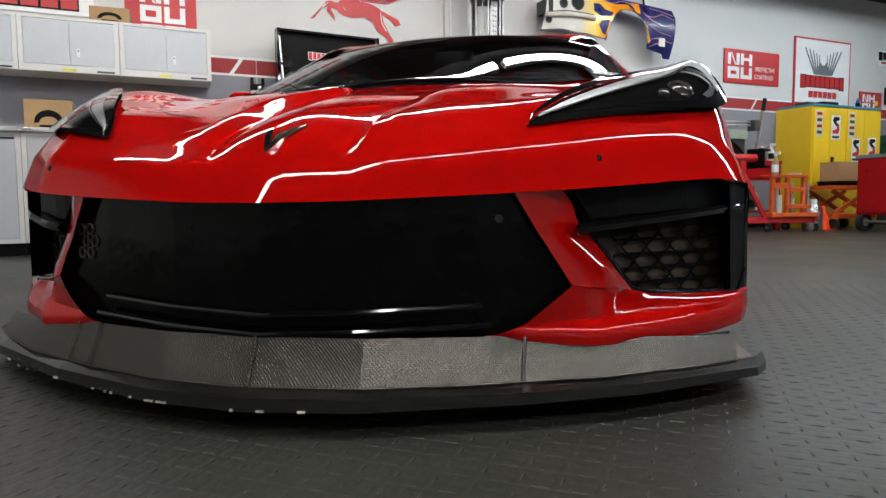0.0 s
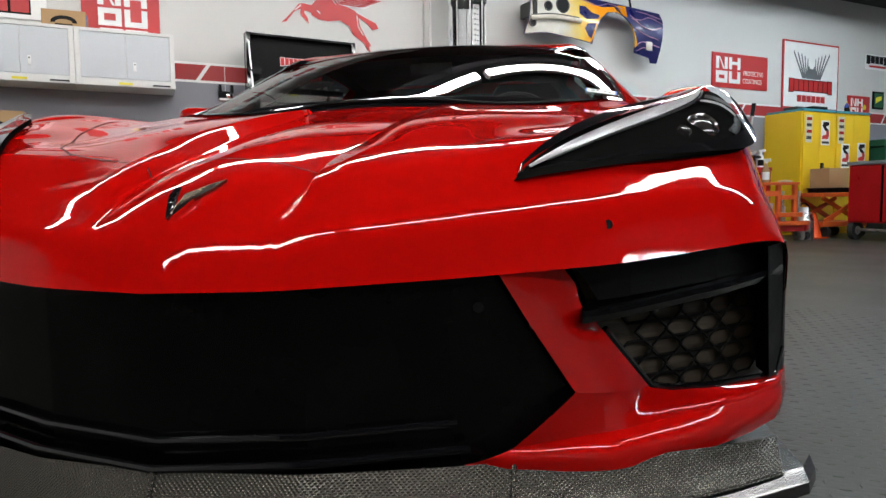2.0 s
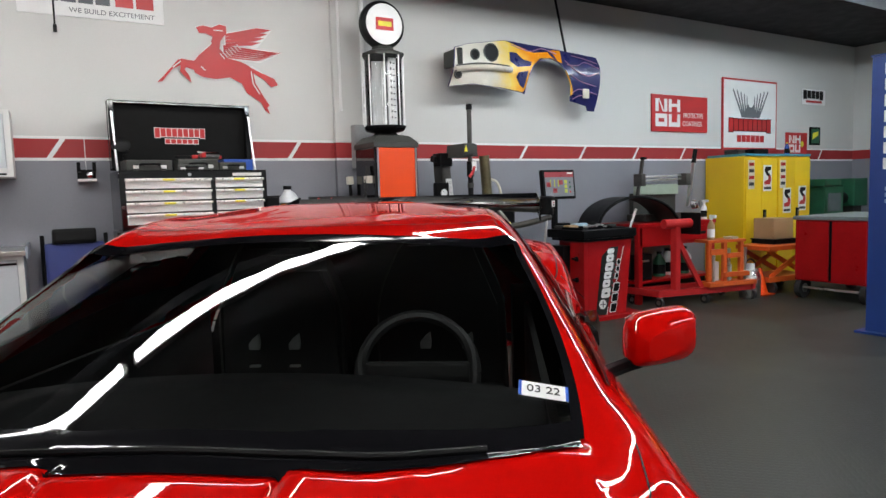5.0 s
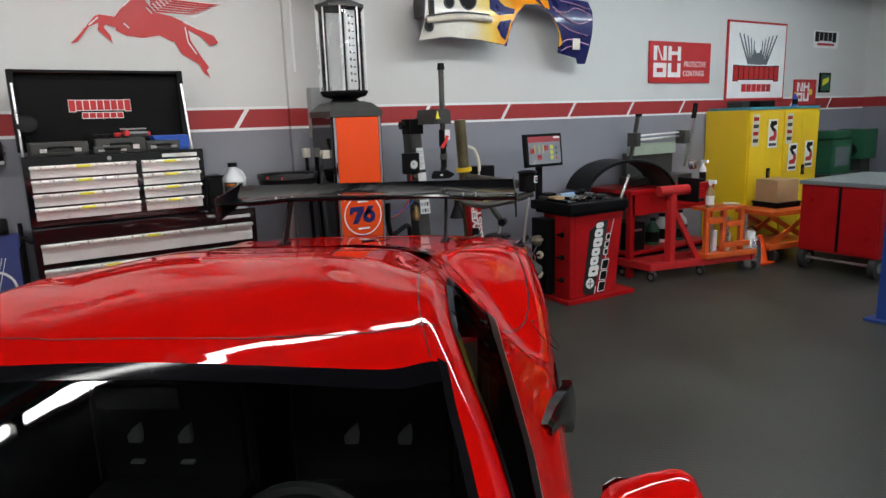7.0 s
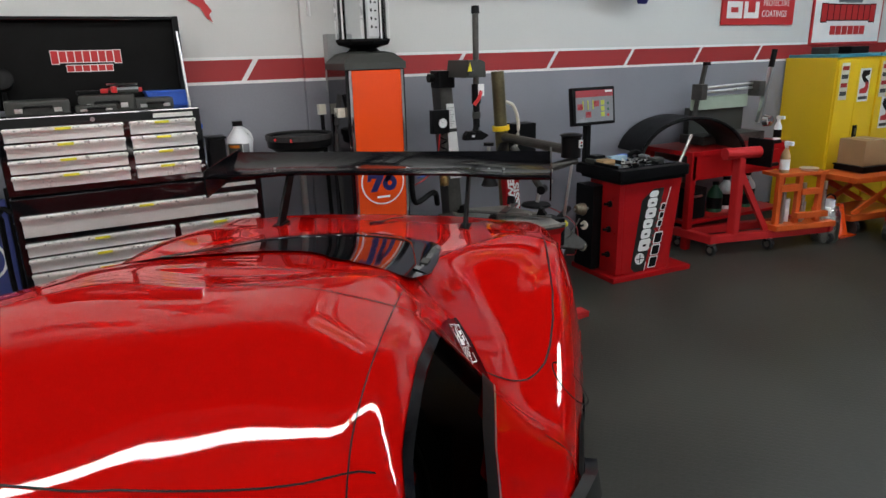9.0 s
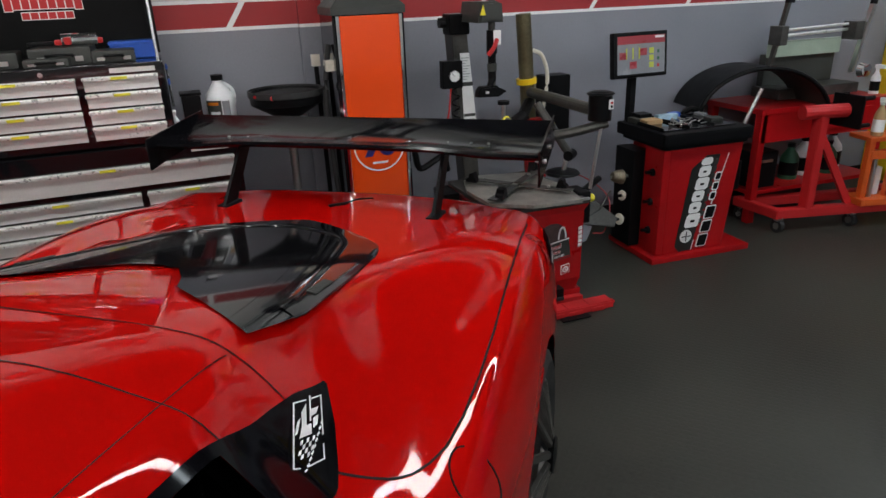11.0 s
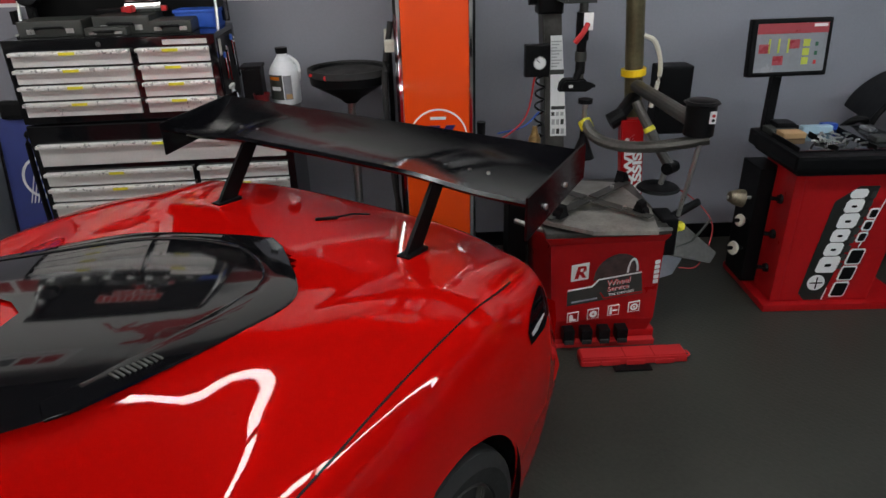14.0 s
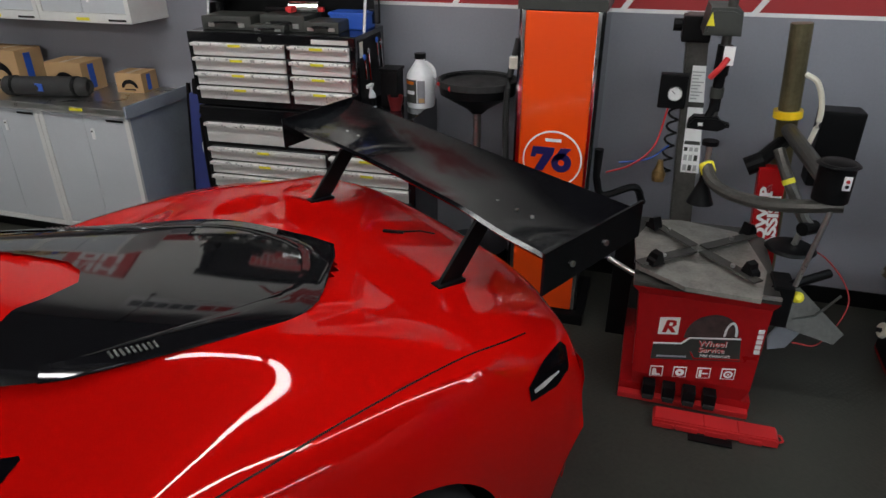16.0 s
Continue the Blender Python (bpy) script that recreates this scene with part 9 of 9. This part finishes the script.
safety_cabinet(7.87, 0.66, (0.06,), ((0.36, 1.17),))
safety_cabinet(8.53, 0.74, (0.05,), ((0.12, 0.88), (0.46, 0.9)))
for x, y, wx, mm, nm in ((8.3, 6.2, 0.3, BLACK, "black"), (8.12, 6.3, 0.14, CASE_GREY, "grey")):
    bx = thing("small_case", pose(x, y, 1.631), nm + " plastic case on the safety cabinet", "case")
    part("shell", box(0, wx, 0, 0.2, 0, 0.07, 0.01), mm, bx)
    part("lid_line", box(-0.001, wx + 0.001, -0.001, 0.201, 0.04, 0.043), BLACK, bx)
bottle("spray_can", 9.0, 6.2, 1.631, 0.03, 0.16, BLUE, "blue spray can on the safety cabinet", YELLOW_TAG)
bottle("spray_can", 9.1, 6.25, 1.631, 0.028, 0.14, YELLOW, "yellow spray can on the safety cabinet", WHITE)

# lift table with a carton
tb = thing("lift_table", pose(7.55, 5.5, 0, 0, 0, -8), "orange scissor lift table", "lift table")
part("deck", box(0, 0.75, 0, 0.48, 0.5, 0.55, 0.006), ORANGE_STEEL, tb, "orange deck")
for y in (0.06, 0.42):
    part("scissor", bar((0.08, y, 0.2), (0.66, y, 0.49), 0.02, 0.05), ORANGE_STEEL, tb)
    part("scissor", bar((0.66, y + 0.03, 0.2), (0.08, y + 0.03, 0.49), 0.02, 0.05), ORANGE_STEEL, tb)
part("frame", box(0.02, 0.72, 0.02, 0.46, 0.14, 0.2, 0.006), ORANGE_STEEL, tb)
for x in (0.1, 0.64):
    for y in (0.06, 0.42):
        part("caster", rod((x - 0.02, y, 0.071), (x + 0.02, y, 0.071), 0.07, seg=16), RUBBER, tb)
bt = thing("black_tray", pose(7.82, 5.62, 0.551, 0, 0, -8), "black plastic tray on the lift table", "tray")
part("tray", box(0, 0.36, 0, 0.32, 0, 0.06, 0.012), BLACK, bt)
part("rim", box(-0.008, 0.368, -0.008, 0.328, 0.045, 0.06, 0.004), BLACK, bt)
carton(7.84, 5.64, 0.612, 0.32, 0.28, 0.24, -8, "brown cardboard box on the lift table", False)

# red cart ---------------------------------------------------------------------------
ca = thing("service_cart", pose(7.62, 4.5, 0), "red service cart with grey top on big wheels", "cart")
part("body", box(0, 1.2, 0, 0.75, 0.2, 0.86, 0.012), RED_DARK, ca, "red body")
part("top", box(-0.02, 1.22, -0.02, 0.77, 0.861, 0.9, 0.008), mat("cart_top_grey", (0.16, 0.18, 0.18), 0.5), ca, "grey top")
part("divider", box(-0.006, 0.0, 0.36, 0.385, 0.22, 0.85), BLACK, ca, "black gap between panels")
for a, b in ((0.02, 0.355), (0.39, 0.73)):
    part("panel", box(-0.012, 0.0, a, b, 0.22, 0.84, 0.004), RED_DARK, ca, "red panel")
part("axle", rod((0.06, 0.0, 0.12), (0.06, 0.75, 0.12), 0.015), STEEL, ca)
for x in (0.08, 1.1):
    for y in (0.04, 0.71):
        cw = part("wheel", rod((x, y - 0.03, 0.111), (x, y + 0.03, 0.111), 0.11, seg=24), RUBBER, ca, "black wheel")
        part("hub", rod((x, y - 0.034, 0.111), (x, y + 0.034, 0.111), 0.05, seg=16), STEEL, cw)

# blue lift post --------------------------------------------------------------------
po = thing("lift_post", pose(6.4, 3.6, 0), "tall blue vehicle lift post with white blocks", "lift post")
part("base_plate", box(-0.06, 0.5, -0.3, 0.38, 0.001, 0.02, 0.004), BLUE_POST, po, "blue base plate")
colm = part("column", box(0, 0.04, 0.0, 0.32, 0.02, 2.25, 0.006), BLUE_POST, po, "blue column")
part("flange", box(0.04, 0.26, 0.27, 0.32, 0.02, 2.25, 0.006), BLUE_POST, colm)
part("flange", box(0.04, 0.26, 0.0, 0.05, 0.02, 2.25, 0.006), BLUE_POST, colm)
part("top_plate", box(-0.01, 0.27, -0.01, 0.33, 2.2505, 2.265, 0.004), BLUE_POST, po)
for y in (0.1, 0.2):
    part("bolt", rod((0.1, y, 2.265), (0.1, y, 2.32), 0.014, seg=8), STEEL, po)
for k in range(7):
    part("mark", box(-0.003, 0.0, 0.1, 0.22, 2.1 - 0.125 * k, 2.19 - 0.125 * k), WHITE, colm, "white block of a maker's mark")
for k in range(3):
    part("small_print", box(-0.003, 0.0, 0.12, 0.2, 1.18 - 0.05 * k, 1.21 - 0.05 * k), mat("pale_print", (0.3, 0.36, 0.5), 0.5) if k == 0 else bpy.data.materials["pale_print"], colm)
part("gusset", plate([(0, 0.02), (0.3, 0.02), (0.0, 0.4)], 0.02, Matrix.Translation((0.04, 0.15, 0))), BLUE_POST, po)
part("carriage", box(0.05, 0.24, -0.08, -0.001, 0.1, 0.7, 0.01), BLUE_POST, po)
part("foot_bolt", rod((-0.03, 0.1, 0.02), (-0.03, 0.1, 0.05), 0.014, seg=6), STEEL, po)

# green machine far by the wall
gm = thing("parts_washer", pose(9.75, 6.1, 0), "dark green shop machine on a stand by the wall", "machine")
part("cabinet", box(0.0, 0.9, 0.0, 0.45, 0.001, 0.75, 0.01), CASE_GREY, gm)
part("hood", box(0.02, 0.5, 0.02, 0.43, 0.751, 1.2, 0.015), GREEN, gm, "green hood")
part("window", box(0.1, 0.42, 0.012, 0.019, 0.85, 1.1), mat("dim_window", (0.12, 0.16, 0.16), 0.2), gm)
part("lid", box(-0.02, 0.4, 0.0, 0.45, 1.201, 1.3, 0.015), GREEN, gm)
part("grinder", lathe([(0.001, -0.1), (0.09, -0.1), (0.1, 0.0), (0.09, 0.1), (0.001, 0.1)], 20, m=pose(0.7, 0.2, 1.02, 0, 90, 0)), BLACK, gm, "", True)
part("grinder_post", rod((0.7, 0.2, 0.751), (0.7, 0.2, 0.95), 0.05), BLACK, gm)
part("second_hood", box(0.85, 1.2, 0.05, 0.4, 0.9, 1.3, 0.015), GREEN, gm)
part("second_stand", box(0.92, 1.15, 0.1, 0.35, 0.001, 0.9, 0.01), CASE_GREY, gm)
rs = thing("red_stand", pose(10.75, 5.2, 0), "red machine stand by the side wall", "stand")
part("frame", box(0, 0.3, 0, 0.4, 0.001, 1.35, 0.01), RED_DARK, rs)
part("cap", box(-0.02, 0.32, -0.02, 0.42, 1.351, 1.4, 0.01), RED_DARK, rs)


# tread marks of the floor, proud of it, where the camera starts ------------------------
def treads():
    verts, faces = [], []
    n = 0
    for i in range(-30, 78):
        for j in range(-16, 62):
            cx, cy = i * 0.042, j * 0.042
            if not (-0.9 < cx < 2.9 and -0.2 < cy < 2.4):
                continue
            a = radians(45 if (i + j) % 2 else -45)
            d, e = (math.cos(a), math.sin(a)), (-math.sin(a), math.cos(a))
            l, w, h = 0.014, 0.0038, 0.0016
            b0 = len(verts)
            for u, v, z in ((-l, 0, 0), (0, -w, 0), (l, 0, 0), (0, w, 0), (-l * 0.5, 0, h), (l * 0.5, 0, h)):
                verts.append((cx + d[0] * u + e[0] * v, cy + d[1] * u + e[1] * v, z))
            faces += [(b0, b0 + 1, b0 + 4), (b0 + 1, b0 + 5, b0 + 4), (b0 + 1, b0 + 2, b0 + 5), (b0 + 2, b0 + 3, b0 + 5), (b0 + 3, b0 + 4, b0 + 5), (b0 + 3, b0, b0 + 4)]
    me = bpy.data.meshes.new("floor_treads")
    me.from_pydata(verts, [], faces)
    me.materials.append(FLOOR)
    tagged(new("floor_treads", me), "raised diamond tread marks of the floor tiles", "floor treads", kind="stuff")


treads()
